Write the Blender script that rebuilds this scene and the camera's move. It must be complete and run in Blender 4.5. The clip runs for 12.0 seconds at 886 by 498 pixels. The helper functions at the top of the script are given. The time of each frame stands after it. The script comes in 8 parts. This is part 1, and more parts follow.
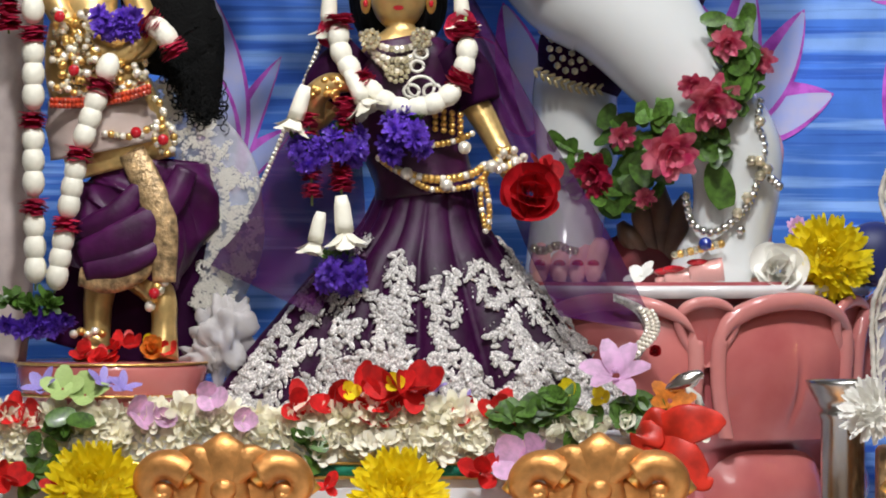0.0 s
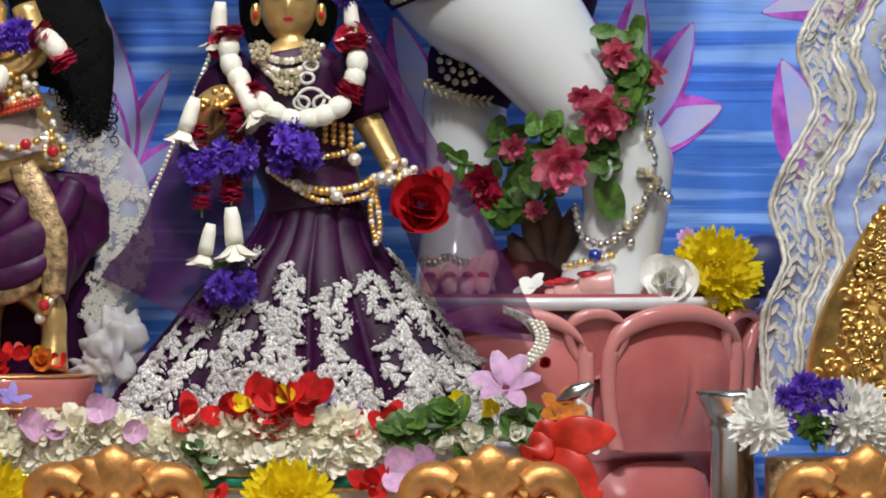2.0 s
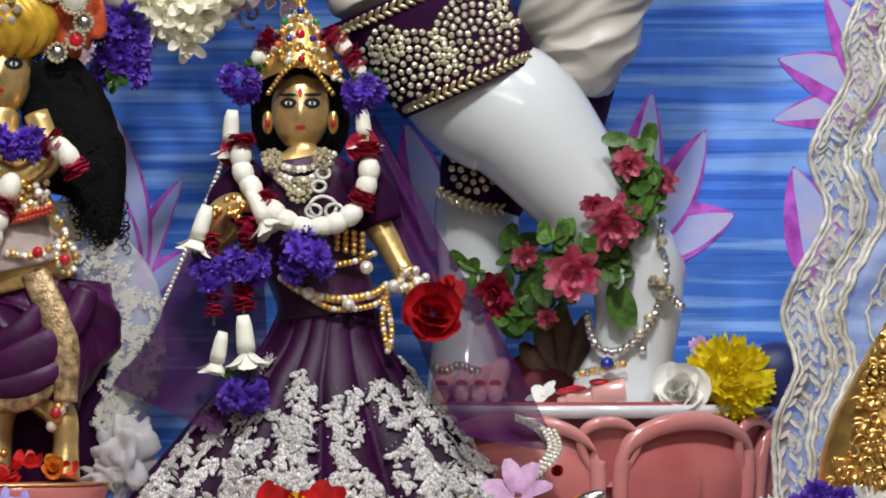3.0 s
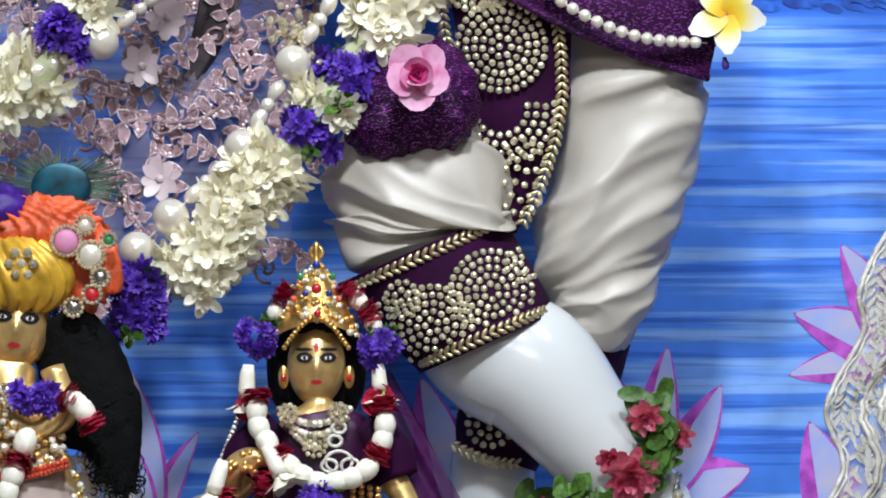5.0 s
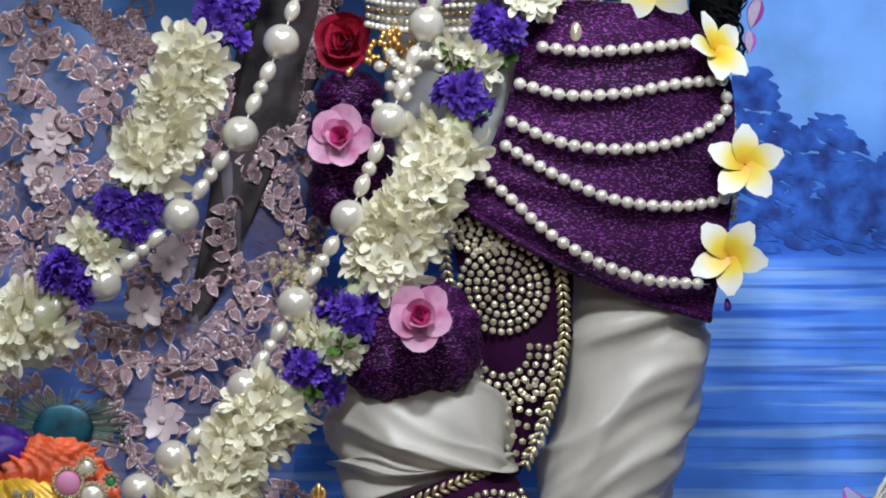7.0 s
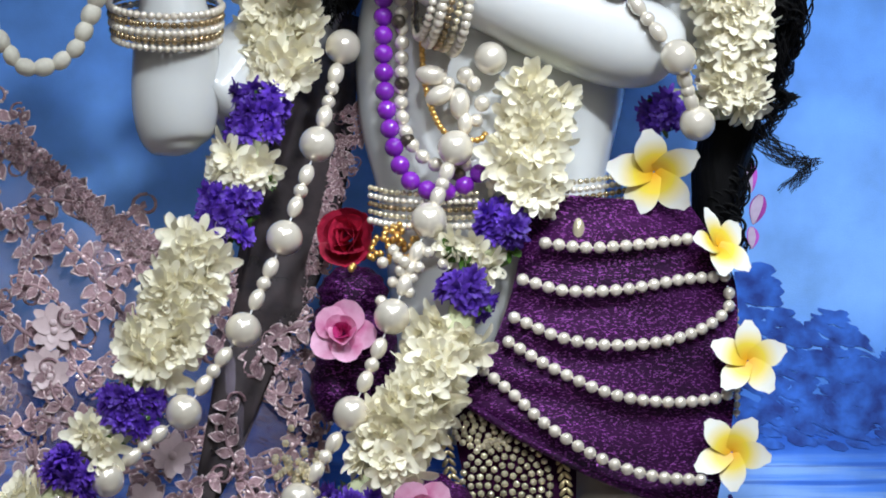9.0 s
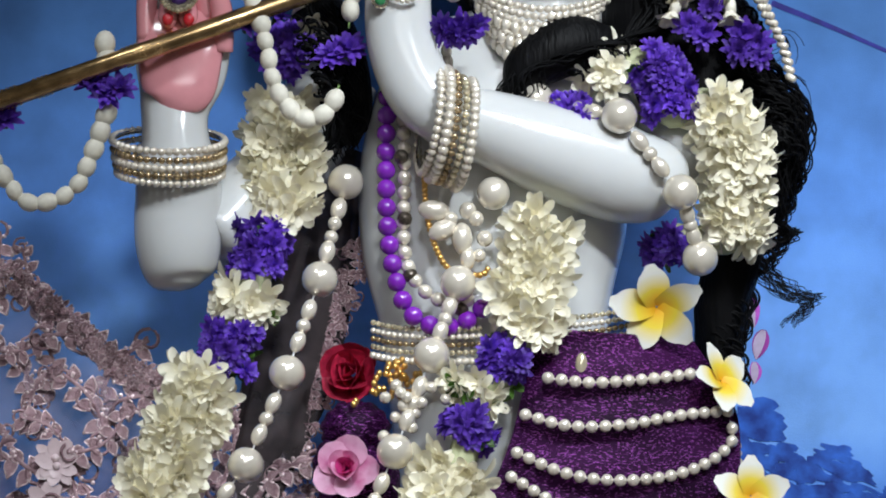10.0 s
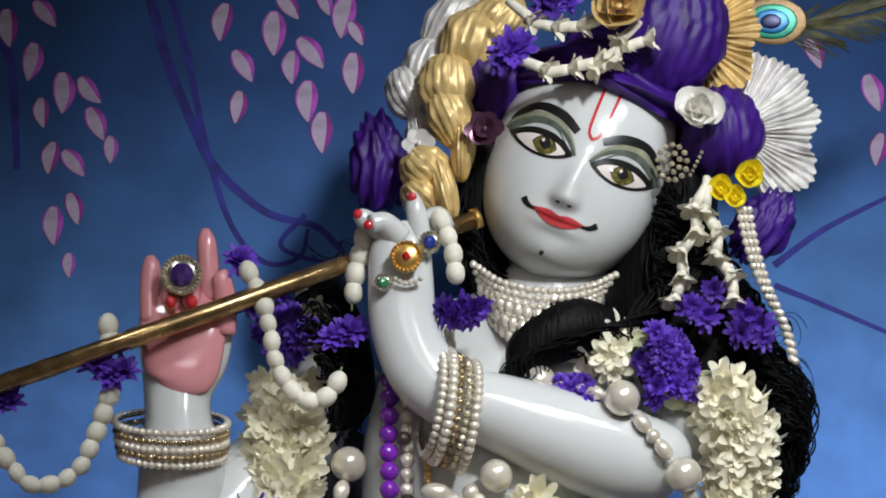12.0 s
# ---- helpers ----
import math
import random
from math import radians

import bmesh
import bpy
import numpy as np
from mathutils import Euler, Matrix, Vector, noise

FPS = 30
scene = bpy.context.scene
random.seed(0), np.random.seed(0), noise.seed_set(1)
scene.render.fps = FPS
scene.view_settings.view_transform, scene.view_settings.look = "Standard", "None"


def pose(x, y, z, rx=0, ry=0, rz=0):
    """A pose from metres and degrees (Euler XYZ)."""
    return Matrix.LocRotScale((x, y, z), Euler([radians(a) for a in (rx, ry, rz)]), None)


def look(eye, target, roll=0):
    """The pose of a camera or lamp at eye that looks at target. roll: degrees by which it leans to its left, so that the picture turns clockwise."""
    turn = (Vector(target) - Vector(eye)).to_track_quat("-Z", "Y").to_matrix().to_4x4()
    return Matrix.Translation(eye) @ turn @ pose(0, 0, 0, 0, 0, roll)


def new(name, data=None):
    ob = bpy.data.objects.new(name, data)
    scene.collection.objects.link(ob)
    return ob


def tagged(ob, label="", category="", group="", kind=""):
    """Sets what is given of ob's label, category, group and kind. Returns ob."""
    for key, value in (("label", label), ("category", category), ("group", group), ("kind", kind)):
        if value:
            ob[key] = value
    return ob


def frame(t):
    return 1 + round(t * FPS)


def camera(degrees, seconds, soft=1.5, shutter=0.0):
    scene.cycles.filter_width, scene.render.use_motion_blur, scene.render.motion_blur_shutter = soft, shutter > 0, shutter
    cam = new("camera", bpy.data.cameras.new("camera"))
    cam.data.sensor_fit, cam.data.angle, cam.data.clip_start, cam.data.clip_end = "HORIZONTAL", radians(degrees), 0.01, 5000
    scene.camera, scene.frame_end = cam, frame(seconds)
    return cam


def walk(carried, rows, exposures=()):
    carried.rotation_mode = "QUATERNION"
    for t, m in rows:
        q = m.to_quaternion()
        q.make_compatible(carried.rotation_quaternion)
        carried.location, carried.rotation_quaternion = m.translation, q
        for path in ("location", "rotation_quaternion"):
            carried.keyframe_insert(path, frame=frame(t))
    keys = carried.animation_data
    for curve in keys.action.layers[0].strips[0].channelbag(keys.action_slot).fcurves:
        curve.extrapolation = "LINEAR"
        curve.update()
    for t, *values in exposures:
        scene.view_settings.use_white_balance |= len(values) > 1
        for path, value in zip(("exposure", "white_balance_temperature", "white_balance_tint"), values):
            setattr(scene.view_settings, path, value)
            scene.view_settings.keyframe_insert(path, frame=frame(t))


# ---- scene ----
# ---- camera: a long lens on a tripod in the hall, turning where it stands ----
EYE = (0.0, -5.0, 1.5)
cam = camera(8.968, 12.0, soft=1.9)
ROWS = [  # seconds, yaw, pitch
    (0.0, 0.7228, -0.6666), (0.5, 0.5992, -0.4835), (1.0, 0.0553, -0.5295), (1.5, -0.2085, -0.4944),
    (2.0, -0.3923, -0.5464), (2.5, -0.4187, -0.3844), (3.0, -0.2717, 0.5491), (3.2, -0.2460, 0.9441),
    (4.8, -0.1171, 2.9208), (5.0, -0.1099, 3.1313), (5.5, -0.0939, 3.6293), (6.0, -0.1034, 4.2339),
    (6.5, -0.0939, 4.7799), (7.0, -0.0866, 5.5789), (7.2, -0.0867, 5.8448), (8.8, -0.0638, 7.3746),
    (9.0, -0.0568, 7.5659), (9.5, -0.0227, 8.1806), (10.0, -0.0292, 8.9351), (10.5, -0.0177, 9.6056),
    (11.0, -0.0079, 10.2886), (11.5, -0.0021, 10.9408), (12.0, 0.0, 11.7972),
]
EXPOSURES = [(0.0, 0.1, 6550, 10), (3.0, -0.1, 6400, 10), (5.0, 0.08, 6000, 8), (5.8, -0.16, 5950, 8), (6.5, -0.5, 5950, 8), (7.2, -0.42, 5950, 8), (8.8, -0.28, 6000, 8), (9.5, -0.28, 6050, 8), (10.0, -0.52, 6100, 8), (10.5, -0.62, 6200, 8), (11.0, -0.8, 6250, 8), (11.5, -0.84, 6300, 9), (12.0, -0.74, 6400, 9)]
walk(cam, [(t, pose(*EYE, 90 + pitch, 0, yaw)) for t, yaw, pitch in ROWS], EXPOSURES)

# ---- light: ceiling spots assumed out of view before the altar, with added fill lamps ----
world = bpy.data.worlds.new("hall_air")
world.use_nodes = True
world.node_tree.nodes["Background"].inputs[0].default_value = (0.75, 0.85, 1.0, 1)
world.node_tree.nodes["Background"].inputs[1].default_value = 0.025
scene.world = world
P_AIM = ((0.2, -0.05, 2.57), (0.0, 0, 1.42), (0.3, 0.1, 1.6))
# Out of view; the first is added only to brighten the left cloth and veil.
for eye, aim, watts, cone, blend, radius, tone in (((-0.75, -1.2, 3.52), (-0.3, 0.2, 1.62), 60, 36, 0.9, 0.15, (0.95, 0.98, 1.0)), ((0.7, -1.85, 3.42), P_AIM[0], 235, 31, 0.9, 0.12, (0.97, 0.985, 1.0)), ((0.0, -2.0, 3.45), P_AIM[1], 235, 38, 0.9, 0.12, (0.97, 0.985, 1.0)), ((0.9, -1.25, 3.5), P_AIM[2], 70, 60, 0.8, 0.15, (0.92, 0.96, 1))):
    lamp = bpy.data.lights.new("assumed_ceiling_spot", "SPOT")
    lamp.energy, lamp.spot_size, lamp.spot_blend, lamp.shadow_soft_size, lamp.color = watts, radians(cone), blend, radius, tone
    new("assumed_ceiling_spot", lamp).matrix_world = look(eye, aim)
# Weak unseen fill, added to lift what the spots leave dark.
fill = bpy.data.lights.new("added_front_fill", "AREA")
fill.shape, fill.size, fill.energy, fill.color = "DISK", 1.2, 7, (1, 0.98, 0.96)
new("added_front_fill", fill).matrix_world = look((0.3, -3.6, 3.5), (0, 0, 1.5))
# Added unseen lamp: brightens the hall so gold and brass have something to mirror.
bounce_lamp = bpy.data.lights.new("added_bounce_light", "AREA")
bounce_lamp.shape, bounce_lamp.size, bounce_lamp.energy, bounce_lamp.color = "DISK", 2.0, 60, (1, 0.98, 0.95)
new("added_bounce_light", bounce_lamp).matrix_world = look((0, -5.2, 3.55), (0, -5.2001, 0))

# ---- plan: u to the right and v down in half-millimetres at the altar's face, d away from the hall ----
F = 10000.0


def P(u, v, d=0.0):
    reach, lift = 5.0 + d / 2000, (2500 - v) / F
    return Vector(((u - 784) / F * reach / math.cos(lift), d / 2000, EYE[2] + reach * math.tan(lift)))


def sheet(ou, ov):
    return lambda x, y, d=0.0: (x + ou, y + ov, d)


# plan sheets from the altar's foot to the crown
K0, K1, K2, K3, K5 = sheet(-126, 2175), sheet(36, 2145), sheet(73, 2126), sheet(43, 1894), sheet(19, 1512)
K6, K7, K8, K9, KA, KB = sheet(16, 1225), sheet(15, 1039), sheet(11, 772), sheet(4, 631), sheet(3, 382), sheet(0, 0)
PX = 0.0005


# ---- materials ----
def mat(name, col, rough=0.5, metal=0.0, vary=0.15, scale=40.0, bump=0.0, bscale=None, rnd=0.0, alpha=1.0, sheen=0.0, sss=0.0, coat=0.0, spark=0.0, spscale=900.0, stretch=(1, 1, 1), trans=0.0, alt=None, spec=0.5, thin=0.0):
    m = bpy.data.materials.new(name)
    m.use_nodes = True
    nt = m.node_tree
    b = nt.nodes["Principled BSDF"]
    L = nt.links.new
    co = nt.nodes.new("ShaderNodeTexCoord")
    mp = nt.nodes.new("ShaderNodeMapping")
    mp.inputs["Scale"].default_value = stretch
    L(co.outputs["Object"], mp.inputs[0])
    nz = nt.nodes.new("ShaderNodeTexNoise")
    nz.inputs["Scale"].default_value, nz.inputs["Detail"].default_value = scale, 5
    L(mp.outputs[0], nz.inputs["Vector"])
    mx = nt.nodes.new("ShaderNodeMix")
    mx.data_type = "RGBA"
    other = alt or [min(1, c * (1 + vary)) for c in col]
    mx.inputs[6].default_value = (*[c * (1 - vary) for c in col], 1)
    mx.inputs[7].default_value = (*other, 1)
    cr = nt.nodes.new("ShaderNodeMapRange")
    cr.inputs[1].default_value, cr.inputs[2].default_value = 0.35, 0.65
    L(nz.outputs[0], cr.inputs[0])
    L(cr.outputs[0], mx.inputs[0])
    out = mx.outputs[2]
    if rnd:
        oi = nt.nodes.new("ShaderNodeObjectInfo")
        mr = nt.nodes.new("ShaderNodeMapRange")
        mr.inputs[3].default_value, mr.inputs[4].default_value = 1 - rnd, 1 + rnd * 0.6
        L(oi.outputs["Random"], mr.inputs[0])
        hv = nt.nodes.new("ShaderNodeHueSaturation")
        L(mr.outputs[0], hv.inputs["Value"])
        L(out, hv.inputs["Color"])
        out = hv.outputs[0]
    if spark:
        vo = nt.nodes.new("ShaderNodeTexVoronoi")
        vo.inputs["Scale"].default_value = spscale
        L(mp.outputs[0], vo.inputs["Vector"])
        sp = nt.nodes.new("ShaderNodeSeparateColor")
        L(vo.outputs["Color"], sp.inputs[0])
        th = nt.nodes.new("ShaderNodeMapRange")
        th.inputs[1].default_value, th.inputs[2].default_value = 1 - spark, 1 - spark * 0.6
        L(sp.outputs[0], th.inputs[0])
        m2 = nt.nodes.new("ShaderNodeMix")
        m2.data_type = "RGBA"
        L(th.outputs[0], m2.inputs[0])
        L(out, m2.inputs[6])
        m2.inputs[7].default_value = (*[min(1, c * 9 + 0.06) for c in col], 1)
        out = m2.outputs[2]
        L(th.outputs[0], b.inputs["Metallic"])
    else:
        b.inputs["Metallic"].default_value = metal
    L(out, b.inputs["Base Color"])
    rr = nt.nodes.new("ShaderNodeMapRange")
    rr.inputs[3].default_value, rr.inputs[4].default_value = max(0.02, rough * 0.8), min(1, rough * 1.2)
    L(nz.outputs[0], rr.inputs[0])
    L(rr.outputs[0], b.inputs["Roughness"])
    b.inputs["Alpha"].default_value = alpha
    b.inputs["Specular IOR Level"].default_value = spec
    b.inputs["Sheen Weight"].default_value = sheen
    b.inputs["Coat Weight"].default_value = coat
    b.inputs["Coat Roughness"].default_value = 0.08
    b.inputs["Transmission Weight"].default_value = trans
    if sss:
        b.inputs["Subsurface Weight"].default_value = sss
        b.inputs["Subsurface Radius"].default_value = (0.012, 0.01, 0.008)
        b.inputs["Subsurface Scale"].default_value = 0.5
    if bump:
        n2 = nt.nodes.new("ShaderNodeTexNoise")
        n2.inputs["Scale"].default_value = bscale or scale * 4
        L(mp.outputs[0], n2.inputs["Vector"])
        bp = nt.nodes.new("ShaderNodeBump")
        bp.inputs["Strength"].default_value, bp.inputs["Distance"].default_value = bump, 0.002
        L(n2.outputs[0], bp.inputs["Height"])
        L(bp.outputs[0], b.inputs["Normal"])
    if thin:
        tl = nt.nodes.new("ShaderNodeBsdfTranslucent")
        L(out, tl.inputs["Color"])
        ms = nt.nodes.new("ShaderNodeMixShader")
        ms.inputs[0].default_value = thin
        L(b.outputs[0], ms.inputs[1])
        L(tl.outputs[0], ms.inputs[2])
        L(ms.outputs[0], nt.nodes["Material Output"].inputs[0])
    return m


MARBLE = mat("polished_marble", (0.64, 0.65, 0.645), 0.16, vary=0.03, scale=9, sss=0.1, coat=0.2)
PINK = mat("pink_enamel", (0.78, 0.33, 0.36), 0.14, vary=0.08, scale=25, coat=0.5)
SOLE = mat("pale_pink_enamel", (0.72, 0.36, 0.33), 0.18, vary=0.12, scale=25, coat=0.4)
NAIL = mat("red_enamel", (0.55, 0.02, 0.03), 0.15, vary=0.1, coat=0.5)
BLACKPAINT = mat("black_paint", (0.012, 0.012, 0.012), 0.3, vary=0.2)
LIDNOSTRIL = mat("grey_green_lid_and_shade", (0.1, 0.12, 0.1), 0.25, vary=0.25, scale=90)
OLIVELID = mat("olive_wash_paint", (0.3, 0.31, 0.22), 0.22, vary=0.25, scale=60, coat=0.3)
EYEWHITE = mat("eye_white", (0.75, 0.68, 0.64), 0.12, vary=0.05)
IRIS = mat("olive_glass", (0.14, 0.12, 0.03), 0.08, vary=0.5, scale=300, coat=0.8)
HAIR = mat("black_hair", (0.003, 0.003, 0.0035), 0.55, spec=0.1, vary=0.4, scale=60, bump=0.8, bscale=260, stretch=(1, 1, 0.15))
VELVET = mat("purple_velvet", (0.024, 0.0016, 0.024), 0.7, spec=0.1, vary=0.3, scale=30, bump=0.3, bscale=1500)
SPARKLE = mat("sequinned_purple_cloth", (0.025, 0.0015, 0.031), 0.42, spec=0.12, vary=0.5, scale=22, bump=0.6, bscale=900, spark=0.16, spscale=1100, stretch=(0.45, 0.45, 1.5))
PURPLESILK = mat("violet_silk", (0.035, 0.006, 0.155), 0.42, spec=0.35, vary=0.4, scale=60, bump=0.3, bscale=900, stretch=(1, 1, 0.3))
SATIN = mat("white_satin", (0.5, 0.455, 0.395), 0.36, vary=0.06, scale=25, bump=0.12, bscale=1400)
GOLDCLOTH = mat("gold_tissue", (0.72, 0.52, 0.22), 0.36, 0.25, vary=0.2, scale=80, bump=0.3, bscale=700, stretch=(1, 1, 0.3))
SILVERCLOTH = mat("silver_tissue", (0.74, 0.72, 0.7), 0.34, 0.25, vary=0.15, scale=80, bump=0.3, bscale=700)
GOLD = mat("gold", (0.82, 0.52, 0.16), 0.3, 0.9, vary=0.2, scale=80, bump=0.15)
BRASS = mat("polished_brass", (0.68, 0.46, 0.18), 0.3, 0.65, vary=0.2, scale=60, bump=0.15, bscale=300)
BRONZE = mat("gilded_bronze", (0.66, 0.3, 0.09), 0.4, 0.7, vary=0.3, scale=45, bump=0.3)
SILVER = mat("silver", (0.72, 0.7, 0.66), 0.22, 1.0, vary=0.15, scale=90)
STEEL = mat("steel", (0.5, 0.49, 0.47), 0.25, 1.0, vary=0.12, scale=30)
STONE = mat("rhinestone", (0.86, 0.76, 0.54), 0.1, 0.7, vary=0.2, scale=2.0, rnd=0.35)
PEARL = mat("pearl", (0.85, 0.785, 0.665), 0.22, 0.42, vary=0.03, rnd=0.05, coat=1.0)
VIOLETBEAD = mat("violet_bead", (0.2, 0.02, 0.42), 0.15, vary=0.1, coat=0.5, rnd=0.15)
REDGEM = mat("red_gem", (0.5, 0.01, 0.02), 0.06, vary=0.3, coat=0.8)
BLUEGEM = mat("blue_gem", (0.01, 0.03, 0.25), 0.06, vary=0.3, coat=0.8)
GREENGEM = mat("green_gem", (0.04, 0.22, 0.08), 0.06, vary=0.3, coat=0.8)
VIOLETGEM = mat("violet_gem", (0.06, 0.02, 0.16), 0.05, vary=0.4, coat=1.0)
TUBEROSE = mat("cream_petal", (1.0, 0.945, 0.765), 0.4, vary=0.02, scale=2.5, rnd=0.04, thin=0.22)
BUD = mat("ivory_bud", (0.9, 0.86, 0.73), 0.5, vary=0.05, scale=2, rnd=0.08, bump=0.2, bscale=7, thin=0.1)
WHITEPETAL = mat("white_petal", (0.96, 0.94, 0.88), 0.45, vary=0.03, rnd=0.04, thin=0.2)
ASTER = mat("purple_petal", (0.13, 0.045, 0.5), 0.55, vary=0.35, scale=3, rnd=0.35, thin=0.25)
ROSEPETAL = mat("red_petal", (0.5, 0.008, 0.015), 0.5, vary=0.3, scale=3, rnd=0.2, thin=0.25)
CRIMSON = mat("crimson_petal", (0.48, 0.015, 0.06), 0.55, vary=0.35, scale=4, rnd=0.25, thin=0.25)
PINKPETAL = mat("pink_petal", (0.78, 0.16, 0.42), 0.5, vary=0.2, scale=1.3, rnd=0.05, alt=(0.88, 0.5, 0.7), thin=0.3)
SALMON = mat("salmon_petal", (0.74, 0.035, 0.16), 0.45, vary=0.25, scale=2.2, rnd=0.1, alt=(0.9, 0.28, 0.36), thin=0.3)
LILAC = mat("lilac_petal", (0.78, 0.48, 0.72), 0.5, vary=0.2, scale=3, rnd=0.1, thin=0.35)
YELLOW = mat("yellow_petal", (0.97, 0.78, 0.02), 0.5, vary=0.08, scale=3, rnd=0.06, thin=0.3)
ORANGE = mat("orange_petal", (0.8, 0.24, 0.03), 0.5, vary=0.3, scale=3, rnd=0.2, thin=0.3)
LEAF = mat("green_leaf", (0.06, 0.13, 0.018), 0.4, vary=0.45, scale=2.5, rnd=0.35, coat=0.1, thin=0.15)
PALEGREEN = mat("pale_green_stem", (0.22, 0.36, 0.1), 0.5, vary=0.3, rnd=0.2)
GLAZE = mat("pink_glazed_stone", (0.6, 0.19, 0.18), 0.2, vary=0.16, scale=7, coat=0.7, bump=0.12, bscale=30, alt=(0.68, 0.29, 0.26))
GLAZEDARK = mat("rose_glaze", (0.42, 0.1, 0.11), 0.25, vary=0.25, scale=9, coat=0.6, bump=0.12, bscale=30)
WHITECLOTH = mat("white_cloth", (0.74, 0.75, 0.78), 0.8, vary=0.05, scale=30, bump=0.2, bscale=1200)
GREENCLOTH = mat("green_brocade", (0.01, 0.2, 0.13), 0.5, vary=0.4, scale=60, bump=0.3)
TULLE = mat("purple_tulle", (0.05, 0.006, 0.055), 0.6, vary=0.3, scale=25, alpha=0.72, spec=0.2)
WHITENET = mat("white_net", (0.62, 0.62, 0.66), 0.5, vary=0.2, scale=60, alpha=0.4, bump=0.3)
PINKNET = mat("pink_net", (0.6, 0.5, 0.66), 0.5, vary=0.2, scale=40, alpha=0.18)
PINKLACE = mat("rose_gold_lace", (0.36, 0.2, 0.235), 0.33, 0.3, vary=0.35, scale=3, bump=0.6, bscale=22, rnd=0.3, alt=(0.5, 0.33, 0.36))
PALELACE = mat("pale_silver_lace", (0.66, 0.63, 0.56), 0.42, 0.1, vary=0.25, scale=90, bump=0.4, bscale=600)
SHAWL = mat("mauve_net", (0.04, 0.028, 0.03), 0.7, vary=0.35, scale=60, alpha=0.86, bump=0.4)
ORANGECLOTH = mat("orange_gauze_cloth", (0.62, 0.09, 0.02), 0.5, vary=0.4, scale=40, bump=0.5, bscale=300)
CURTAIN = mat("plain_wall_paint", (0.55, 0.52, 0.48), 0.8, vary=0.08, scale=3)
FLOORSTONE = mat("polished_floor_stone", (0.45, 0.4, 0.36), 0.25, vary=0.2, scale=3)
BLUECLOTH = mat("navy_cloth", (0.008, 0.015, 0.12), 0.5, vary=0.3, sheen=0.3)


# ---- mesh helpers ----
class Build:
    """Vertices and faces gathered in world metres."""

    def __init__(self):
        self.v, self.f, self.m = [], [], []

    def add(self, verts, faces, slot=0):
        n = len(self.v)
        self.v += [tuple(p) for p in verts]
        self.f += [tuple(i + n for i in f) for f in faces]
        self.m += [slot] * len(faces)
        return self

    def data(self, name, mats, smooth=True, centre=None):
        me = bpy.data.meshes.new(name)
        c = Vector(centre) if centre is not None else Vector((0, 0, 0))
        me.from_pydata([tuple(Vector(p) - c) for p in self.v], [], self.f)
        for m in mats:
            me.materials.append(m)
        if len(mats) > 1:
            me.polygons.foreach_set("material_index", self.m)
        if smooth:
            me.polygons.foreach_set("use_smooth", [True] * len(self.f))
        me.update()
        return me

    def centre(self):
        a = np.array(self.v)
        return Vector(((a[:, 0].min() + a[:, 0].max()) / 2, (a[:, 1].min() + a[:, 1].max()) / 2, a[:, 2].min()))


def thing(name, build, mats, label, category, group="", kind="", smooth=True):
    mats = mats if isinstance(mats, (list, tuple)) else [mats]
    c = build.centre()
    ob = new(name, build.data(name, mats, smooth, c))
    ob.location = c
    return tagged(ob, label, category, group, kind)


def holder(name, at, label, category, group="", kind=""):
    ob = new(name)
    ob.location = at
    ob.empty_display_size = 0.02
    return tagged(ob, label, category, group, kind)


def origin(ob):
    p = Vector(ob.location)
    while ob.parent:
        ob = ob.parent
        p = p + Vector(ob.location)
    return p


def part(name, build, mats, parent, label="", smooth=True):
    mats = mats if isinstance(mats, (list, tuple)) else [mats]
    c = build.centre()
    ob = new(name, build.data(name, mats, smooth, c))
    ob.parent = parent
    ob.location = c - origin(parent)
    return tagged(ob, label) if label else ob


def piece(name, me, m, parent, label=""):
    """One object on a shared mesh, at the world pose m."""
    ob = new(name, me)
    if parent:
        ob.parent = parent
        ob.matrix_basis = Matrix.Translation(-origin(parent)) @ m
    else:
        ob.matrix_basis = m
    return tagged(ob, label) if label else ob


def facing(at, way, size, roll=0.0):
    """A pose whose z looks along way, scaled."""
    q = Vector(way).to_track_quat("Z", "Y")
    return Matrix.LocRotScale(at, q, None) @ Matrix.Rotation(roll, 4, "Z") @ Matrix.Diagonal((size, size, size, 1) if not isinstance(size, tuple) else (*size, 1))


def smoothed(rows, n):
    """Catmull-Rom through rows of equal length; n rows between two."""
    a = np.array(rows, float)
    a = np.vstack([2 * a[0] - a[1], a, 2 * a[-1] - a[-2]])
    out = []
    for i in range(1, len(a) - 2):
        for k in range(n):
            t = k / n
            p0, p1, p2, p3 = a[i - 1:i + 3]
            out.append(0.5 * (2 * p1 + (p2 - p0) * t + (2 * p0 - 5 * p1 + 4 * p2 - p3) * t * t + (3 * p1 - p0 - 3 * p2 + p3) * t ** 3))
    out.append(a[-2])
    return np.array(out)


def even(points, step):
    """World points at equal steps along a polyline of vectors."""
    pts, out, left = [Vector(p) for p in points], [], 0.0
    for a, b in zip(pts, pts[1:]):
        d = (b - a).length
        while left <= d and d > 0:
            out.append((a.lerp(b, left / d), (b - a).normalized()))
            left += step
        left -= d
    return out


def line(rows, n=8):
    return [P(*r) for r in smoothed(rows, n)]


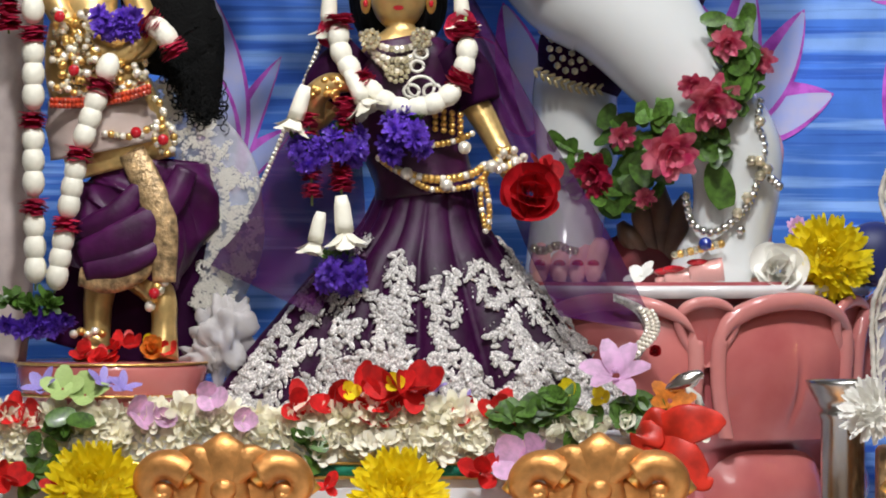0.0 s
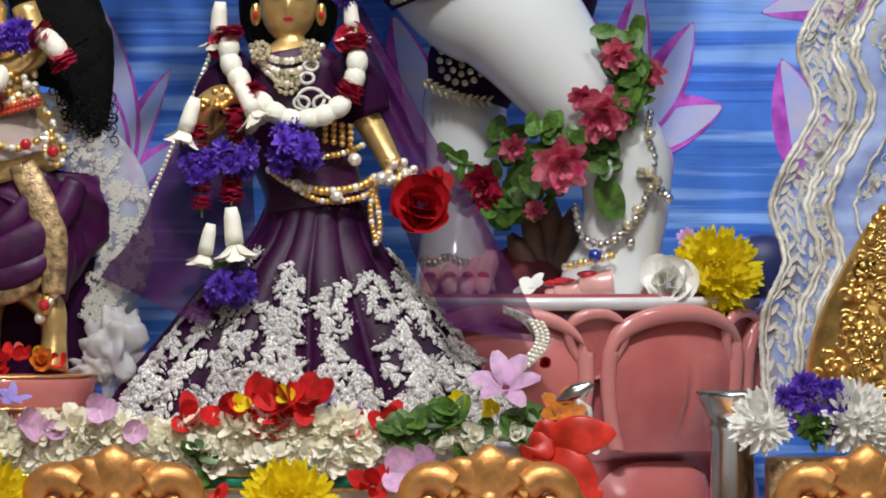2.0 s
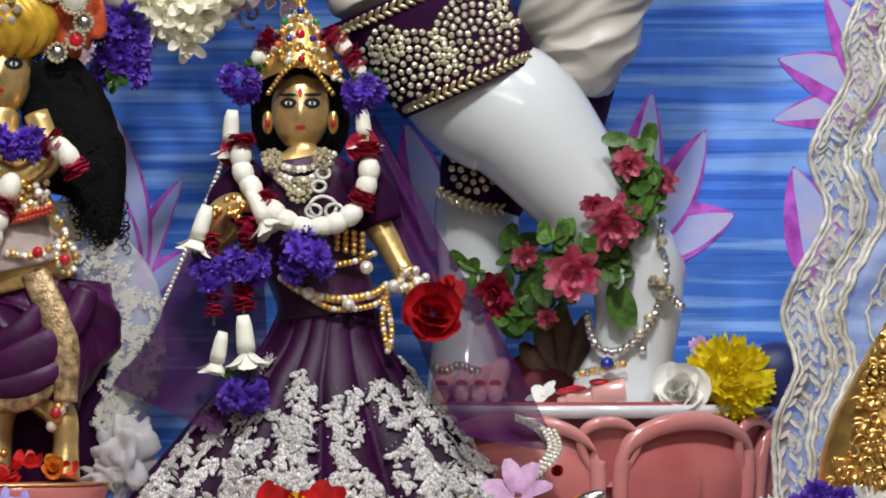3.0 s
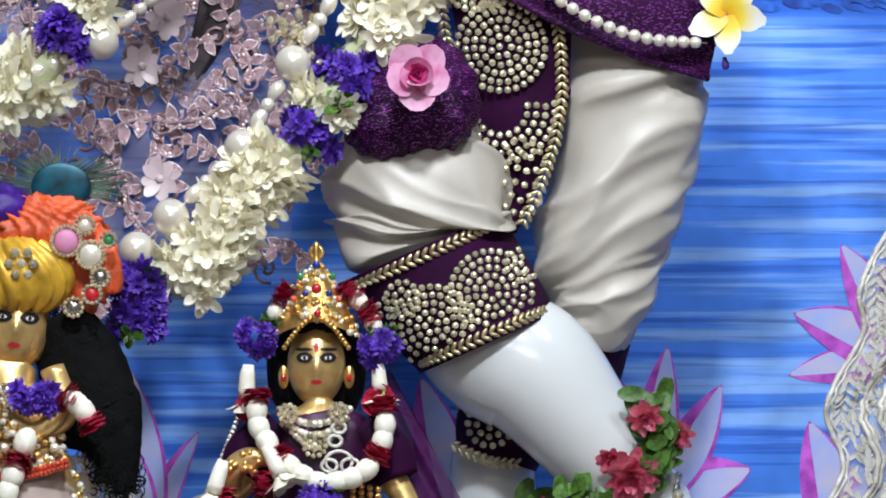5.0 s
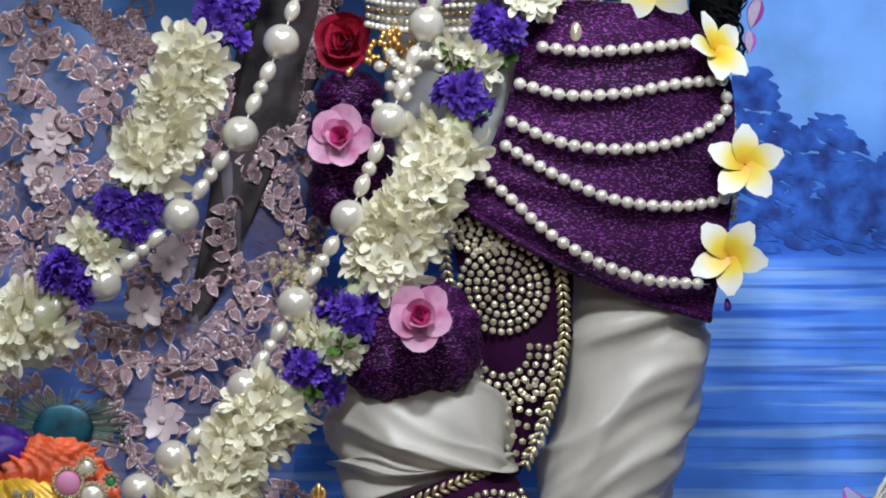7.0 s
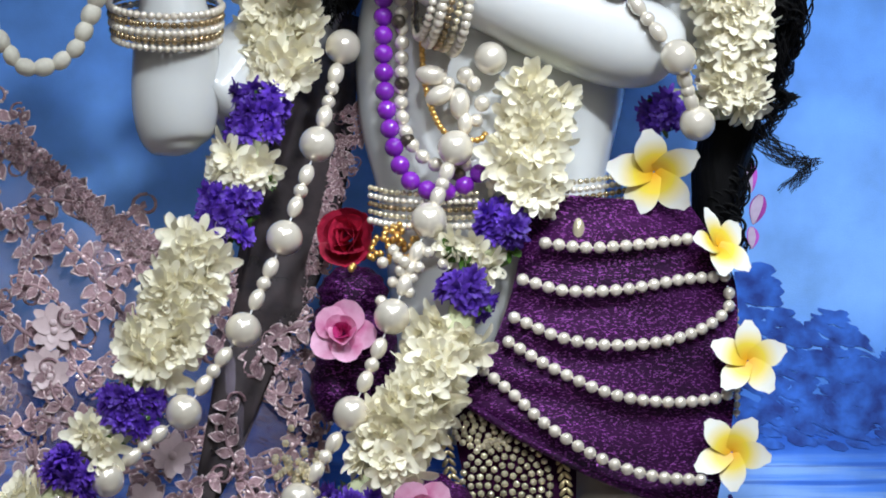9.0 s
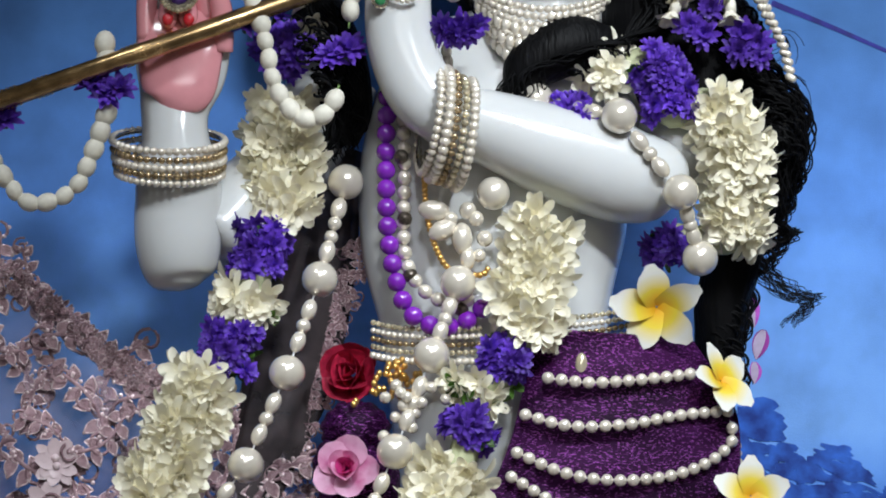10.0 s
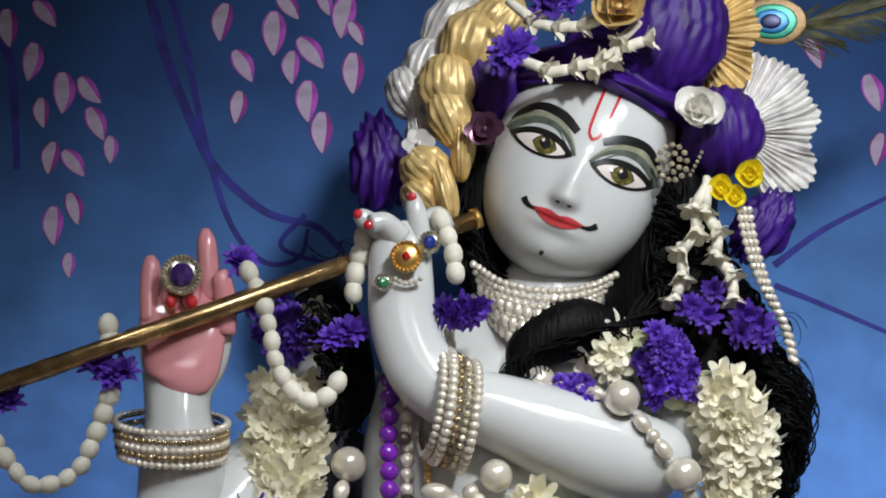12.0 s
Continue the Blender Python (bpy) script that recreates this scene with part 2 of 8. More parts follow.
def loft(rows, n=8, ring=20, cap=True, build=None, slot=0, wave=None, sheets=False):
    """A tube through rows (u, v, d, half width, half depth) of the plan; wave(s, a) swells it."""
    build = build or Build()
    sm = smoothed([list(r) for r in rows], n)
    c = [P(*r[:3]) for r in sm]
    verts, faces = [], []
    for i, r in enumerate(sm):
        t = (c[min(i + 1, len(c) - 1)] - c[max(i - 1, 0)]).normalized()
        side = t.cross(Vector((0, 1, 0)))
        side = side.normalized() if side.length > 1e-4 else Vector((1, 0, 0))
        deep = side.cross(t).normalized()
        for k in range(ring):
            a = 2 * math.pi * k / ring
            g = 1 + (wave(i / (len(sm) - 1), a) if wave else 0)
            verts.append(c[i] + side * math.cos(a) * max(0.3, r[3]) * PX * g + deep * math.sin(a) * max(0.3, r[4]) * PX * g)
    m = len(sm)
    for i in range(m - 1):
        for k in range(ring):
            j = (k + 1) % ring
            faces.append((i * ring + k, (i + 1) * ring + k, (i + 1) * ring + j, i * ring + j))
    if cap:
        verts += [c[0], c[-1]]
        for k in range(ring):
            j = (k + 1) % ring
            faces.append((len(verts) - 2, k, j))
            faces.append((len(verts) - 1, (m - 1) * ring + j, (m - 1) * ring + k))
    return build.add(verts, faces, slot)


def ball(at, radii, build=None, slot=0, n=20, m=12, turn=None, dent=None):
    """An ellipsoid in metres; dent(direction) swells it."""
    build = build or Build()
    verts, faces = [], []
    turn = turn or Matrix.Identity(3)
    for i in range(m + 1):
        th = math.pi * i / m
        for k in range(n):
            ph = 2 * math.pi * k / n
            w = Vector((math.sin(th) * math.cos(ph), math.sin(th) * math.sin(ph), math.cos(th)))
            g = 1 + (dent(w) if dent else 0)
            verts.append(Vector(at) + turn @ Vector((w.x * radii[0] * g, w.y * radii[1] * g, w.z * radii[2] * g)))
    for i in range(m):
        for k in range(n):
            j = (k + 1) % n
            faces.append((i * n + k, (i + 1) * n + k, (i + 1) * n + j, i * n + j))
    return build.add(verts, faces, slot)


def box(lo, hi, build=None, slot=0, bevel=0.0):
    build = build or Build()
    bm = bmesh.new()
    bmesh.ops.create_cube(bm, size=1)
    for v in bm.verts:
        v.co = Vector([(a + b) / 2 + c * (b - a) for a, b, c in zip(lo, hi, v.co)])
    if bevel:
        bmesh.ops.bevel(bm, geom=bm.edges[:], offset=bevel, segments=3, affect="EDGES", profile=0.5)
    bm.verts.index_update()
    build.add([v.co.copy() for v in bm.verts], [[v.index for v in f.verts] for f in bm.faces], slot)
    bm.free()
    return build


def grid(fn, nu, nv, build=None, slot=0, thick=0.0):
    """A sheet fn(s, t) -> world point, with a back face when thick."""
    build = build or Build()
    rows = [[Vector(fn(i / nu, j / nv)) for j in range(nv + 1)] for i in range(nu + 1)]
    w = nv + 1
    faces = [(i * w + j, (i + 1) * w + j, (i + 1) * w + j + 1, i * w + j + 1) for i in range(nu) for j in range(nv)]
    build.add([p for r in rows for p in r], faces, slot)
    if thick:
        build.add([p + Vector((0, thick, 0)) for r in rows for p in r], [f[::-1] for f in faces], slot)
    return build


def lathe(at, profile, build=None, slot=0, ring=32, wave=None):
    """Turned round the upright axis at a world point; profile rows (radius, height) in metres."""
    build = build or Build()
    verts, faces = [], []
    for i, (r, h) in enumerate(profile):
        for k in range(ring):
            a = 2 * math.pi * k / ring
            g = 1 + (wave(i / (len(profile) - 1), a) if wave else 0)
            verts.append(Vector(at) + Vector((r * g * math.cos(a), r * g * math.sin(a), h)))
    for i in range(len(profile) - 1):
        for k in range(ring):
            j = (k + 1) % ring
            faces.append((i * ring + k, i * ring + j, (i + 1) * ring + j, (i + 1) * ring + k))
    return build.add(verts, faces, slot)


def ribbon(pts, r, build=None, slot=0, ring=6):
    """A thin round cord through world points; r a number or one per point."""
    build = build or Build()
    verts, faces = [], []
    for i, p in enumerate(pts):
        t = (Vector(pts[min(i + 1, len(pts) - 1)]) - Vector(pts[max(i - 1, 0)])).normalized()
        a = t.orthogonal().normalized()
        if abs(t.y) < 0.95:
            a = t.cross(Vector((0, 1, 0))).normalized()
        b = t.cross(a)
        q = r[i] if isinstance(r, (list, tuple)) else r
        for k in range(ring):
            w = 2 * math.pi * k / ring
            verts.append(Vector(p) + a * math.cos(w) * q + b * math.sin(w) * q)
    for i in range(len(pts) - 1):
        for k in range(ring):
            j = (k + 1) % ring
            faces.append((i * ring + k, i * ring + j, (i + 1) * ring + j, (i + 1) * ring + k))
    faces.append(tuple(range(ring))[::-1])
    faces.append(tuple((len(pts) - 1) * ring + k for k in range(ring)))
    return build.add(verts, faces, slot)


# ---- flower pieces, one unit in radius, looking along z ----
def petal(build, az, length, width, rise, curl=0.0, cup=0.15, base=0.05, z0=0.0, seg=4, slot=0, tip=0.6, twist=0.0, pw=1.0):
    verts, faces = [], []
    r, z = base, z0
    ca, sa = math.cos(az), math.sin(az)
    for i in range(seg + 1):
        s = i / seg
        w = width * math.sin(math.pi * min(0.97, 0.1 + (s ** pw) * (tip + 0.26))) ** 0.55
        a = rise + curl * s
        for k in (-1, 0, 1):
            up = cup * w * abs(k) + twist * w * k
            x, y, zz = r - up * math.sin(a), k * w, z + up * math.cos(a)
            verts.append((x * ca - y * sa, x * sa + y * ca, zz))
        r += length / seg * math.cos(a)
        z += length / seg * math.sin(a)
    for i in range(seg):
        for k in range(2):
            o = i * 3 + k
            faces.append((o, o + 3, o + 4, o + 1))
    build.add(verts, faces, slot)


def bloom(name, layers, mats, centre=None, seed=0, jitter=0.12, stalk=None, cup=0.14, pw=1.0):
    """layers: (count, length, width, rise, curl, base, z0, slot)."""
    rd, b = random.Random(seed), Build()
    for li, (n, ln, w, rise, curl, base, z0, slot) in enumerate(layers):
        for i in range(n):
            az = 2 * math.pi * (i + 0.5 * (li % 2)) / n + rd.uniform(-jitter, jitter)
            petal(b, az, ln * rd.uniform(0.85, 1.1), w * rd.uniform(0.85, 1.1), rise + rd.uniform(-jitter, jitter), curl + rd.uniform(-jitter, jitter), cup, base, z0 + rd.uniform(-0.03, 0.03), slot=slot, seg=7 if pw > 1 else 4 if n < 14 else 3, twist=rd.uniform(-0.2, 0.2), pw=pw)
    if centre:
        ball((0, 0, centre[1]), (centre[0], centre[0], centre[0] * 0.6), b, centre[2], 8, 5)
    if stalk:
        ribbon([(0, 0, -stalk[1]), (0, 0, 0.02)], [stalk[0] * 0.6, stalk[0]], b, stalk[2], 6)
    return b.data(name, mats)


TUBEROSES = [bloom("tuberose_flower", [(6, 1.0, 0.23, 0.5 + 0.2 * (s % 3), -0.45, 0.1, 0.0, 0), (5, 0.78, 0.22, 1.0, -0.4, 0.07, 0.1, 0)], [TUBEROSE, PALEGREEN], (0.12, 0.2, 0), s, 0.2, (0.18, 0.8, 0), 0.3, 1.7) for s in range(5)]
ASTERS = [bloom("aster_flower", [(14, 0.8, 0.16, 0.35, -0.5, 0.1, 0.0, 0), (12, 0.7, 0.15, 0.8, -0.5, 0.08, 0.08, 0), (9, 0.55, 0.14, 1.15, -0.4, 0.05, 0.12, 0)], [ASTER, LEAF], (0.3, 0.0, 0), s, 0.3, (0.25, 0.5, 1)) for s in range(3)]
PINKHEART = mat("deep_pink_petal", (0.6, 0.05, 0.25), 0.5, vary=0.3, scale=3, thin=0.2)
OPENLAYERS = [(5, 0.95, 0.55, 0.15, 0.35, 0.1, 0.0, 0), (4, 0.6, 0.42, 0.6, 0.5, 0.08, 0.06, 0), (4, 0.45, 0.3, 1.0, 0.4, 0.06, 0.1, 1), (3, 0.3, 0.2, 1.3, 0.2, 0.03, 0.12, 1)]
ROSELAYERS = [(5, 0.9, 0.62, 0.25, 0.9, 0.1, 0.0, 0), (5, 0.72, 0.55, 0.7, 0.7, 0.1, 0.08, 0), (4, 0.55, 0.42, 1.15, 0.35, 0.1, 0.14, 0), (3, 0.45, 0.3, 1.45, 0.3, 0.06, 0.2, 0)]
ROSES = [bloom("tuberose_flower", [(6, 1.0, 0.23, 0.5 + 0.2 * (s % 3), -0.45, 0.1, 0.0, 0), (5, 0.78, 0.22, 1.0, -0.4, 0.07, 0.1, 0)], [TUBEROSE, PALEGREEN], (0.12, 0.2, 0), s, 0.2, (0.18, 0.8, 0), 0.3, 1.7) for s in range(5)]
ASTERS = [bloom("aster_flower", [(14, 0.8, 0.16, 0.35, -0.5, 0.1, 0.0, 0), (12, 0.7, 0.15, 0.8, -0.5, 0.08, 0.08, 0), (9, 0.55, 0.14, 1.15, -0.4, 0.05, 0.12, 0)], [ASTER, LEAF], (0.3, 0.0, 0), s, 0.3, (0.25, 0.5, 1)) for s in range(3)]
PINKHEART = mat("deep_pink_petal", (0.6, 0.05, 0.25), 0.5, vary=0.3, scale=3, thin=0.2)
OPENROSE = bloom("open_pink_rose", [(5, 0.95, 0.55, 0.15, 0.35, 0.1, 0.0, 0), (4, 0.6, 0.42, 0.6, 0.5, 0.08, 0.06, 0), (4, 0.45, 0.3, 1.0, 0.4, 0.06, 0.1, 1), (3, 0.3, 0.2, 1.3, 0.2, 0.03, 0.12, 1)], [PINKPETAL, PINKHEART], (0.12, 0.15, 1), 17, 0.2)
ROSES = [bloom("rose_bloom", ROSELAYERS, [m], (0.1, 0.3, 0), 5 + i, 0.2) for i, m in enumerate((ROSEPETAL, WHITEPETAL, PINKPETAL, SALMON, CRIMSON))]
POMPOM = [(46, 0.4, 0.062, -0.15, 1.1, 0.55, -0.05, 0), (46, 0.42, 0.062, 0.15, 1.0, 0.52, 0.03, 0), (44, 0.42, 0.062, 0.4, 0.9, 0.47, 0.12, 0), (42, 0.4, 0.062, 0.62, 0.8, 0.42, 0.2, 0), (36, 0.4, 0.06, 0.85, 0.7, 0.35, 0.28, 0), (30, 0.38, 0.06, 1.0, 0.6, 0.27, 0.35, 0), (22, 0.36, 0.058, 1.2, 0.5, 0.18, 0.41, 0), (12, 0.34, 0.055, 1.4, 0.3, 0.09, 0.45, 0)]
SPIDER = [(34, 0.55, 0.08, -0.15, 0.5, 0.45, -0.05, 0), (34, 0.55, 0.08, 0.2, 0.5, 0.42, 0.04, 0), (30, 0.52, 0.08, 0.5, 0.45, 0.38, 0.14, 0), (24, 0.5, 0.08, 0.8, 0.4, 0.3, 0.24, 0), (18, 0.44, 0.08, 1.05, 0.35, 0.2, 0.33, 0), (10, 0.36, 0.07, 1.35, 0.2, 0.09, 0.42, 0)]
MUMS = [bloom("chrysanthemum_bloom", layers, [m], (0.55, 0.05, 0), 11, 0.36) for layers, m in ((POMPOM, YELLOW), (SPIDER, WHITEPETAL))]
SCARLET = mat("scarlet_rose_petal", (0.66, 0.02, 0.02), 0.45, vary=0.3, scale=2, rnd=0.2, thin=0.25)
REDPETALS = [bloom("loose_red_petals", [(3, 1.15, 0.4, 0.4, 0.7, 0.05, 0, 0), (2, 0.8, 0.4, 1.0, 0.5, 0.05, 0.1, 0)], [SCARLET], None, 95 + i, 0.5) for i in range(3)]
CARNATIONS = [bloom("carnation_bloom", [(12, 0.85, 0.24, 0.2, 0.2, 0.1, 0.0, 0), (12, 0.75, 0.22, 0.6, 0.1, 0.1, 0.05, 0), (9, 0.6, 0.2, 1.0, 0.0, 0.06, 0.1, 0)], [m], (0.2, 0.05, 0), 21 + i, 0.3) for i, m in enumerate((SALMON, CRIMSON, LILAC, ORANGE))]
SPRIGS = [bloom("leaf_sprig", [(5, 1.0, 0.3, 0.25, 0.2, 0.1, 0.0, 0), (3, 0.8, 0.26, 0.9, -0.3, 0.05, 0.05, 0)], [LEAF], None, 31 + i, 0.5) for i in range(3)]


def leaf_data():
    b = Build()
    petal(b, 0, 2.0, 0.62, 0.0, 0.15, 0.22, -1.0, 0.0, 8)
    return b.data("leaf_blade", [LEAF])


LEAFBLADE = leaf_data()


def bead_data(name, m, n=12, k=8, squash=1.0):
    b = Build()
    ball((0, 0, 0), (1, 1, squash), b, 0, n, k)
    return b.data(name, [m])


BIGPEARL = bead_data("large_pearl", PEARL, 20, 12)
SMALLPEARL = bead_data("pearl", PEARL, 10, 6)
OVALPEARL = bead_data("oval_pearl", PEARL, 12, 8, 1.5)
STONE2 = mat("amber_stone", (0.5, 0.38, 0.22), 0.15, 0.8, vary=0.3, scale=2, rnd=0.4)
AMBERBEAD = bead_data("amber_stone", STONE2, 6, 4)
GEMBEAD = bead_data("rhinestone", STONE, 6, 4)
VIOLETBALL = bead_data("violet_bead", VIOLETBEAD, 16, 10)
GOLDBEAD = bead_data("gold_bead", GOLD, 8, 5)
BUDBEAD = bead_data("bud", BUD, 10, 7, 1.25)
FRONT = Vector((0, -1, 0))


# ---- the hall and the altar ----
def painted_cloth():
    m = bpy.data.materials.new("painted_blue_cloth")
    m.use_nodes = True
    nt = m.node_tree
    L = nt.links.new
    b = nt.nodes["Principled BSDF"]
    b.inputs["Roughness"].default_value = 0.85
    co = nt.nodes.new("ShaderNodeTexCoord")
    sp = nt.nodes.new("ShaderNodeSeparateXYZ")
    L(co.outputs["Object"], sp.inputs[0])
    low = P(784, 3300, 520).z
    high = P(784, -900, 520).z
    hz = nt.nodes.new("ShaderNodeMapRange")
    hz.inputs[1].default_value, hz.inputs[2].default_value = 0, high - low
    soft = nt.nodes.new("ShaderNodeTexNoise")
    soft.inputs["Scale"].default_value, soft.inputs["Detail"].default_value = 5, 4
    L(co.outputs["Object"], soft.inputs["Vector"])
    ad = nt.nodes.new("ShaderNodeMath")
    ad.operation = "MULTIPLY_ADD"
    ad.inputs[1].default_value = 0.03
    L(soft.outputs[0], ad.inputs[0])
    L(sp.outputs[2], ad.inputs[2])
    L(ad.outputs[0], hz.inputs[0])
    ramp = nt.nodes.new("ShaderNodeValToRGB")
    el = ramp.color_ramp.elements
    at = lambda v: (P(784, v, 520).z - low + 0.015) / (high - low)
    # painted blues by height; light falloff is worked in, palest mid-height, darkened upward
    stops = [(3100, (0.03, 0.13, 0.5)), (2600, (0.04, 0.16, 0.55)), (2250, (0.075, 0.235, 0.82)), (1560, (0.09, 0.28, 1.0)), (1530, (0.02, 0.1, 0.55)), (1400, (0.09, 0.26, 0.78)), (1250, (0.22, 0.46, 0.99)), (1050, (0.19, 0.42, 0.97)), (850, (0.13, 0.32, 0.84)), (550, (0.075, 0.2, 0.5)), (150, (0.024, 0.08, 0.25))]
    el[0].position, el[0].color = at(stops[0][0]), (*stops[0][1], 1)
    el[1].position, el[1].color = at(stops[-1][0]), (*stops[-1][1], 1)
    for v, c in stops[1:-1]:
        e = el.new(at(v))
        e.color = (*c, 1)
    L(hz.outputs[0], ramp.inputs[0])
    # brushed bands of water in the lower half
    mp = nt.nodes.new("ShaderNodeMapping")
    mp.inputs["Scale"].default_value = (1.1, 1, 30)
    mp.inputs["Rotation"].default_value = (0, radians(-2), 0)
    L(co.outputs["Object"], mp.inputs[0])
    st = nt.nodes.new("ShaderNodeTexNoise")
    st.inputs["Scale"].default_value, st.inputs["Detail"].default_value = 2.2, 5
    L(mp.outputs[0], st.inputs["Vector"])
    sr = nt.nodes.new("ShaderNodeMapRange")
    sr.inputs[1].default_value, sr.inputs[2].default_value = 0.5, 0.6
    L(st.outputs[0], sr.inputs[0])
    below = nt.nodes.new("ShaderNodeMapRange")
    below.inputs[1].default_value, below.inputs[2].default_value = P(784, 1560, 520).z - low, P(784, 1540, 520).z - low
    below.inputs[3].default_value, below.inputs[4].default_value = 1, 0
    L(sp.outputs[2], below.inputs[0])
    mu = nt.nodes.new("ShaderNodeMath")
    mu.operation = "MULTIPLY"
    L(sr.outputs[0], mu.inputs[0])
    L(below.outputs[0], mu.inputs[1])
    mu2 = nt.nodes.new("ShaderNodeMath")
    mu2.operation = "MULTIPLY"
    mu2.inputs[1].default_value = 0.75
    L(mu.outputs[0], mu2.inputs[0])
    mx = nt.nodes.new("ShaderNodeMix")
    mx.data_type = "RGBA"
    mx.inputs[7].default_value = (0.32, 0.55, 1.0, 1)
    L(mu2.outputs[0], mx.inputs[0])
    L(ramp.outputs[0], mx.inputs[6])
    mp3 = nt.nodes.new("ShaderNodeMapping")
    mp3.inputs["Scale"].default_value = (1.7, 1, 62)
    mp3.inputs["Rotation"].default_value = (0, radians(3), 0)
    L(co.outputs["Object"], mp3.inputs[0])
    st3 = nt.nodes.new("ShaderNodeTexNoise")
    st3.inputs["Scale"].default_value, st3.inputs["Detail"].default_value = 2.0, 4
    L(mp3.outputs[0], st3.inputs["Vector"])
    sr3 = nt.nodes.new("ShaderNodeMapRange")
    sr3.inputs[1].default_value, sr3.inputs[2].default_value, sr3.inputs[4].default_value = 0.54, 0.61, 0.55
    L(st3.outputs[0], sr3.inputs[0])
    mu3 = nt.nodes.new("ShaderNodeMath")
    mu3.operation = "MULTIPLY"
    L(sr3.outputs[0], mu3.inputs[0])
    L(below.outputs[0], mu3.inputs[1])
    mx3 = nt.nodes.new("ShaderNodeMix")
    mx3.data_type = "RGBA"
    mx3.inputs[7].default_value = (0.012, 0.07, 0.5, 1)
    L(mu3.outputs[0], mx3.inputs[0])
    L(mx.outputs[2], mx3.inputs[6])
    mx = mx3
    # uneven brushwork
    br = nt.nodes.new("ShaderNodeTexNoise")
    br.inputs["Scale"].default_value, br.inputs["Detail"].default_value = 14, 6
    L(co.outputs["Object"], br.inputs["Vector"])
    bm2 = nt.nodes.new("ShaderNodeMapRange")
    bm2.inputs[1].default_value, bm2.inputs[2].default_value, bm2.inputs[3].default_value, bm2.inputs[4].default_value = 0.3, 0.7, 0.78, 1.2
    L(br.outputs[0], bm2.inputs[0])
    hv = nt.nodes.new("ShaderNodeHueSaturation")
    L(bm2.outputs[0], hv.inputs["Value"])
    L(mx.outputs[2], hv.inputs["Color"])
    L(hv.outputs[0], b.inputs["Base Color"])
    wv = nt.nodes.new("ShaderNodeTexNoise")
    wv.inputs["Scale"].default_value = 900
    L(co.outputs["Object"], wv.inputs["Vector"])
    bp = nt.nodes.new("ShaderNodeBump")
    bp.inputs["Strength"].default_value, bp.inputs["Distance"].default_value = 0.3, 0.001
    L(wv.outputs[0], bp.inputs["Height"])
    L(bp.outputs[0], b.inputs["Normal"])
    return m


BACK = 520


def cloth(u, v):
    """Depth of the hanging painted cloth, with slack folds."""
    return BACK + 5 * math.sin(u * 0.011 + 0.6 * math.sin(v * 0.004)) + 3 * math.sin(u * 0.027 + v * 0.003 + 1)


def on_cloth(u, v, lift=0.0):
    return P(u, v, cloth(u, v) - lift)


backdrop = thing("backdrop", grid(lambda s, t: on_cloth(-900 + 3400 * s, -900 + 4200 * t), 160, 60, thick=0.002), painted_cloth(), "blue painted cloth hung behind the altar, with water and lotuses", "backdrop", kind="structure")
ALTAR_Z = P(784, 3110, 0).z
box((-1.6, -0.55, 0.0), (1.6, 0.75, ALTAR_Z), hall := Build(), 0, 0.01)
altar = thing("altar", hall, WHITECLOTH, "altar block covered in white cloth", "altar", kind="structure", smooth=False)
thing("floor", box((-4, -7, -0.1), (4, 1.0, 0)), FLOORSTONE, "polished stone floor of the hall", "floor", kind="structure", smooth=False)
thing("wall_north", box((-4, 0.9, 0), (4, 1.05, 3.6)), CURTAIN, "plain wall behind the altar", "wall", kind="structure", smooth=False)
thing("wall_south", box((-4, -7.15, 0), (4, -7, 3.6)), CURTAIN, "plain wall at the hall's far end", "wall", kind="structure", smooth=False)
thing("wall_west", box((-4.15, -7.15, 0), (-4, 1.05, 3.6)), CURTAIN, "plain side wall of the hall", "wall", kind="structure", smooth=False)
thing("wall_east", box((4, -7.15, 0), (4.15, 1.05, 3.6)), CURTAIN, "plain side wall of the hall", "wall", kind="structure", smooth=False)
thing("ceiling", box((-4.15, -7.15, 3.6), (4.15, 1.05, 3.7)), CURTAIN, "plain white ceiling", "ceiling", kind="structure", smooth=False)

# painted lotuses, petals and vines on the cloth
PAINTPINK = mat("magenta_brushwork", (0.48, 0.05, 0.58), 0.85, vary=0.35, scale=50, alt=(0.66, 0.14, 0.72))
PAINTWHITE = mat("lilac_white_brushwork", (0.66, 0.62, 0.86), 0.85, vary=0.14, scale=24, alt=(0.36, 0.46, 0.88))
PAINTPALE = mat("rose_white_brushwork", (0.55, 0.45, 0.62), 0.85, vary=0.2, scale=50)
PAINTDEEP = mat("plum_brushwork", (0.3, 0.04, 0.3), 0.85, vary=0.4, scale=50)
PAINTLINE = mat("indigo_brushwork", (0.035, 0.035, 0.26), 0.85, vary=0.35, scale=50)
PAINTNAVY = mat("deep_blue_brushwork", (0.015, 0.07, 0.48), 0.85, vary=0.5, scale=45, alt=(0.045, 0.16, 0.68))


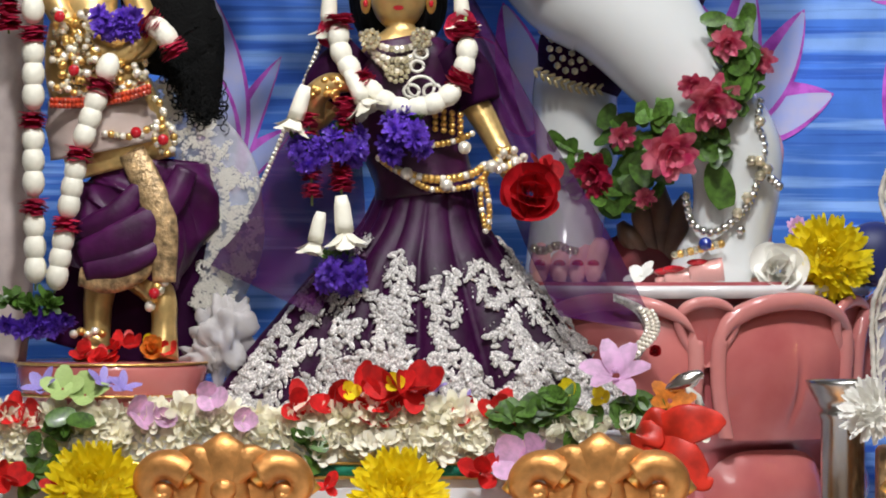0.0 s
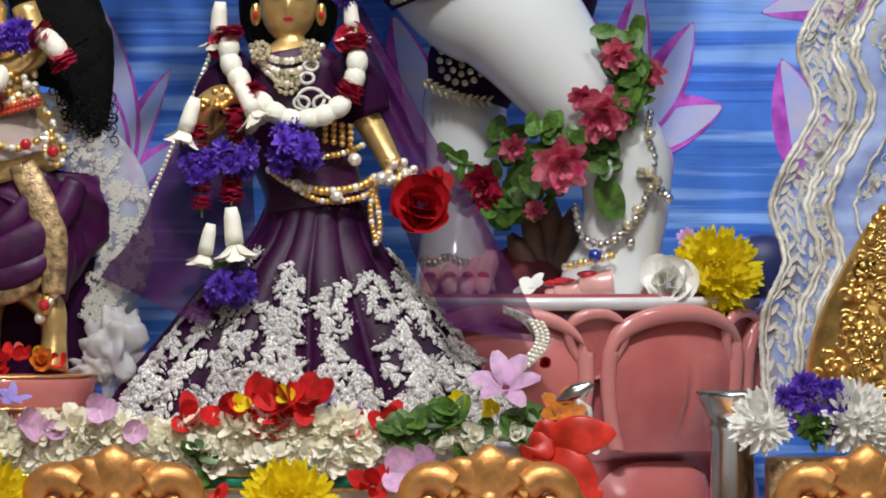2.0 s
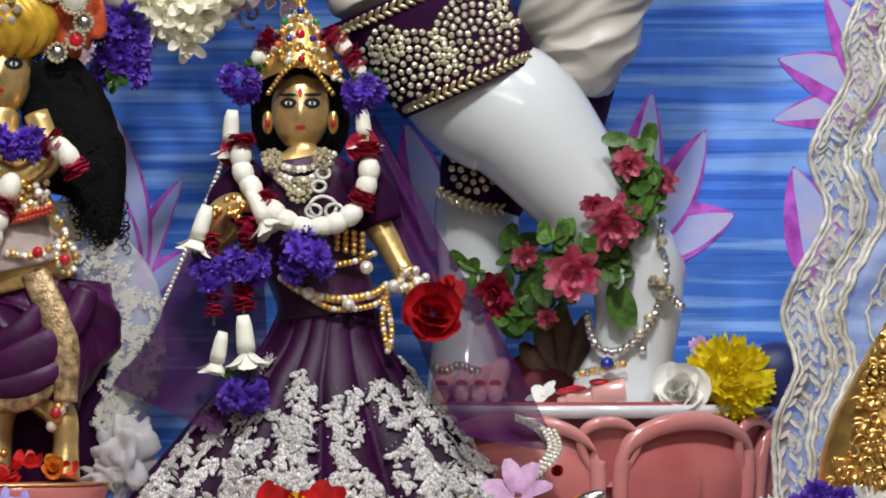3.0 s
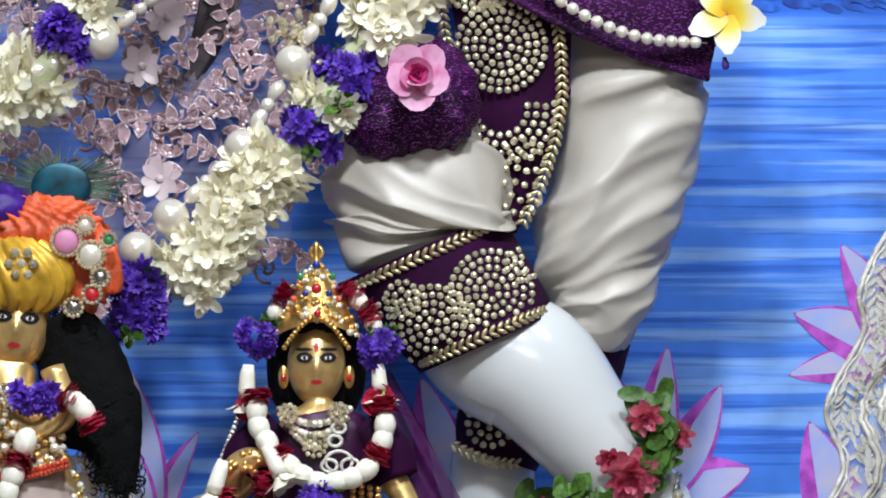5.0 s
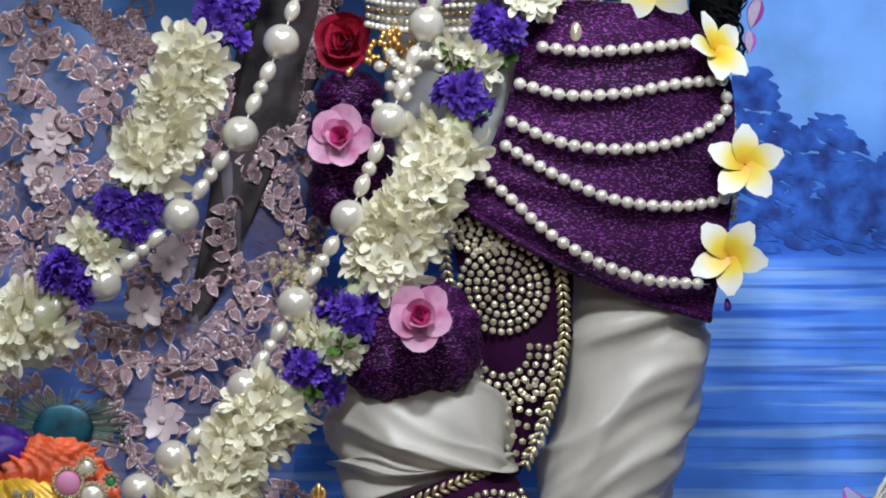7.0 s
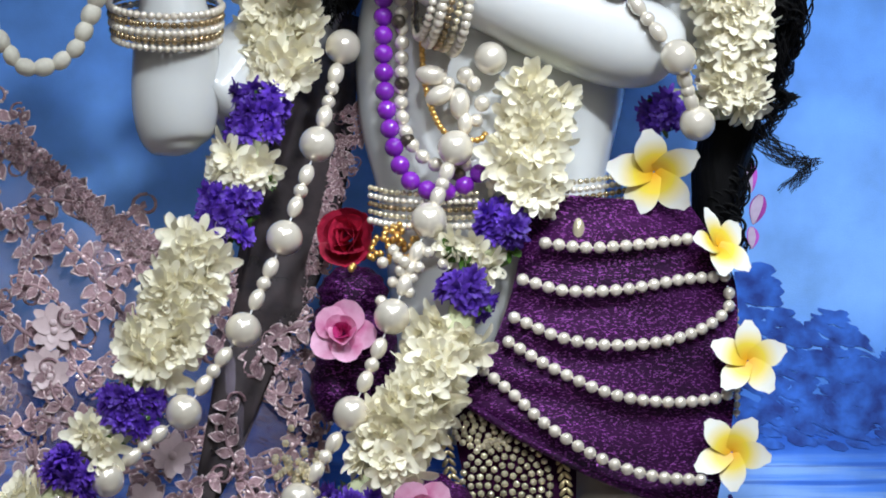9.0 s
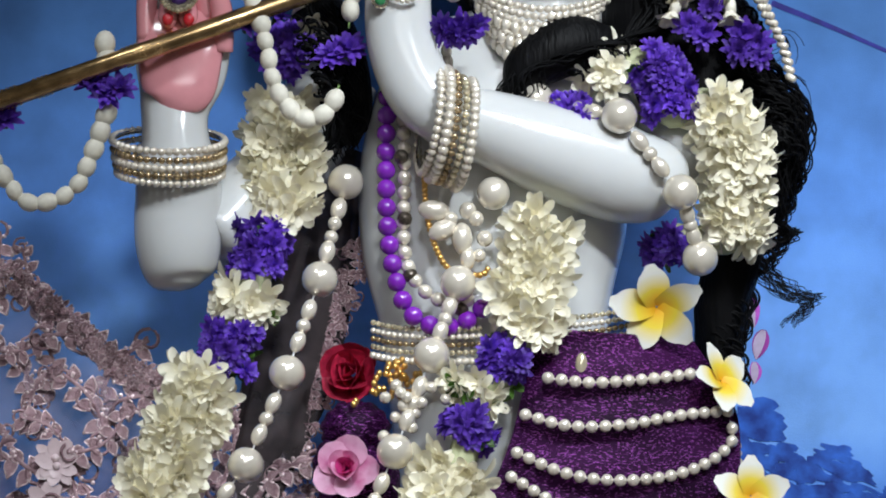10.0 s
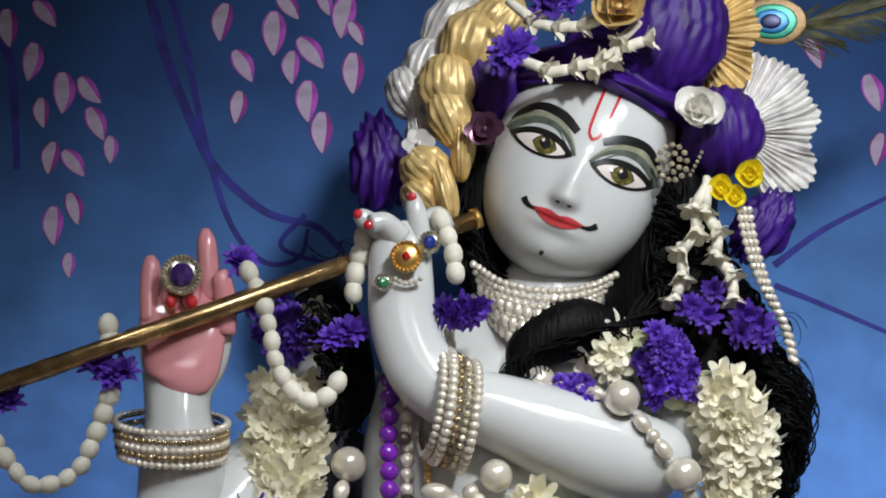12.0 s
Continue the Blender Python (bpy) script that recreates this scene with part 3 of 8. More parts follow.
def painted_petal(b, base, tip, width, slots=(0, 1), rim=0.25, bend=0.0, lift=1.5):
    bu, bv = base
    tu, tv = tip
    ln = math.hypot(tu - bu, tv - bv)
    nx, ny = -(tv - bv) / ln, (tu - bu) / ln
    for slot, shrink, up in ((slots[0], 1.0, lift), (slots[1], 1 - rim, lift + 0.6)):
        def fn(s, t, shrink=shrink, up=up):
            s2 = 0.5 + (s - 0.5) * (0.95 if shrink < 1 else 1)
            w = width * shrink * math.sin(math.pi * min(1, 0.06 + 0.94 * s2 ** 0.85)) ** 0.8 * (t - 0.5) * 2
            o = bend * math.sin(math.pi * s2) + (0.2 * width * math.sin(math.pi * s2) if shrink < 1 else 0)
            return on_cloth(bu + (tu - bu) * s2 + nx * (w + o), bv + (tv - bv) * s2 + ny * (w + o), up)
        grid(fn, 14, 4, b, slot)


def painted_lotus(base, petals, label):
    b = Build()
    for i, (tu, tv, w, bend) in enumerate(petals):
        painted_petal(b, base, (tu, tv), w, (0, 1), 0.38, bend, 1.5 + i * 0.9)
    ob = part("painted_lotus", b, [PAINTPINK, PAINTWHITE], backdrop, label, smooth=False)
    return ob


def g(p):
    return p[0], p[1]


painted_lotus(g(K5(1150, 900)), [(*g(K5(1062, 640)), 46, 6), (*g(K5(1330, 830)), 52, -8), (*g(K5(1278, 680)), 44, 6), (*g(K5(1182, 612)), 42, -4)], "painted white lotus with magenta rims")
painted_lotus(g(K5(800, 900)), [(*g(K5(680, 720)), 50, 6), (*g(K5(860, 740)), 50, 6), (*g(K5(745, 668)), 46, 4)], "painted white lotus with magenta rims")
painted_lotus(g(K0(400, 340)), [(*g(K0(520, 225)), 26, -8), (*g(K0(498, 100)), 28, -14), (*g(K0(375, -10)), 40, 14), (*g(K0(330, 60)), 40, 14)], "painted lotus with long magenta petals")
painted_lotus(g(K5(1590, 640)), [(*g(K5(1395, 665)), 34, 6), (*g(K5(1404, 555)), 46, 10), (*g(K5(1488, 432)), 44, 8), (*g(K5(1600, 400)), 44, 4)], "painted white lotus with violet rims")
painted_lotus(g(K5(1480, 960)), [(*g(K5(1432, 745)), 50, 8), (*g(K5(1530, 850)), 40, 0)], "painted violet lotus bud")
rd = random.Random(4)
vines = Build()
for pts, w in ((((255, -60), (290, 90), (335, 205), (380, 295), (470, 375), (560, 402), (610, 450)), 9), (((285, -60), (330, 90), (365, 260), (410, 400), (470, 465), (530, 455), (545, 405)), 6), (((540, 380), (500, 440), (640, 480)), 5),
               (((1370, 470), (1460, 405), (1600, 335)), 6), (((1370, 505), (1470, 545), (1620, 610)), 5), (((-20, 20), (20, 120), (30, 300)), 10)):
    sm = smoothed([list(p) for p in pts], 10)
    def vine(s, t, sm=sm, w=w):
        i = s * (len(sm) - 1)
        k = min(int(i), len(sm) - 2)
        p = sm[k] + (sm[k + 1] - sm[k]) * (i - k)
        e = sm[k + 1] - sm[k]
        e = e / np.hypot(*e)
        o = (t - 0.5) * 2 * w * (1.1 - 0.5 * s)
        return on_cloth(p[0] - e[1] * o, p[1] + e[0] * o, 1.2)
    grid(vine, len(sm) * 2, 1, vines)
part("painted_vine", vines, PAINTLINE, backdrop, "painted indigo vines", smooth=False)
for (u, v, ln, turn) in ((80, 25, 60, 40), (15, 50, 70, 5), (55, 110, 70, -10), (110, 165, 75, 0), (160, 160, 60, 40), (170, 220, 65, 25), (195, 265, 50, 0), (90, 280, 60, -10), (130, 290, 60, 40), (75, 200, 55, 5), (95, 400, 70, 0), (130, 370, 60, 15), (122, 470, 45, 0), (395, 40, 70, -10), (430, 118, 65, 30), (420, 190, 60, -8), (485, 60, 80, 0), (510, 12, 60, 40), (550, 95, 70, 40), (545, 180, 75, 0), (517, 120, 60, 0), (570, 235, 75, 0), (610, 30, 80, -10), (630, 60, 50, 30), (625, 130, 75, 0), (575, 5, 50, 20), (1545, 165, 70, 20), (1440, 95, 60, 25), (1555, 265, 60, -10), (1335, 1050, 60, 10), (1350, 1110, 55, -15), (1340, 1160, 40, 0)):
    b = Build()
    a = radians(turn)
    du, dv = math.sin(a) * ln / 2, math.cos(a) * ln / 2
    painted_petal(b, (u - du, v - dv), (u + du, v + dv), ln * 0.27, (0, 1), 0.35, rd.uniform(-4, 4), 1.5)
    part("painted_petal", b, [rd.choice((PAINTPINK, PAINTDEEP, PAINTPINK)), PAINTPALE], backdrop, smooth=False)
b = Build()
for i in range(1900):
    right = i % 3 > 0
    u, w = rd.uniform(1290, 1720) if right else rd.uniform(-80, 640), rd.uniform(7, 20)
    rise = (95 + 60 * math.sin(u * 0.011) + 34 * math.sin(u * 0.043)) if right else (60 + 40 * math.sin(u * 0.017))
    v = 1528 - (rise + (150 if right else 30)) * rd.random() ** 0.8
    ph = rd.uniform(0, 3)
    grid(lambda s, t: on_cloth(u + w * s ** 0.5 * math.cos(6.283 * t) * 1.2, v + 0.6 * w * s ** 0.5 * math.sin(6.283 * t + ph), 1 + (i % 50) * 0.02), 1, 7, b)
tagged(part("painted_bushes", b, PAINTNAVY, backdrop, "painted deep blue bushes by the water", smooth=False), kind="stuff")


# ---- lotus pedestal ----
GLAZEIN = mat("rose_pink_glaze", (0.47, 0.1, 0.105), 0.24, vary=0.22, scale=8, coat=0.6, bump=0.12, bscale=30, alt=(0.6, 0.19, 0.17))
PED_TOP = P(*K0(1330, 520, 0)).z
ped = holder("lotus_pedestal", (0.12, 0.0, ALTAR_Z), "pink glazed lotus pedestal with carved petals and a white top", "pedestal")
PCX, PRX, PRY = 0.12, 0.194, 0.15


def ped_at(a, r, z):
    return Vector((PCX + PRX * r * math.sin(a), -PRY * r * math.cos(a) + 0.02, z))


core = Build()
prof = [(0.94, 0), (0.94, 0.03), (0.86, 0.04), (0.86, 0.075), (0.93, 0.085), (0.97, 0.15), (0.98, 0.22), (0.99, PED_TOP - ALTAR_Z - 0.006), (0.96, PED_TOP - ALTAR_Z)]
prof.append((0.0, PED_TOP - ALTAR_Z))
vs = [ped_at(2 * math.pi * k / 64, r, ALTAR_Z + h) for r, h in prof for k in range(64)]
core.add(vs, [(i * 64 + k, i * 64 + (k + 1) % 64, (i + 1) * 64 + (k + 1) % 64, (i + 1) * 64 + k) for i in range(len(prof) - 1) for k in range(64)])
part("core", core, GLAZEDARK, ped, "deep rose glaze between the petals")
topb = Build()
vs = [ped_at(2 * math.pi * k / 64, r, PED_TOP + h) for r, h in ((1.0, -0.002), (1.03, 0.004), (1.02, 0.009), (0.0, 0.0095)) for k in range(64)]
topb.add(vs, [(i * 64 + k, i * 64 + (k + 1) % 64, (i + 1) * 64 + (k + 1) % 64, (i + 1) * 64 + k) for i in range(3) for k in range(64)])
part("top", topb, mat("white_glazed_top", (0.72, 0.7, 0.7), 0.15, vary=0.06, coat=0.5), ped, "glossy white top")
STEPA = 2 * math.pi / 8
for k in range(8):
    a0 = radians(35.5) + STEPA * k
    for small in (0, 1):
        half = STEPA * (0.44 if not small else 0.16)
        z0, z1 = (ALTAR_Z + 0.083, PED_TOP - 0.003) if not small else (PED_TOP - 0.062, PED_TOP - 0.004)
        ac = a0 + (STEPA / 2 if small else 0)

        def pt(s, t, inner=0.0, half=half, z0=z0, z1=z1, ac=ac, small=small):
            x = (t - 0.5) * 2
            if small:
                shape = 0.1 + 0.9 * math.sin(math.pi * 0.5 * min(1, s * 1.3)) * (1 if s < 0.7 else math.sqrt(max(0.02, 1 - ((s - 0.7) / 0.3) ** 2.4)))
            else:
                shape = (0.86 + 0.14 * math.sin(math.pi * min(1, s * 0.95))) * (1 if s < 0.7 else math.sqrt(max(0.03, 1 - ((s - 0.7) / 0.3) ** 2.6)))
            r = 1.0 + 0.05 * s + 0.02 * math.sin(math.pi * s)
            return x * half * shape, r, z0 + (z1 - z0) * s

        def rim_pt(s, t):
            # a rounded frame that follows the petal's outline
            w = 2 * math.pi * t
            q = s * 2 - 1
            if q < -0.36:
                e = (q + 1) / 0.64
                sx, ss = -1, 0.02 + 0.7 * e
            elif q > 0.36:
                e = (1 - q) / 0.64
                sx, ss = 1, 0.02 + 0.7 * e
            else:
                sx, ss = math.sin(q / 0.36 * math.pi / 2), 0.72 + 0.27 * math.cos(q / 0.36 * math.pi / 2)
            off, r, z = pt(min(ss, 0.72), 0.5 + 0.5 * (1 if sx > 0 else -1) * min(1, abs(sx)))
            z = z0 + (z1 - z0) * ss
            thick = (0.0085 if not small else 0.0055)
            return ped_at(ac + off + thick / 0.2 * 0.8 * math.cos(w) * (1 if abs(q) > 0.36 else 0.4), 1.03 + 0.05 * ss + thick * 4.4 * math.sin(w), z - (thick * 0.9 * math.cos(w) if abs(q) <= 0.36 else 0))
        name = "petal" if not small else "small_petal"
        pb = Build()

        def face(s, t):
            off, r, z = pt(s, t)
            x = (t - 0.5) * 2
            crease = -0.03 * math.exp(-((x - 0.12 * math.sin(s * 3)) / 0.03) ** 2) * max(0.0, math.sin(math.pi * min(1, max(0, (s - 0.05) / 0.6))))
            dish = -0.05 * max(0.0, (s - 0.55) / 0.45) ** 1.5
            return ped_at(ac + off, r + (0.05 * math.sin(math.pi * min(1, s * 1.1)) * (1 - x * x) + dish + crease if not small else -0.03 * math.sin(math.pi * s) * (1 - x * x) + crease * 0.6), z)
        grid(face, 30, 40, pb)
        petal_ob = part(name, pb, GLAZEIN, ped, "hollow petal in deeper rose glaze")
        rb = grid(rim_pt, 60, 12)
        part("rim", rb, GLAZE, petal_ob, "rounded pale pink rim")
    b = Build()

    def low(s, t, a0=a0):
        x = (t - 0.5) * 2
        r = 0.9 + 0.09 * math.sin(math.pi * s) * (1 - x ** 4) + 0.02
        return ped_at(a0 + x * STEPA * 0.47, r, ALTAR_Z + 0.004 + 0.07 * s * (1 - 0.35 * x ** 4))
    grid(low, 8, 10, b)
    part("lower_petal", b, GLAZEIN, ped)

# ---- the standing statue, one mesh ----
LIP = mat("coral_enamel", (0.52, 0.05, 0.06), 0.14, vary=0.12, coat=0.8)
st = Build()
# torso, neck
loft([(*K7(900, 480, 60), 190, 130), (*K8(880, 420, 30), 200, 130), (*K8(870, 300, 10), 205, 120), (*K9(872, 300, 0), 236, 125), (*KA(885, 400, 0), 245, 130), (*KA(930, 260, 0), 225, 115), (*KA(960, 180, 0), 130, 100), (*KA(985, 110, 0), 90, 90), (*KB(1000, 430, 10), 90, 90)], 6, 28, True, st)
# viewer's right: upper arm, forearm and raised hand
loft([(*KA(1140, 230, 10), 70, 80), (*KA(1200, 330, 10), 75, 80), (*KA(1190, 420, -70), 80, 80)], 6, 20, True, st)
loft([(*KA(1205, 445, -90), 22, 30), (*KA(1180, 438, -100), 66, 70), (*KA(1100, 425, -120), 88, 84), (*KA(980, 385, -150), 82, 80), (*KA(870, 345, -175), 68, 68), (*KA(800, 325, -190), 58, 58), (*KA(745, 275, -200), 62, 50), (*KA(712, 195, -205), 60, 44), (*KA(706, 110, -205), 58, 40), (*KA(705, 50, -200), 52, 34), (*KA(700, 15, -200), 30, 24)], 8, 24, True, st)
for rows, slot in (([(KA(690, 40, -205)), KB(664, 400, -215), KB(640, 385, -225), KB(628, 380, -228)], 0), ([KA(740, 40, -205), KB(742, 400, -212), KB(734, 365, -216), KB(728, 342, -218)], 0), ([KA(705, 40, -215), KB(680, 395, -235), KB(655, 396, -245)], 0), ([KA(715, 60, -190), KB(770, 385, -185), KB(790, 405, -170)], 0)):
    loft([(*r, w, w) for r, w in zip(rows, (24, 20, 17, 9))], 6, 14, True, st, slot)
for p in (KB(634, 379, -238), KB(652, 398, -255), KB(729, 349, -228)):
    ball(P(*p), (9 * PX, 5 * PX, 9 * PX), st, 2, 10, 6)
# viewer's left: upper arm, forearm and the open palm
loft([(*KA(600, 250, 30), 80, 80), (*KA(520, 400, 20), 76, 76), (*KA(440, 470, -40), 74, 74), (*KA(370, 545, -90), 72, 72)], 6, 20, True, st)
loft([(*KA(322, 632, -105), 6, 8), (*KA(321, 624, -105), 36, 38), (*KA(318, 600, -105), 64, 62), (*KA(318, 540, -112), 78, 74), (*KA(318, 440, -122), 76, 70), (*KA(312, 360, -132), 60, 56), (*KA(312, 310, -135), 62, 46), (*KA(322, 250, -135), 80, 42), (*KA(326, 190, -135), 84, 36), (*KA(326, 140, -130), 74, 28), (*KA(326, 105, -128), 50, 18)], 8, 24, True, st)
loft([(*KA(312, 312, -165), 30, 16), (*KA(318, 285, -172), 62, 20), (*KA(320, 230, -170), 74, 20), (*KA(322, 180, -165), 76, 18), (*KA(325, 140, -155), 64, 14)], 6, 20, True, st, 1)
loft([(*KA(262, 190, -160), 18, 18), (*KA(262, 130, -160), 19, 18), (*KA(264, 90, -162), 17, 16), (*KA(262, 72, -162), 8, 8)], 6, 14, True, st, 1)
loft([(*KA(372, 150, -150), 24, 20), (*KA(366, 90, -155), 20, 18), (*KA(362, 45, -158), 17, 15), (*KA(360, 24, -158), 8, 8)], 6, 14, True, st, 1)
loft([(*KA(395, 210, -160), 20, 20), (*KA(396, 150, -170), 20, 18), (*KA(388, 108, -176), 17, 15), (*KA(384, 98, -178), 8, 8)], 6, 14, True, st, 1)
loft([(*KA(300, 130, -158), 17, 15), (*KA(300, 150, -190), 17, 14), (*KA(302, 165, -185), 10, 9)], 5, 12, True, st, 1)
loft([(*KA(335, 130, -158), 17, 15), (*KA(335, 150, -190), 17, 14), (*KA(334, 163, -185), 10, 9)], 5, 12, True, st, 1)
for p in (KA(299, 152, -206), KA(336, 152, -206)):
    ball(P(*p), (10 * PX, 6 * PX, 12 * PX), st, 2, 10, 6)
# legs: the crossing shin and the foot on its toes
SHIN = [(*K5(740, 430, -60), 120, 110), (*K5(865, 605, -80), 122, 108), (*K0(1095, 0, -95), 118, 105), (*K0(1180, 100, -100), 98, 95), (*K0(1250, 190, -100), 84, 84), (*K0(1296, 262, -95), 84, 78), (*K0(1303, 340, -95), 76, 70), (*K0(1290, 420, -95), 72, 68), (*K0(1275, 470, -100), 82, 70), (*K0(1268, 505, -105), 86, 74), (*K0(1268, 518, -105), 70, 60)]
loft(SHIN, 8, 28, True, st)
loft([(*K0(1352, 215, -75), 10, 30), (*K0(1362, 260, -75), 24, 44), (*K0(1362, 310, -78), 20, 42), (*K0(1352, 400, -80), 16, 40), (*K0(1345, 460, -84), 20, 46), (*K0(1345, 505, -90), 22, 50)], 6, 16, True, st, 3)
loft([(*K0(1358, 497, -95), 14, 40), (*K0(1300, 497, -105), 22, 64), (*K0(1240, 494, -110), 27, 70), (*K0(1205, 498, -112), 22, 60), (*K0(1192, 502, -112), 10, 40)], 6, 18, True, st, 3)
for x, y, d, r in ((1228, 480, -168, 22), (1185, 492, -150, 20), (1170, 496, -118, 17), (1168, 497, -88, 16)):
    loft([(*K0(x + 52, y - 2, d), r, r), (*K0(x + 18, y + 2, d), r * 0.9, r), (*K0(x - 8, y + 6, d), r * 0.6, r * 0.6)], 5, 12, True, st, 3)
    ball(P(*K0(x + 8, y - 15, d - 3)), (21 * PX, 14 * PX, 7 * PX), st, 2, 12, 6)
# the standing leg, behind
loft([(*K5(1070, 300, 60), 80, 80), (*K5(1050, 560, 80), 52, 55), (*K5(930, 720, 75), 78, 78), (*K0(1020, 150, 70), 76, 76), (*K0(1022, 260, 70), 74, 74), (*K0(1010, 350, 60), 66, 70), (*K0(1000, 430, 50), 66, 80), (*K0(1000, 500, 30), 74, 90)], 6, 22, True, st)
for i, x in enumerate((955, 990, 1022, 1050)):
    loft([(*K0(x + 10, 440, 10), 20, 24), (*K0(x, 475, -50), 19, 22), (*K0(x, 492, -75), 12, 12)], 5, 12, True, st, 3)
    ball(P(*K0(x, 468, -68)), (11 * PX, 7 * PX, 8 * PX), st, 2, 10, 6)
# head, a smooth oval tilted to its shoulder, with plain painted features
HC, HT = (1022, 300), radians(22)
HEADD = -40


def face_point(a, b, lift=0.0):
    wid = 160 * math.sqrt(max(0.0004, 1 - (abs(b) / (203 if b < 0 else 235)) ** (2.3 if b < 0 else 2.6)))
    q = min(1.0, abs(a / wid))
    dep = 150 * math.sqrt(max(0, 1 - q ** 2.3)) * (max(0.0, 1 - (abs(b) / (207 if b < 0 else 237)) ** 3)) ** 0.5
    nose = 30 * math.exp(-(a / 19) ** 2) * (math.exp(-((b + 52) / 24) ** 2) + 0.5 * math.exp(-((b + 12) / 36) ** 2))
    nose += 9 * (math.exp(-((a - 17) / 10) ** 2) + math.exp(-((a + 17) / 10) ** 2)) * math.exp(-((b + 58) / 11) ** 2)
    lips = 9 * math.exp(-(a / 42) ** 2) * (math.exp(-((b + 90) / 9) ** 2) + math.exp(-((b + 108) / 10) ** 2))
    chin = 9 * math.exp(-(a / 38) ** 2 - ((b + 160) / 28) ** 2)
    sock = -7 * (math.exp(-((a - 76) / 44) ** 2 - ((b - 28) / 26) ** 2) + math.exp(-((a + 76) / 44) ** 2 - ((b - 28) / 26) ** 2))
    ball_ = 8 * (math.exp(-((a - 76) / 32) ** 2 - ((b - 18) / 15) ** 2) + math.exp(-((a + 76) / 32) ** 2 - ((b - 18) / 15) ** 2))
    d = HEADD - dep - nose - lips - chin - sock - ball_ - lift
    return P(HC[0] + a * math.cos(HT) + b * math.sin(HT), HC[1] + a * math.sin(HT) - b * math.cos(HT), d)


def face_grid(s, t):
    b = -202.5 + 437 * (0.5 - 0.5 * math.cos(math.pi * s))
    wid = 160 * math.sqrt(max(0.0004, 1 - (abs(b) / (203 if b < 0 else 235)) ** (2.3 if b < 0 else 2.6)))
    return face_point(wid * math.sin((t - 0.5) * math.pi), b)


grid(face_grid, 90, 80, st)
ball(P(HC[0], HC[1], HEADD + 5), (158 * PX, 150 * PX, 195 * PX), st, 0, 24, 16, Matrix.Rotation(HT, 3, "Y"))


def stroke(pts, widths, slot, lift):
    sm = smoothed([[*p, w] for p, w in zip(pts, widths)], 8)

    def fn(s, t):
        i = s * (len(sm) - 1)
        k = min(int(i), len(sm) - 2)
        p = sm[k] + (sm[k + 1] - sm[k]) * (i - k)
        e = sm[k + 1] - sm[k]
        n = math.hypot(e[0], e[1])
        o = (t - 0.5) * 2 * p[2]
        return face_point(p[0] - e[1] / n * o, p[1] + e[0] / n * o, lift)
    grid(fn, len(sm) * 2, 4, st, slot)


def almond(ca, cb, hw, up, dn, slot, lift, tilt=0.0):
    def fn(s, t):
        x = (s - 0.5) * 2
        e = max(0.0, 1 - abs(x) ** 2)
        hi, lo = up * e ** 0.8, -dn * e ** 0.9
        y = lo + (hi - lo) * t + tilt * x * hw
        return face_point(ca + x * hw, cb + y, lift)
    grid(fn, 24, 10, st, slot)


for sg in (-1, 1):
    almond(sg * 80, 22, 69, 53, 8, 9, 0.6, sg * 0.02)
    almond(sg * 79, 22, 66, 43, 8, 5, 0.9, sg * 0.02)
    almond(sg * 77, 20, 57, 35, 8, 0, 1.2)
    almond(sg * 77, 18, 60, 27, 21, 4, 1.6)
    almond(sg * 77, 17, 47, 16, 15, 6, 2.2)
    almond(sg * 74 + 4, 18, 23, 18, 16, 4, 2.6)
    almond(sg * 74 + 4, 17, 21, 16, 14.5, 7, 2.9)
    almond(sg * 74 + 4, 20, 11, 13, 8, 4, 3.3)
    # catchlight painted on the pupil as a small eye-white dot
    almond(sg * 74 - 1, 26, 3, 3, 3, 6, 4.2)
    stroke([(sg * 77 - 54, 21), (sg * 77 - 28, 36), (sg * 77, 40), (sg * 77 + 28, 36), (sg * 77 + 54, 21)], [1.5, 4, 5, 4, 1.5], 4, 3.6)
    stroke([(sg * 24, 62), (sg * 60, 80), (sg * 100, 81), (sg * 128, 60), (sg * 142, 40)], [7, 8.5, 7, 5, 1.5], 4, 1.4)
    stroke([(sg * 138, 18), (sg * 124, 34), (sg * 95, 52), (sg * 60, 52), (sg * 30, 28)], [1.5, 2, 1.8, 1.6, 1.0], 5, 1.5)
    stroke([(sg * 44, -93), (sg * 60, -89), (sg * 70, -80)], [2, 4.5, 5.5], 4, 1.6)
    stroke([(8 + sg * 15, 166), (6 + sg * 14, 110), (5 + sg * 11, 72), (5, 58)], [2.6, 2.6, 2.6, 2.6], 2, 1.2)
stroke([(-50, -90), (-20, -89), (0, -92), (20, -89), (50, -90)], [1.2, 5, 4, 5, 1.2], 8, 1.2)
stroke([(-42, -94), (-22, -100), (0, -102), (22, -100), (42, -94)], [1.2, 5, 6.5, 5, 1.2], 8, 1.6)
stroke([(-46, -93), (-20, -95), (0, -97), (20, -95), (46, -93)], [0.8, 1, 1.2, 1, 0.8], 2, 2.2)
# nostril shading laid on as two grey-green dabs under the nose
for sg in (-1, 1):
    almond(sg * 11, -66, 5, 2.5, 2.5, 5, 1.6)
almond(-4, -161, 5, 5, 5, 4, 1.2)
statue = thing("standing_statue", st, [MARBLE, PINK, NAIL, SOLE, BLACKPAINT, LIDNOSTRIL, EYEWHITE, IRIS, LIP, OLIVELID], "polished white marble statue playing a flute, with painted features", "statue")


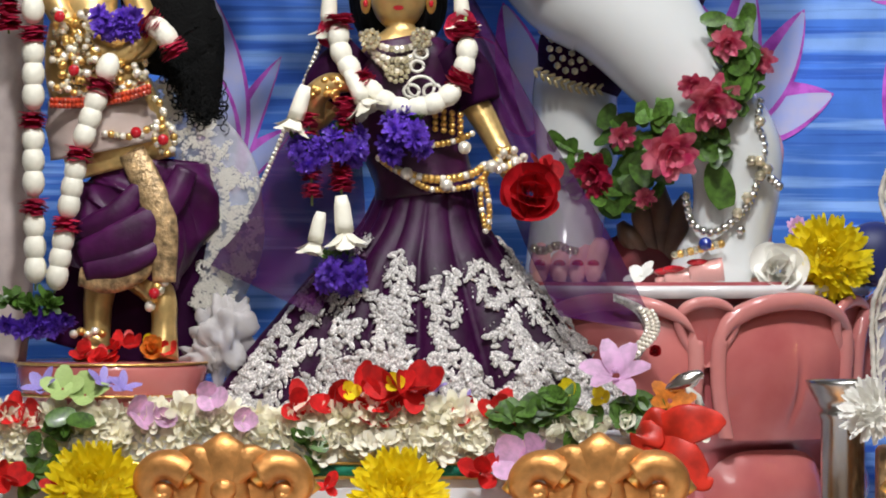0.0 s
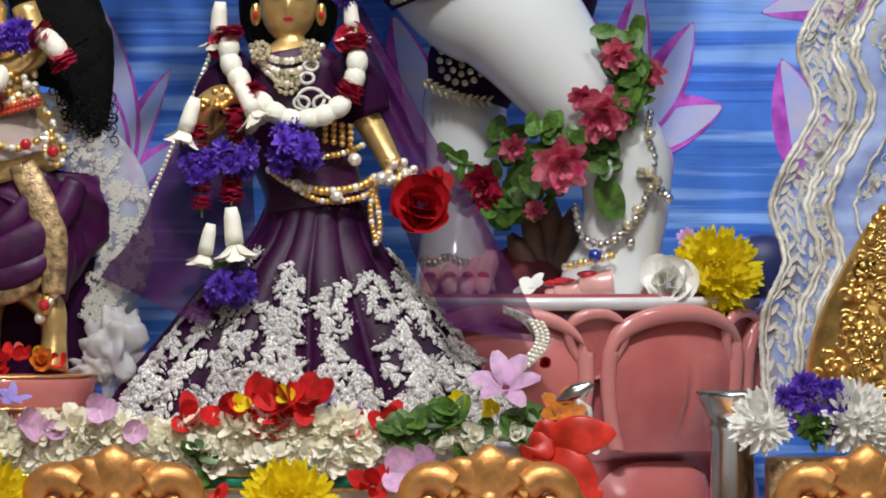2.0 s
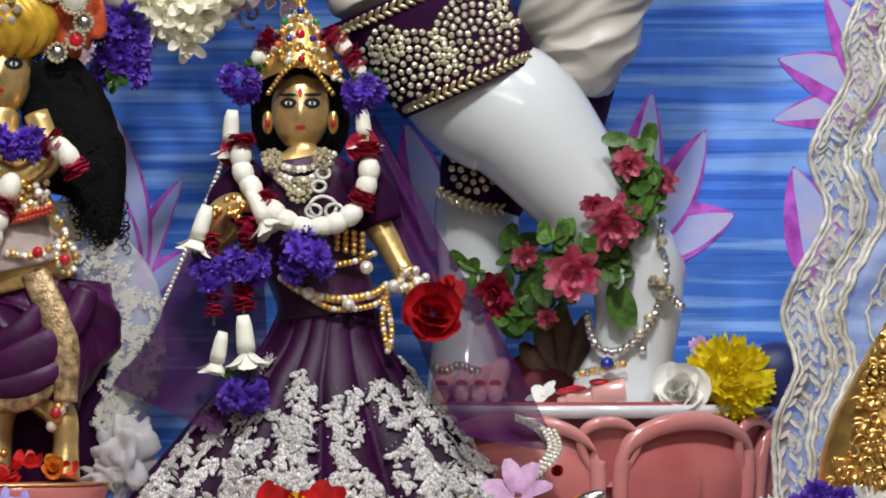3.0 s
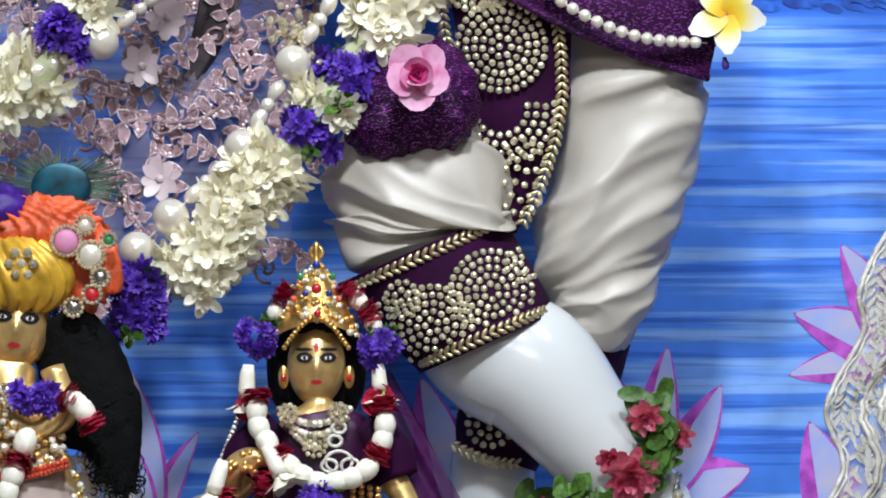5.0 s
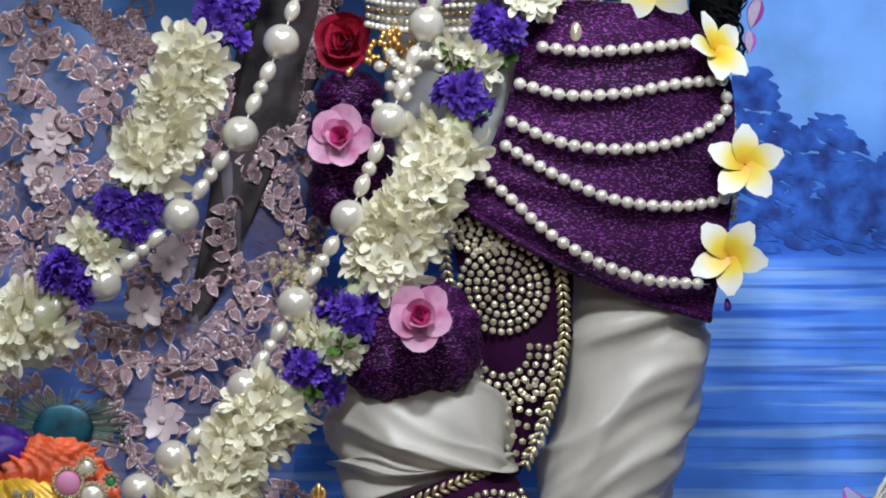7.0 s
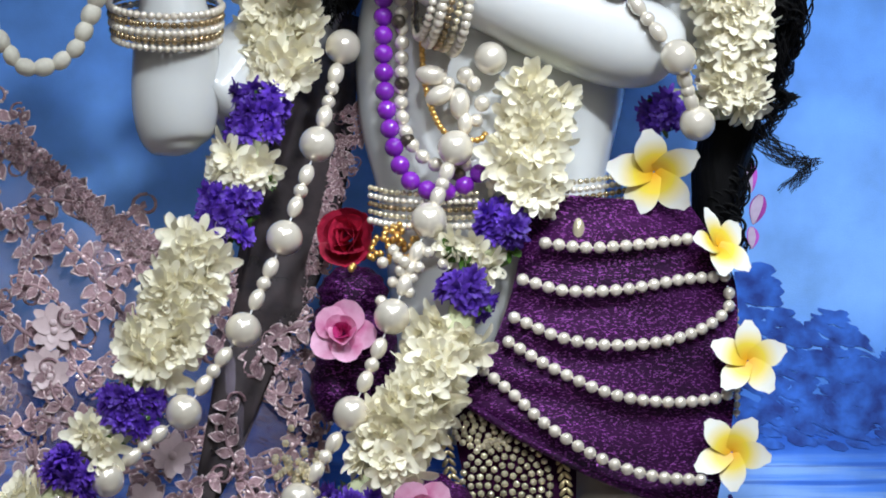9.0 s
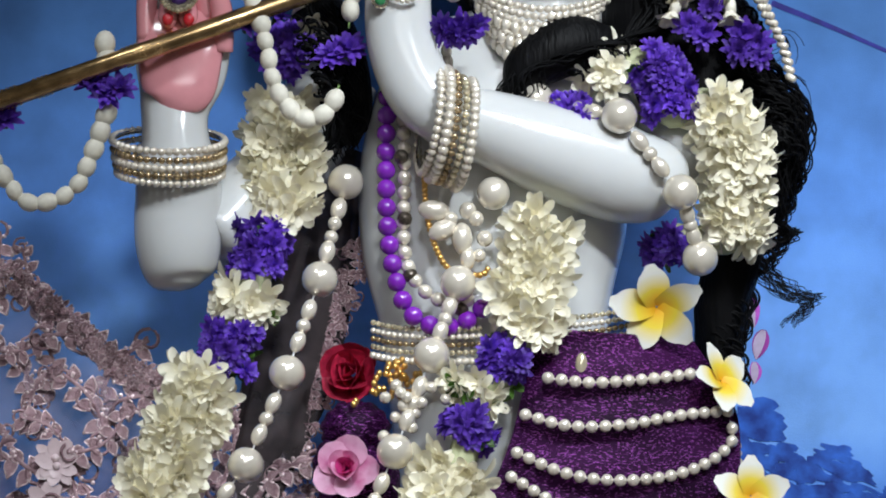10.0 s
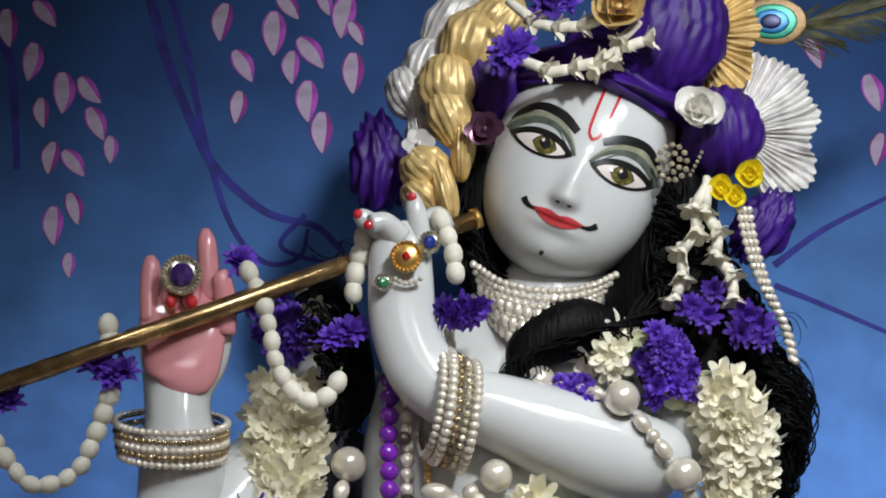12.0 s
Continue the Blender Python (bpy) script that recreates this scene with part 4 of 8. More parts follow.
# ---- the statue's clothes ----
def creases(seed, reach, slant, across, along, depth):
    """Drawn cloth: sharp slanting creases over broad soft swells."""
    def wave(s, a):
        x, y = (a - math.pi / 2) % (2 * math.pi) - math.pi, s * reach
        x += 0.35 * noise.noise(Vector((x * 0.8, y * 0.8, seed + 5)))
        y += 0.45 * noise.noise(Vector((x * 0.6, y * 0.9, seed + 9)))
        p, q = y * math.cos(slant) + x * math.sin(slant), x * math.cos(slant) - y * math.sin(slant)
        r1 = max(0.0, 1 - 1.9 * abs(noise.noise(Vector((p * across, q * along, seed))))) ** 2.2
        r2 = max(0.0, 1 - 2.2 * abs(noise.noise(Vector((p * across * 1.9 + 3, q * along * 1.5, seed + 2))))) ** 2.5
        soft = noise.noise(Vector((x * 0.9, y * 0.8, seed + 20)))
        fade = min(1, 7 * s + 0.1, 7 * (1 - s) + 0.2) * min(1, 2.2 * (math.pi - abs(x)))
        return depth * (r1 + 0.45 * r2 + 0.8 * soft - 0.45) * fade
    return wave


def folds(k, depth, tilt, seed):
    def wave(s, a):
        n = noise.noise(Vector((math.cos(a) * 1.4 + seed, math.sin(a) * 1.4, s * 5)))
        f = 1 - abs(math.sin((s * k + 1.0 * math.sin(a + tilt) + 0.6 * n) * math.pi)) ** 0.7
        g2 = 1 - abs(math.sin((s * k * 1.7 - 0.7 * math.sin(a - tilt) + 0.8 * n + 0.3) * math.pi)) ** 0.6
        fade = min(1, 6 * s, 6 * (1 - s))
        return depth * (f * 1.1 + g2 * 0.7 + n - 0.6) * fade
    return wave


dhoti = holder("dhoti", P(*K5(900, 300, 0)), "ivory satin dhoti gathered in soft folds round both legs", "garment")
part("leg_wrap", loft([(*K7(1110, 470, 40), 120, 120), (*K7(1115, 600, 30), 130, 130), (*K5(1108, 220, 25), 128, 128), (*K5(1085, 330, 25), 122, 122), (*K5(1060, 440, 25), 112, 118), (*K5(1056, 520, 30), 102, 110), (*K5(1052, 572, 35), 84, 95), (*K5(1046, 590, 40), 66, 80)], 16, 110, True, wave=creases(1, 5.2, 0.5, 1.2, 0.32, 0.15)), SATIN, dhoti)
part("leg_wrap", loft([(*K5(700, 190, -40), 90, 80), (*K5(725, 250, -60), 128, 110), (*K5(738, 320, -75), 152, 125), (*K5(742, 385, -80), 158, 128), (*K5(742, 418, -80), 154, 116), (*K5(752, 446, -80), 120, 95)], 20, 110, True, wave=creases(7, 2.6, -0.25, 1.5, 0.4, 0.17)), SATIN, dhoti)


def cuff_at(s, k, lift=0.0):
    """Sheared band round the crossing shin: s down its length, k across from -1 to 1."""
    w = 158 - 25 * s
    x, y = 742 + 123 * s + 0.914 * k * w, 439 + 169 * s - 0.407 * k * w
    return P(*K5(x, y, -84 - 130 * math.sqrt(max(0.0, 1 - k * k)) - lift))


cuff1 = part("cuff", grid(lambda s, t: cuff_at(s, math.sin((t - 0.5) * math.pi)), 12, 40, thick=0.002), VELVET, dhoti, "purple velvet cuff edged in gold and set with stones")
CUFF2 = [(*K5(1056, 566, 50), 76, 90), (*K5(990, 650, 55), 112, 104), (*K5(905, 740, 62), 96, 96), (*K5(878, 812, 64), 74, 84)]
cuff2 = part("cuff", loft(CUFF2, 8, 40, False), VELVET, dhoti, "purple velvet cuff edged in gold and set with stones")


def panel_at(s, t, lift=0):
    """Hanging panel between the legs: s down, t across."""
    y = 200 + 500 * s
    left, right = 788 + 115 * s ** 1.3, (1000 + 14 * math.sin(min(1, s * 1.6) * math.pi) if s < 0.5 else 1014 - 96 * ((s - 0.5) / 0.5) ** 1.2)
    return P(*K6(left + (right - left) * t, y, -118 + 40 * s + 70 * max(0, s - 0.6) - 16 * math.sin(math.pi * t) - lift))


panel = part("panel", grid(lambda s, t: panel_at(s, t), 24, 10, thick=0.003), VELVET, dhoti, "purple velvet panel set with stones")

drape = holder("side_drape", P(*K7(1100, 400, -60)), "purple sequinned drape round the hips hung with pearl strings", "garment")
DL = smoothed([[930, 40], [915, 150], [890, 250], [850, 340], [800, 400]], 10)
DR = smoothed([[1215, 60], [1290, 180], [1300, 300], [1290, 450], [1258, 612]], 10)


def drape_at(s, t, lift=0):
    i = t * (len(DL) - 1)
    k = min(int(i), len(DL) - 2)
    l, r = DL[k] + (DL[k + 1] - DL[k]) * (i - k), DR[k] + (DR[k + 1] - DR[k]) * (i - k)
    u, v = l + (r - l) * s
    v += 26 * math.sin(math.pi * s) * t
    fold = 7 * math.sin(t * 34 + 3 * s + 1.5 * math.sin(s * 4)) * math.sin(math.pi * min(1, 0.15 + s))
    d = -70 - 95 * math.sin(math.pi * min(1, 0.28 + 0.72 * s)) - fold - lift
    return P(*K7(u, v, d))


part("cloth", grid(drape_at, 60, 110, thick=0.002), SPARKLE, drape)
part("hem", ribbon([drape_at(s / 40, 1, 2) for s in range(41)], 7 * PX), SPARKLE, drape, "rolled purple hem")
for i, (x, y, r1, r2, d) in enumerate(((620, 220, 62, 50, -90), (585, 290, 42, 60, -80), (590, 380, 46, 70, -80), (640, 330, 60, 90, -90), (735, 640, 118, 104, -190), (690, 690, 80, 70, -185), (790, 660, 62, 80, -190))):
    part("gather", ball(P(*K7(x, y, d)), (r1 * PX, 60 * PX, r2 * PX), None, 0, 72, 44, None, lambda w: 0.035 * math.sin(math.atan2(w.z, w.x) * 13 + 2 * w.y + i) + 0.05 * noise.noise(w * 3 + Vector((i, 0, 0))) - 0.05 * abs(noise.noise(w * 6))), SPARKLE, drape, "puffed purple gather at the hip")


# ---- jewels and stones sewn to the clothes ----
def stones(spots, r, parent, name="rhinestone", me=None):
    for p in spots:
        piece(name, me or GEMBEAD, facing(p, FRONT, (r * PX, r * PX, r * PX * 0.7), 0.4), parent)


def rings_of(cx, cy, r, gap, squash=1.0, hollow=0):
    out = []
    k = r
    while k > hollow:
        n = max(1, int(2 * math.pi * k / gap))
        out += [(cx + k * math.cos(6.283 * i / n + k), cy + squash * k * math.sin(6.283 * i / n + k)) for i in range(n)]
        k -= gap
    return out


def on_cuff(x, y):
    rx, ry = x - 742, y - 439
    s = (rx * 0.407 + ry * 0.914) / (123 * 0.407 + 169 * 0.914)
    return s, (rx - 123 * s) / (0.914 * (158 - 25 * s))


for x, y in rings_of(870, 517, 72, 14.5) + rings_of(765, 578, 70, 14.5) + rings_of(712, 528, 28, 14) + rings_of(925, 470, 28, 14) + rings_of(685, 545, 16, 15):
    s, k = on_cuff(x, y)
    if 0.16 < s < 0.86 and abs(k) < 0.97:
        piece("rhinestone", GEMBEAD, facing(cuff_at(s, k, 3), FRONT + Vector((k * 0.8, 0, 0)), (6.9 * PX, 6.9 * PX, 5 * PX), 0.4), cuff1)
LEAFBEAD = bead_data("gold_leaf_bead", mat("pale_gold_thread", (0.62, 0.52, 0.3), 0.3, 0.8, vary=0.2, rnd=0.25), 6, 4, 2.2)


def chain_trim(pts, parent, step=10, r=3.6):
    for i, (p, t) in enumerate(even(pts, step * PX)):
        for sg in (-1, 1):
            side = t.cross(Vector((0, 1, 0)))
            piece("trim_bead", LEAFBEAD, facing(p + side * sg * r * 1.2 * PX, t + side * sg * 0.8, r * PX), parent)


for s0 in (0.08, 0.93):
    chain_trim([cuff_at(s0, k / 20, 3) for k in range(-18, 19)], cuff1, 15, 4.5)


def on_panel(x, y):
    s = (y - 200) / 500
    return P(*K6(x, y, -142 + 40 * s))


spots = rings_of(890, 370, 78, 15) + [(x, y) for x, y in rings_of(890, 480, 95, 16, 1.0, 45) if y > 470 and 845 < x < 985] + [(x, y) for x, y in rings_of(925, 600, 44, 16, 1.5) if abs(x - 925) < 44 - (y - 600) * 0.25] + rings_of(850, 275, 52, 16, 0.6)
stones([on_panel(x, y) for x, y in spots], 7, panel)
chain_trim([on_panel(x, y) for x, y in ((985, 300), (996, 380), (998, 460), (985, 540), (955, 630), (925, 690))], panel, 14, 4.5)
chain_trim([on_panel(x, y) for x, y in ((783, 290), (790, 350), (800, 380))], panel, 14, 4.5)
for row, off in (((805, 790), (925, 822)), ((1018, 610), (1100, 575))):
    chain_trim([P(*K5(row[0] + (off[0] - row[0]) * i / 6, row[1] + (off[1] - row[1]) * i / 6 + (10 * math.sin(i * 0.52) if row[0] < 900 else 0), -40)) for i in range(7)], cuff2, 13, 4)
stones([P(*K5(x, y, -32)) for x, y in rings_of(868, 750, 40, 16) if x < 905 + (y - 700) * 0.4] + [P(*K5(x, y, -30)) for x, y in rings_of(830, 705, 22, 15)], 7, cuff2)


def pearls(name, rows, r, step, label, me=None, n=10, parent=None):
    pts = line(rows, n)
    ob = parent or holder(name, pts[0], label, "beads", "pearl strings")
    if not parent:
        part("thread", ribbon(pts, 1.2 * PX), WHITECLOTH, ob)
    for p, t in even(pts, step * PX):
        piece("bead", me or SMALLPEARL, facing(p, t, r * PX), ob)
    return ob


def on_drape(x, y):
    s = min(1, max(0, (x - 880) / 410))
    return K7(x, y, -70 - 100 * math.sin(math.pi * min(1, 0.28 + 0.72 * s)) - 14)


for row in (((960, 130), (1030, 138), (1100, 135), (1170, 128), (1230, 120)), ((920, 195), (1000, 215), (1100, 212), (1200, 195), (1285, 188)), ((905, 262), (990, 298), (1080, 311), (1180, 302), (1250, 275), (1286, 240), (1282, 205)), ((895, 305), (980, 355), (1080, 398), (1180, 412), (1260, 405), (1297, 390)), ((850, 355), (900, 395), (970, 458), (1060, 512), (1150, 542), (1255, 550))):
    pearls("pearl_swag", [on_drape(*p) for p in row], 11.5, 24, "string of white pearls looped over the purple drape")
pearls("pearl_swag", [K7(1296, 250, -30), K7(1300, 330, -30), K7(1298, 440, -30)], 7, 14, "short upright string of small white pearls")
DARKBEAD = bead_data("dark_bead", mat("filigree_bead", (0.12, 0.1, 0.08), 0.3, 0.7, vary=0.4, scale=3), 10, 6)


def big_chain(bigs, label, close=0):
    ob = holder("pearl_chain", P(*bigs[0]), label, "necklace", "pearl chains")
    pts = [P(*q) for q in bigs]
    part("thread", ribbon(pts, 1.5 * PX), WHITECLOTH, ob)
    for i, p in enumerate(pts):
        piece("large_pearl", BIGPEARL, facing(p, FRONT, 32.5 * PX), ob)
        if i + 1 < len(pts):
            t = pts[i + 1] - p
            gap = t.length / PX
            if gap > 110:
                for f, me, r in ((0.33, OVALPEARL, 14), (0.5, SMALLPEARL, 13.5), (0.67, OVALPEARL, 14)) if gap < 190 else ((0.28, OVALPEARL, 15), (0.43, SMALLPEARL, 13), (0.57, SMALLPEARL, 13), (0.72, OVALPEARL, 15)):
                    piece("oval_pearl" if me is OVALPEARL else "pearl", me, facing(p.lerp(pts[i + 1], f), t, r * PX), ob)
    return ob


big_chain([KA(614, 440, -60), KA(568, 612, -110), KA(510, 778, -150), K9(436, 692, -170), K7(320, 430, -175), K7(183, 548, -180), K7(15, 625, -180), K7(-130, 700, -180)], "long chain of large ivory pearls along the garland")
big_chain([K9(812, 370, -180), K9(765, 498, -195), K9(700, 668, -215), K7(617, 432, -225), K6(522, 400, -230), K6(432, 548, -235), K6(305, 672, -240), K6(245, 730, -240)], "long chain of large ivory pearls down the front garland")
big_chain([KA(950, 295, -140), KA(1098, 323, -205), KA(1207, 458, -200), KA(1241, 575, -140)], "chain of large ivory pearls over the bent arm")
# garlands of fresh flowers
rd = random.Random(77)


def flowers_on(rows, radius, kinds, size, density, parent, name, front=0.45, bias=0.25, back=False, droop=0.0):
    pts = line(rows, 8)
    ln = sum((b - a).length for a, b in zip(pts, pts[1:])) / PX
    n = max(2, int(ln * density))
    ev = even(pts, ln * PX / n * 0.999)
    for p, t in ev:
        side = t.cross(Vector((0, 1, 0))).normalized()
        phi = rd.uniform(-0.25, math.pi + 0.25)
        out = side * math.cos(phi) - Vector((0, 1, 0)) * math.sin(phi)
        way = (out + t * rd.gauss(bias, 0.35) + Vector((0, -front, front * 0.5 - droop)) + Vector((rd.gauss(0, 0.2), rd.gauss(0, 0.2), rd.gauss(0, 0.2)))).normalized()
        at = p + out * radius * PX * rd.uniform(0.35, 0.72) + t * rd.uniform(-8, 8) * PX
        piece(name, rd.choice(kinds), facing(at, way, size * rd.uniform(0.8, 1.12) * PX, rd.uniform(0, 6)), parent)


def garland(label, segments, category="garland", width=72):
    first = segments[0][1][0]
    ob = holder("garland", P(*first), label, category, "flower garlands")
    every = [p for _, rows in segments for p in rows]
    part("cord", ribbon(line(every, 6), 26 * PX, ring=8), mat("pale_cord", (0.42, 0.44, 0.26), 0.7), ob)
    for kind, rows in segments:
        if kind == "w":
            flowers_on(rows, width * 0.86, TUBEROSES, 45, 0.3, ob, "tuberose", bias=0.75)
        elif kind == "p":
            flowers_on(rows, width * 0.86, ASTERS, 31, 0.44, ob, "aster")
            flowers_on(rows, width * 0.8, SPRIGS, 22, 0.035, ob, "leaf")
        elif kind == "s":
            flowers_on(rows, width * 0.8, TUBEROSES, 40, 0.26, ob, "tuberose", bias=0.6)
            flowers_on(rows, width * 0.8, SPRIGS, 28, 0.06, ob, "leaf")
    return ob


garland("thick garland of cream tuberoses and purple asters", [("w", (KA(500, 300, -60), KA(500, 400, -80), KA(492, 500, -100))), ("p", (KA(462, 530, -110), KA(458, 600, -120))), ("s", (KA(445, 635, -125), KA(432, 672, -130))), ("p", (KA(420, 705, -135), KA(400, 765, -140))), ("w", (K9(355, 530, -150), K9(330, 630, -155), K9(270, 760, -160))), ("p", (K7(232, 395, -165), K7(212, 455, -165))), ("s", (K7(180, 478, -165), K7(160, 498, -165))), ("p", (K7(140, 520, -165), K7(115, 560, -165))), ("w", (K7(80, 600, -165), K7(20, 640, -165), K7(-90, 720, -165)))])
garland("long garland of cream tuberoses with bands of purple asters", [("w", (K9(965, 255, -150), K9(950, 340, -165), K9(925, 450, -175))), ("p", (K9(905, 495, -180), K9(885, 535, -185))), ("s", (K9(850, 555, -185), K9(840, 575, -190))), ("p", (K9(845, 610, -190), K9(830, 645, -195))), ("w", (K7(800, 290, -200), K7(745, 390, -210), K7(665, 540, -215))), ("p", (K7(625, 580, -222), K7(610, 625, -222))), ("s", (K7(590, 645, -225), K7(580, 670, -225))), ("p", (K7(560, 690, -225), K7(545, 730, -225))), ("w", (K6(500, 560, -225), K6(430, 650, -228), K6(335, 785, -232))), ("p", (K6(258, 770, -232), K6(245, 830, -232), K6(250, 880, -232)))])
arm_g = garland("garland of tuberoses and purple asters at the shoulder", [("s", (KA(1060, 235, -120), KA(1090, 250, -140))), ("p", (KA(1150, 225, -140), KA(1185, 280, -150), KA(1190, 320, -150))), ("w", (KA(1260, 300, -130), KA(1310, 380, -110), KA(1305, 470, -80), KA(1300, 540, -60))), ("p", (KA(1190, 540, -40), KA(1200, 580, -40)))], width=66)
flowers_on([KA(990, 310, -150), KA(1040, 320, -160)], 30, ASTERS, 28, 0.2, arm_g, "aster")
flowers_on([KA(470, 180, -20), KA(540, 215, -40)], 60, ASTERS, 34, 0.2, arm_g, "aster")
flowers_on([KA(520, 160, -20), KA(560, 160, -30)], 40, TUBEROSES, 34, 0.1, arm_g, "tuberose")


def buds(rows, label, r=17, step=33):
    pts = line(rows, 8)
    ob = holder("bud_string", pts[0], label, "garland", "strings of buds")
    part("thread", ribbon(pts, 2 * PX), PALEGREEN, ob)
    for p, t in even(pts, step * PX):
        piece("bud", BUDBEAD, facing(p, (t + Vector((rd.gauss(0, 0.12), 0, rd.gauss(0, 0.12)))), (r * rd.uniform(0.9, 1.1) * PX,) * 3), ob)
    return ob


def aster_at(p, size, parent, way=(0, -1, -0.4), me=None, name="aster"):
    return piece(name, me or rd.choice(ASTERS), facing(P(*p), Vector(way), size * PX, rd.uniform(0, 6)), parent)


b1 = buds([KA(190, 320, -200), KA(165, 390, -195), KA(130, 455, -190), KA(60, 478, -190), KA(15, 440, -190), KA(-20, 380, -190)], "loop of ivory flower buds hung from the flute")
for p in ((165, 265), (215, 275), (190, 285), (12, 330)):
    aster_at(KA(*p, -215), 40, b1, (0.1, -1, 0.5))
piece("bud", BUDBEAD, facing(P(*KA(188, 195, -215)), (0, 0, 1), 19 * PX), b1)
piece("bud", BUDBEAD, facing(P(*KA(190, 225, -215)), (0.3, 0, 1), 19 * PX), b1)
b2 = buds([KB(440, 482, -190), KB(465, 535, -190), KB(480, 600, -188), KB(490, 645, -185), KB(515, 690, -185), KB(555, 712, -185), KB(590, 690, -185), KB(605, 650, -185)], "loop of ivory buds and purple asters hung from the flute")
for p, s in (((425, 465), 42), ((440, 545), 34), ((620, 590), 45), ((590, 600), 40)):
    aster_at(KB(*p, -170), s, b2, (0.1, -1, 0.6))
b3 = buds([KB(780, 390, -225), KB(800, 440, -225), KB(808, 500, -225)], "short string of ivory buds ending in a purple aster")
for dx, dy, w in ((0, 0, (0, -0.8, -0.5)), (-26, 4, (-0.7, -0.7, -0.3)), (14, 6, (0.5, -0.8, -0.6)), (-10, 12, (-0.2, -0.6, -0.9))):
    aster_at(KB(818 + dx, 545 + dy, -222), 40, b3, w)
aster_at(KB(845, 540, -222), 34, b3, (0.3, -0.8, -0.7))
buds([KB(645, 420, -180), KB(630, 480, -180), KB(622, 550, -180)], "short string of ivory buds beside the hand", 19, 34)

# necklaces
pearls("violet_necklace", [KA(688, 290, -120), KA(685, 400, -135), KA(688, 520, -145), KA(700, 600, -148), KA(725, 668, -150), KA(770, 695, -152), KA(820, 690, -152), KA(860, 660, -150)], 17.5, 34, "necklace of glossy round violet beads", VIOLETBALL)
nk = pearls("pearl_necklace", [KA(715, 330, -128), KA(718, 430, -142), KA(718, 560, -148), KA(745, 625, -152), KA(800, 655, -155), KA(850, 640, -150)], 13.5, 27, "necklace of ivory pearls and dark filigree beads")
for p in ((712, 395), (718, 505), (728, 605), (818, 665)):
    piece("filigree_bead", DARKBEAD, facing(P(*KA(*p, -152)), FRONT, 14 * PX), nk)
pearls("gold_chain", [KA(752, 420, -150), KA(758, 500, -158), KA(775, 560, -160), KA(800, 595, -162), KA(850, 605, -160), KA(870, 590, -158)], 6, 9, "fine gold chain at the breast", GOLDBEAD)
pend = holder("pearl_pendant", P(*KA(830, 500, -160)), "cluster pendant of drop pearls", "pendant")
for x, y, r, me, w in ((770, 490, 19, OVALPEARL, (1, 0, -0.1)), (785, 525, 18, OVALPEARL, (1, 0, 0.5)), (820, 540, 19, OVALPEARL, (0, 0, 1)), (860, 540, 15, SMALLPEARL, (0, 0, 1)), (830, 490, 16, SMALLPEARL, (0, 0, 1)), (875, 460, 30, BIGPEARL, (0, 0, 1)), (830, 575, 14, OVALPEARL, (0, 0, 1)), (845, 505, 14, SMALLPEARL, (0, 0, 1)), (800, 505, 13, SMALLPEARL, (0, 0, 1)), (850, 570, 12, SMALLPEARL, (0, 0, 1))):
    piece("pearl", me, facing(P(*KA(x, y, -165)), w, r * PX), pend)
choker = holder("choker", P(*KB(970, 540, -100)), "wide choker of ivory pearls round the neck", "necklace")
for k in range(8):
    rows = [KB(838 + 5 * k, 468 + 14 * k, -104), KB(888 + 3 * k, 500 + 14 * k, -144), KB(965, 516 + 14.5 * k, -160), KB(1040 - 4 * k, 508 + 13 * k, -144), KB(1092 - 9 * k, 486 + 13 * k, -104)]
    long = k in (3, 5, 7)
    for p, t in even(line(rows, 8), (19 if long else 14) * PX):
        piece("pearl", OVALPEARL if long else SMALLPEARL, facing(p, (0.05, 0, 1) if long else t, (9.5 if long else 7.5) * PX), choker)
pearls("chest_chain", [KB(795, 590, -150), KB(800, 640, -150), KB(790, 700, -150)], 10, 19, "short string of pearls at the breast", OVALPEARL)


def bangle(centre, axis, radius, r, n, me, parent, deep=1.0):
    ax = Vector(axis).normalized()
    e1 = ax.cross(Vector((0, 1, 0))).normalized()
    e2 = ax.cross(e1)
    for i in range(n):
        a = 2 * math.pi * i / n
        piece("bead", me, facing(P(*centre) + (e1 * math.cos(a) + e2 * math.sin(a) * deep) * radius * PX, ax, r * PX), parent)
    part("band", ribbon([P(*centre) + (e1 * math.cos(6.2832 * i / 40) + e2 * math.sin(6.2832 * i / 40) * deep) * (radius - r * 0.5) * PX for i in range(41)], r * 0.6 * PX), SILVER, parent)


bang = holder("bangle_stack", P(*KA(302, 395, -130)), "stack of pearl and stone bangles on the raised wrist", "bangles", "bangles")
for i, (y, me, r) in enumerate(((366, SMALLPEARL, 7.5), (382, AMBERBEAD, 7), (397, SMALLPEARL, 7.5), (410, AMBERBEAD, 7), (424, SMALLPEARL, 6.5))):
    bangle(KA(300 + i * 0.6, y, -130), (0.03, -0.4, 1), 100 - i * 1.5, r, 46, me, bang)
bang = holder("bangle_stack", P(*KA(800, 350, -180)), "stack of pearl and stone bangles on the bent wrist", "bangles", "bangles")
for i, (x, y, me, r, rad) in enumerate(((768, 328, SMALLPEARL, 8, 92), (784, 334, SMALLPEARL, 10, 98), (798, 340, AMBERBEAD, 7, 98), (812, 346, GEMBEAD, 7, 96), (828, 352, SMALLPEARL, 9, 96))):
    bangle(KA(x - 6, y + 4, -188), (-1, -0.2, 0.12), rad, r, 40, me, bang)

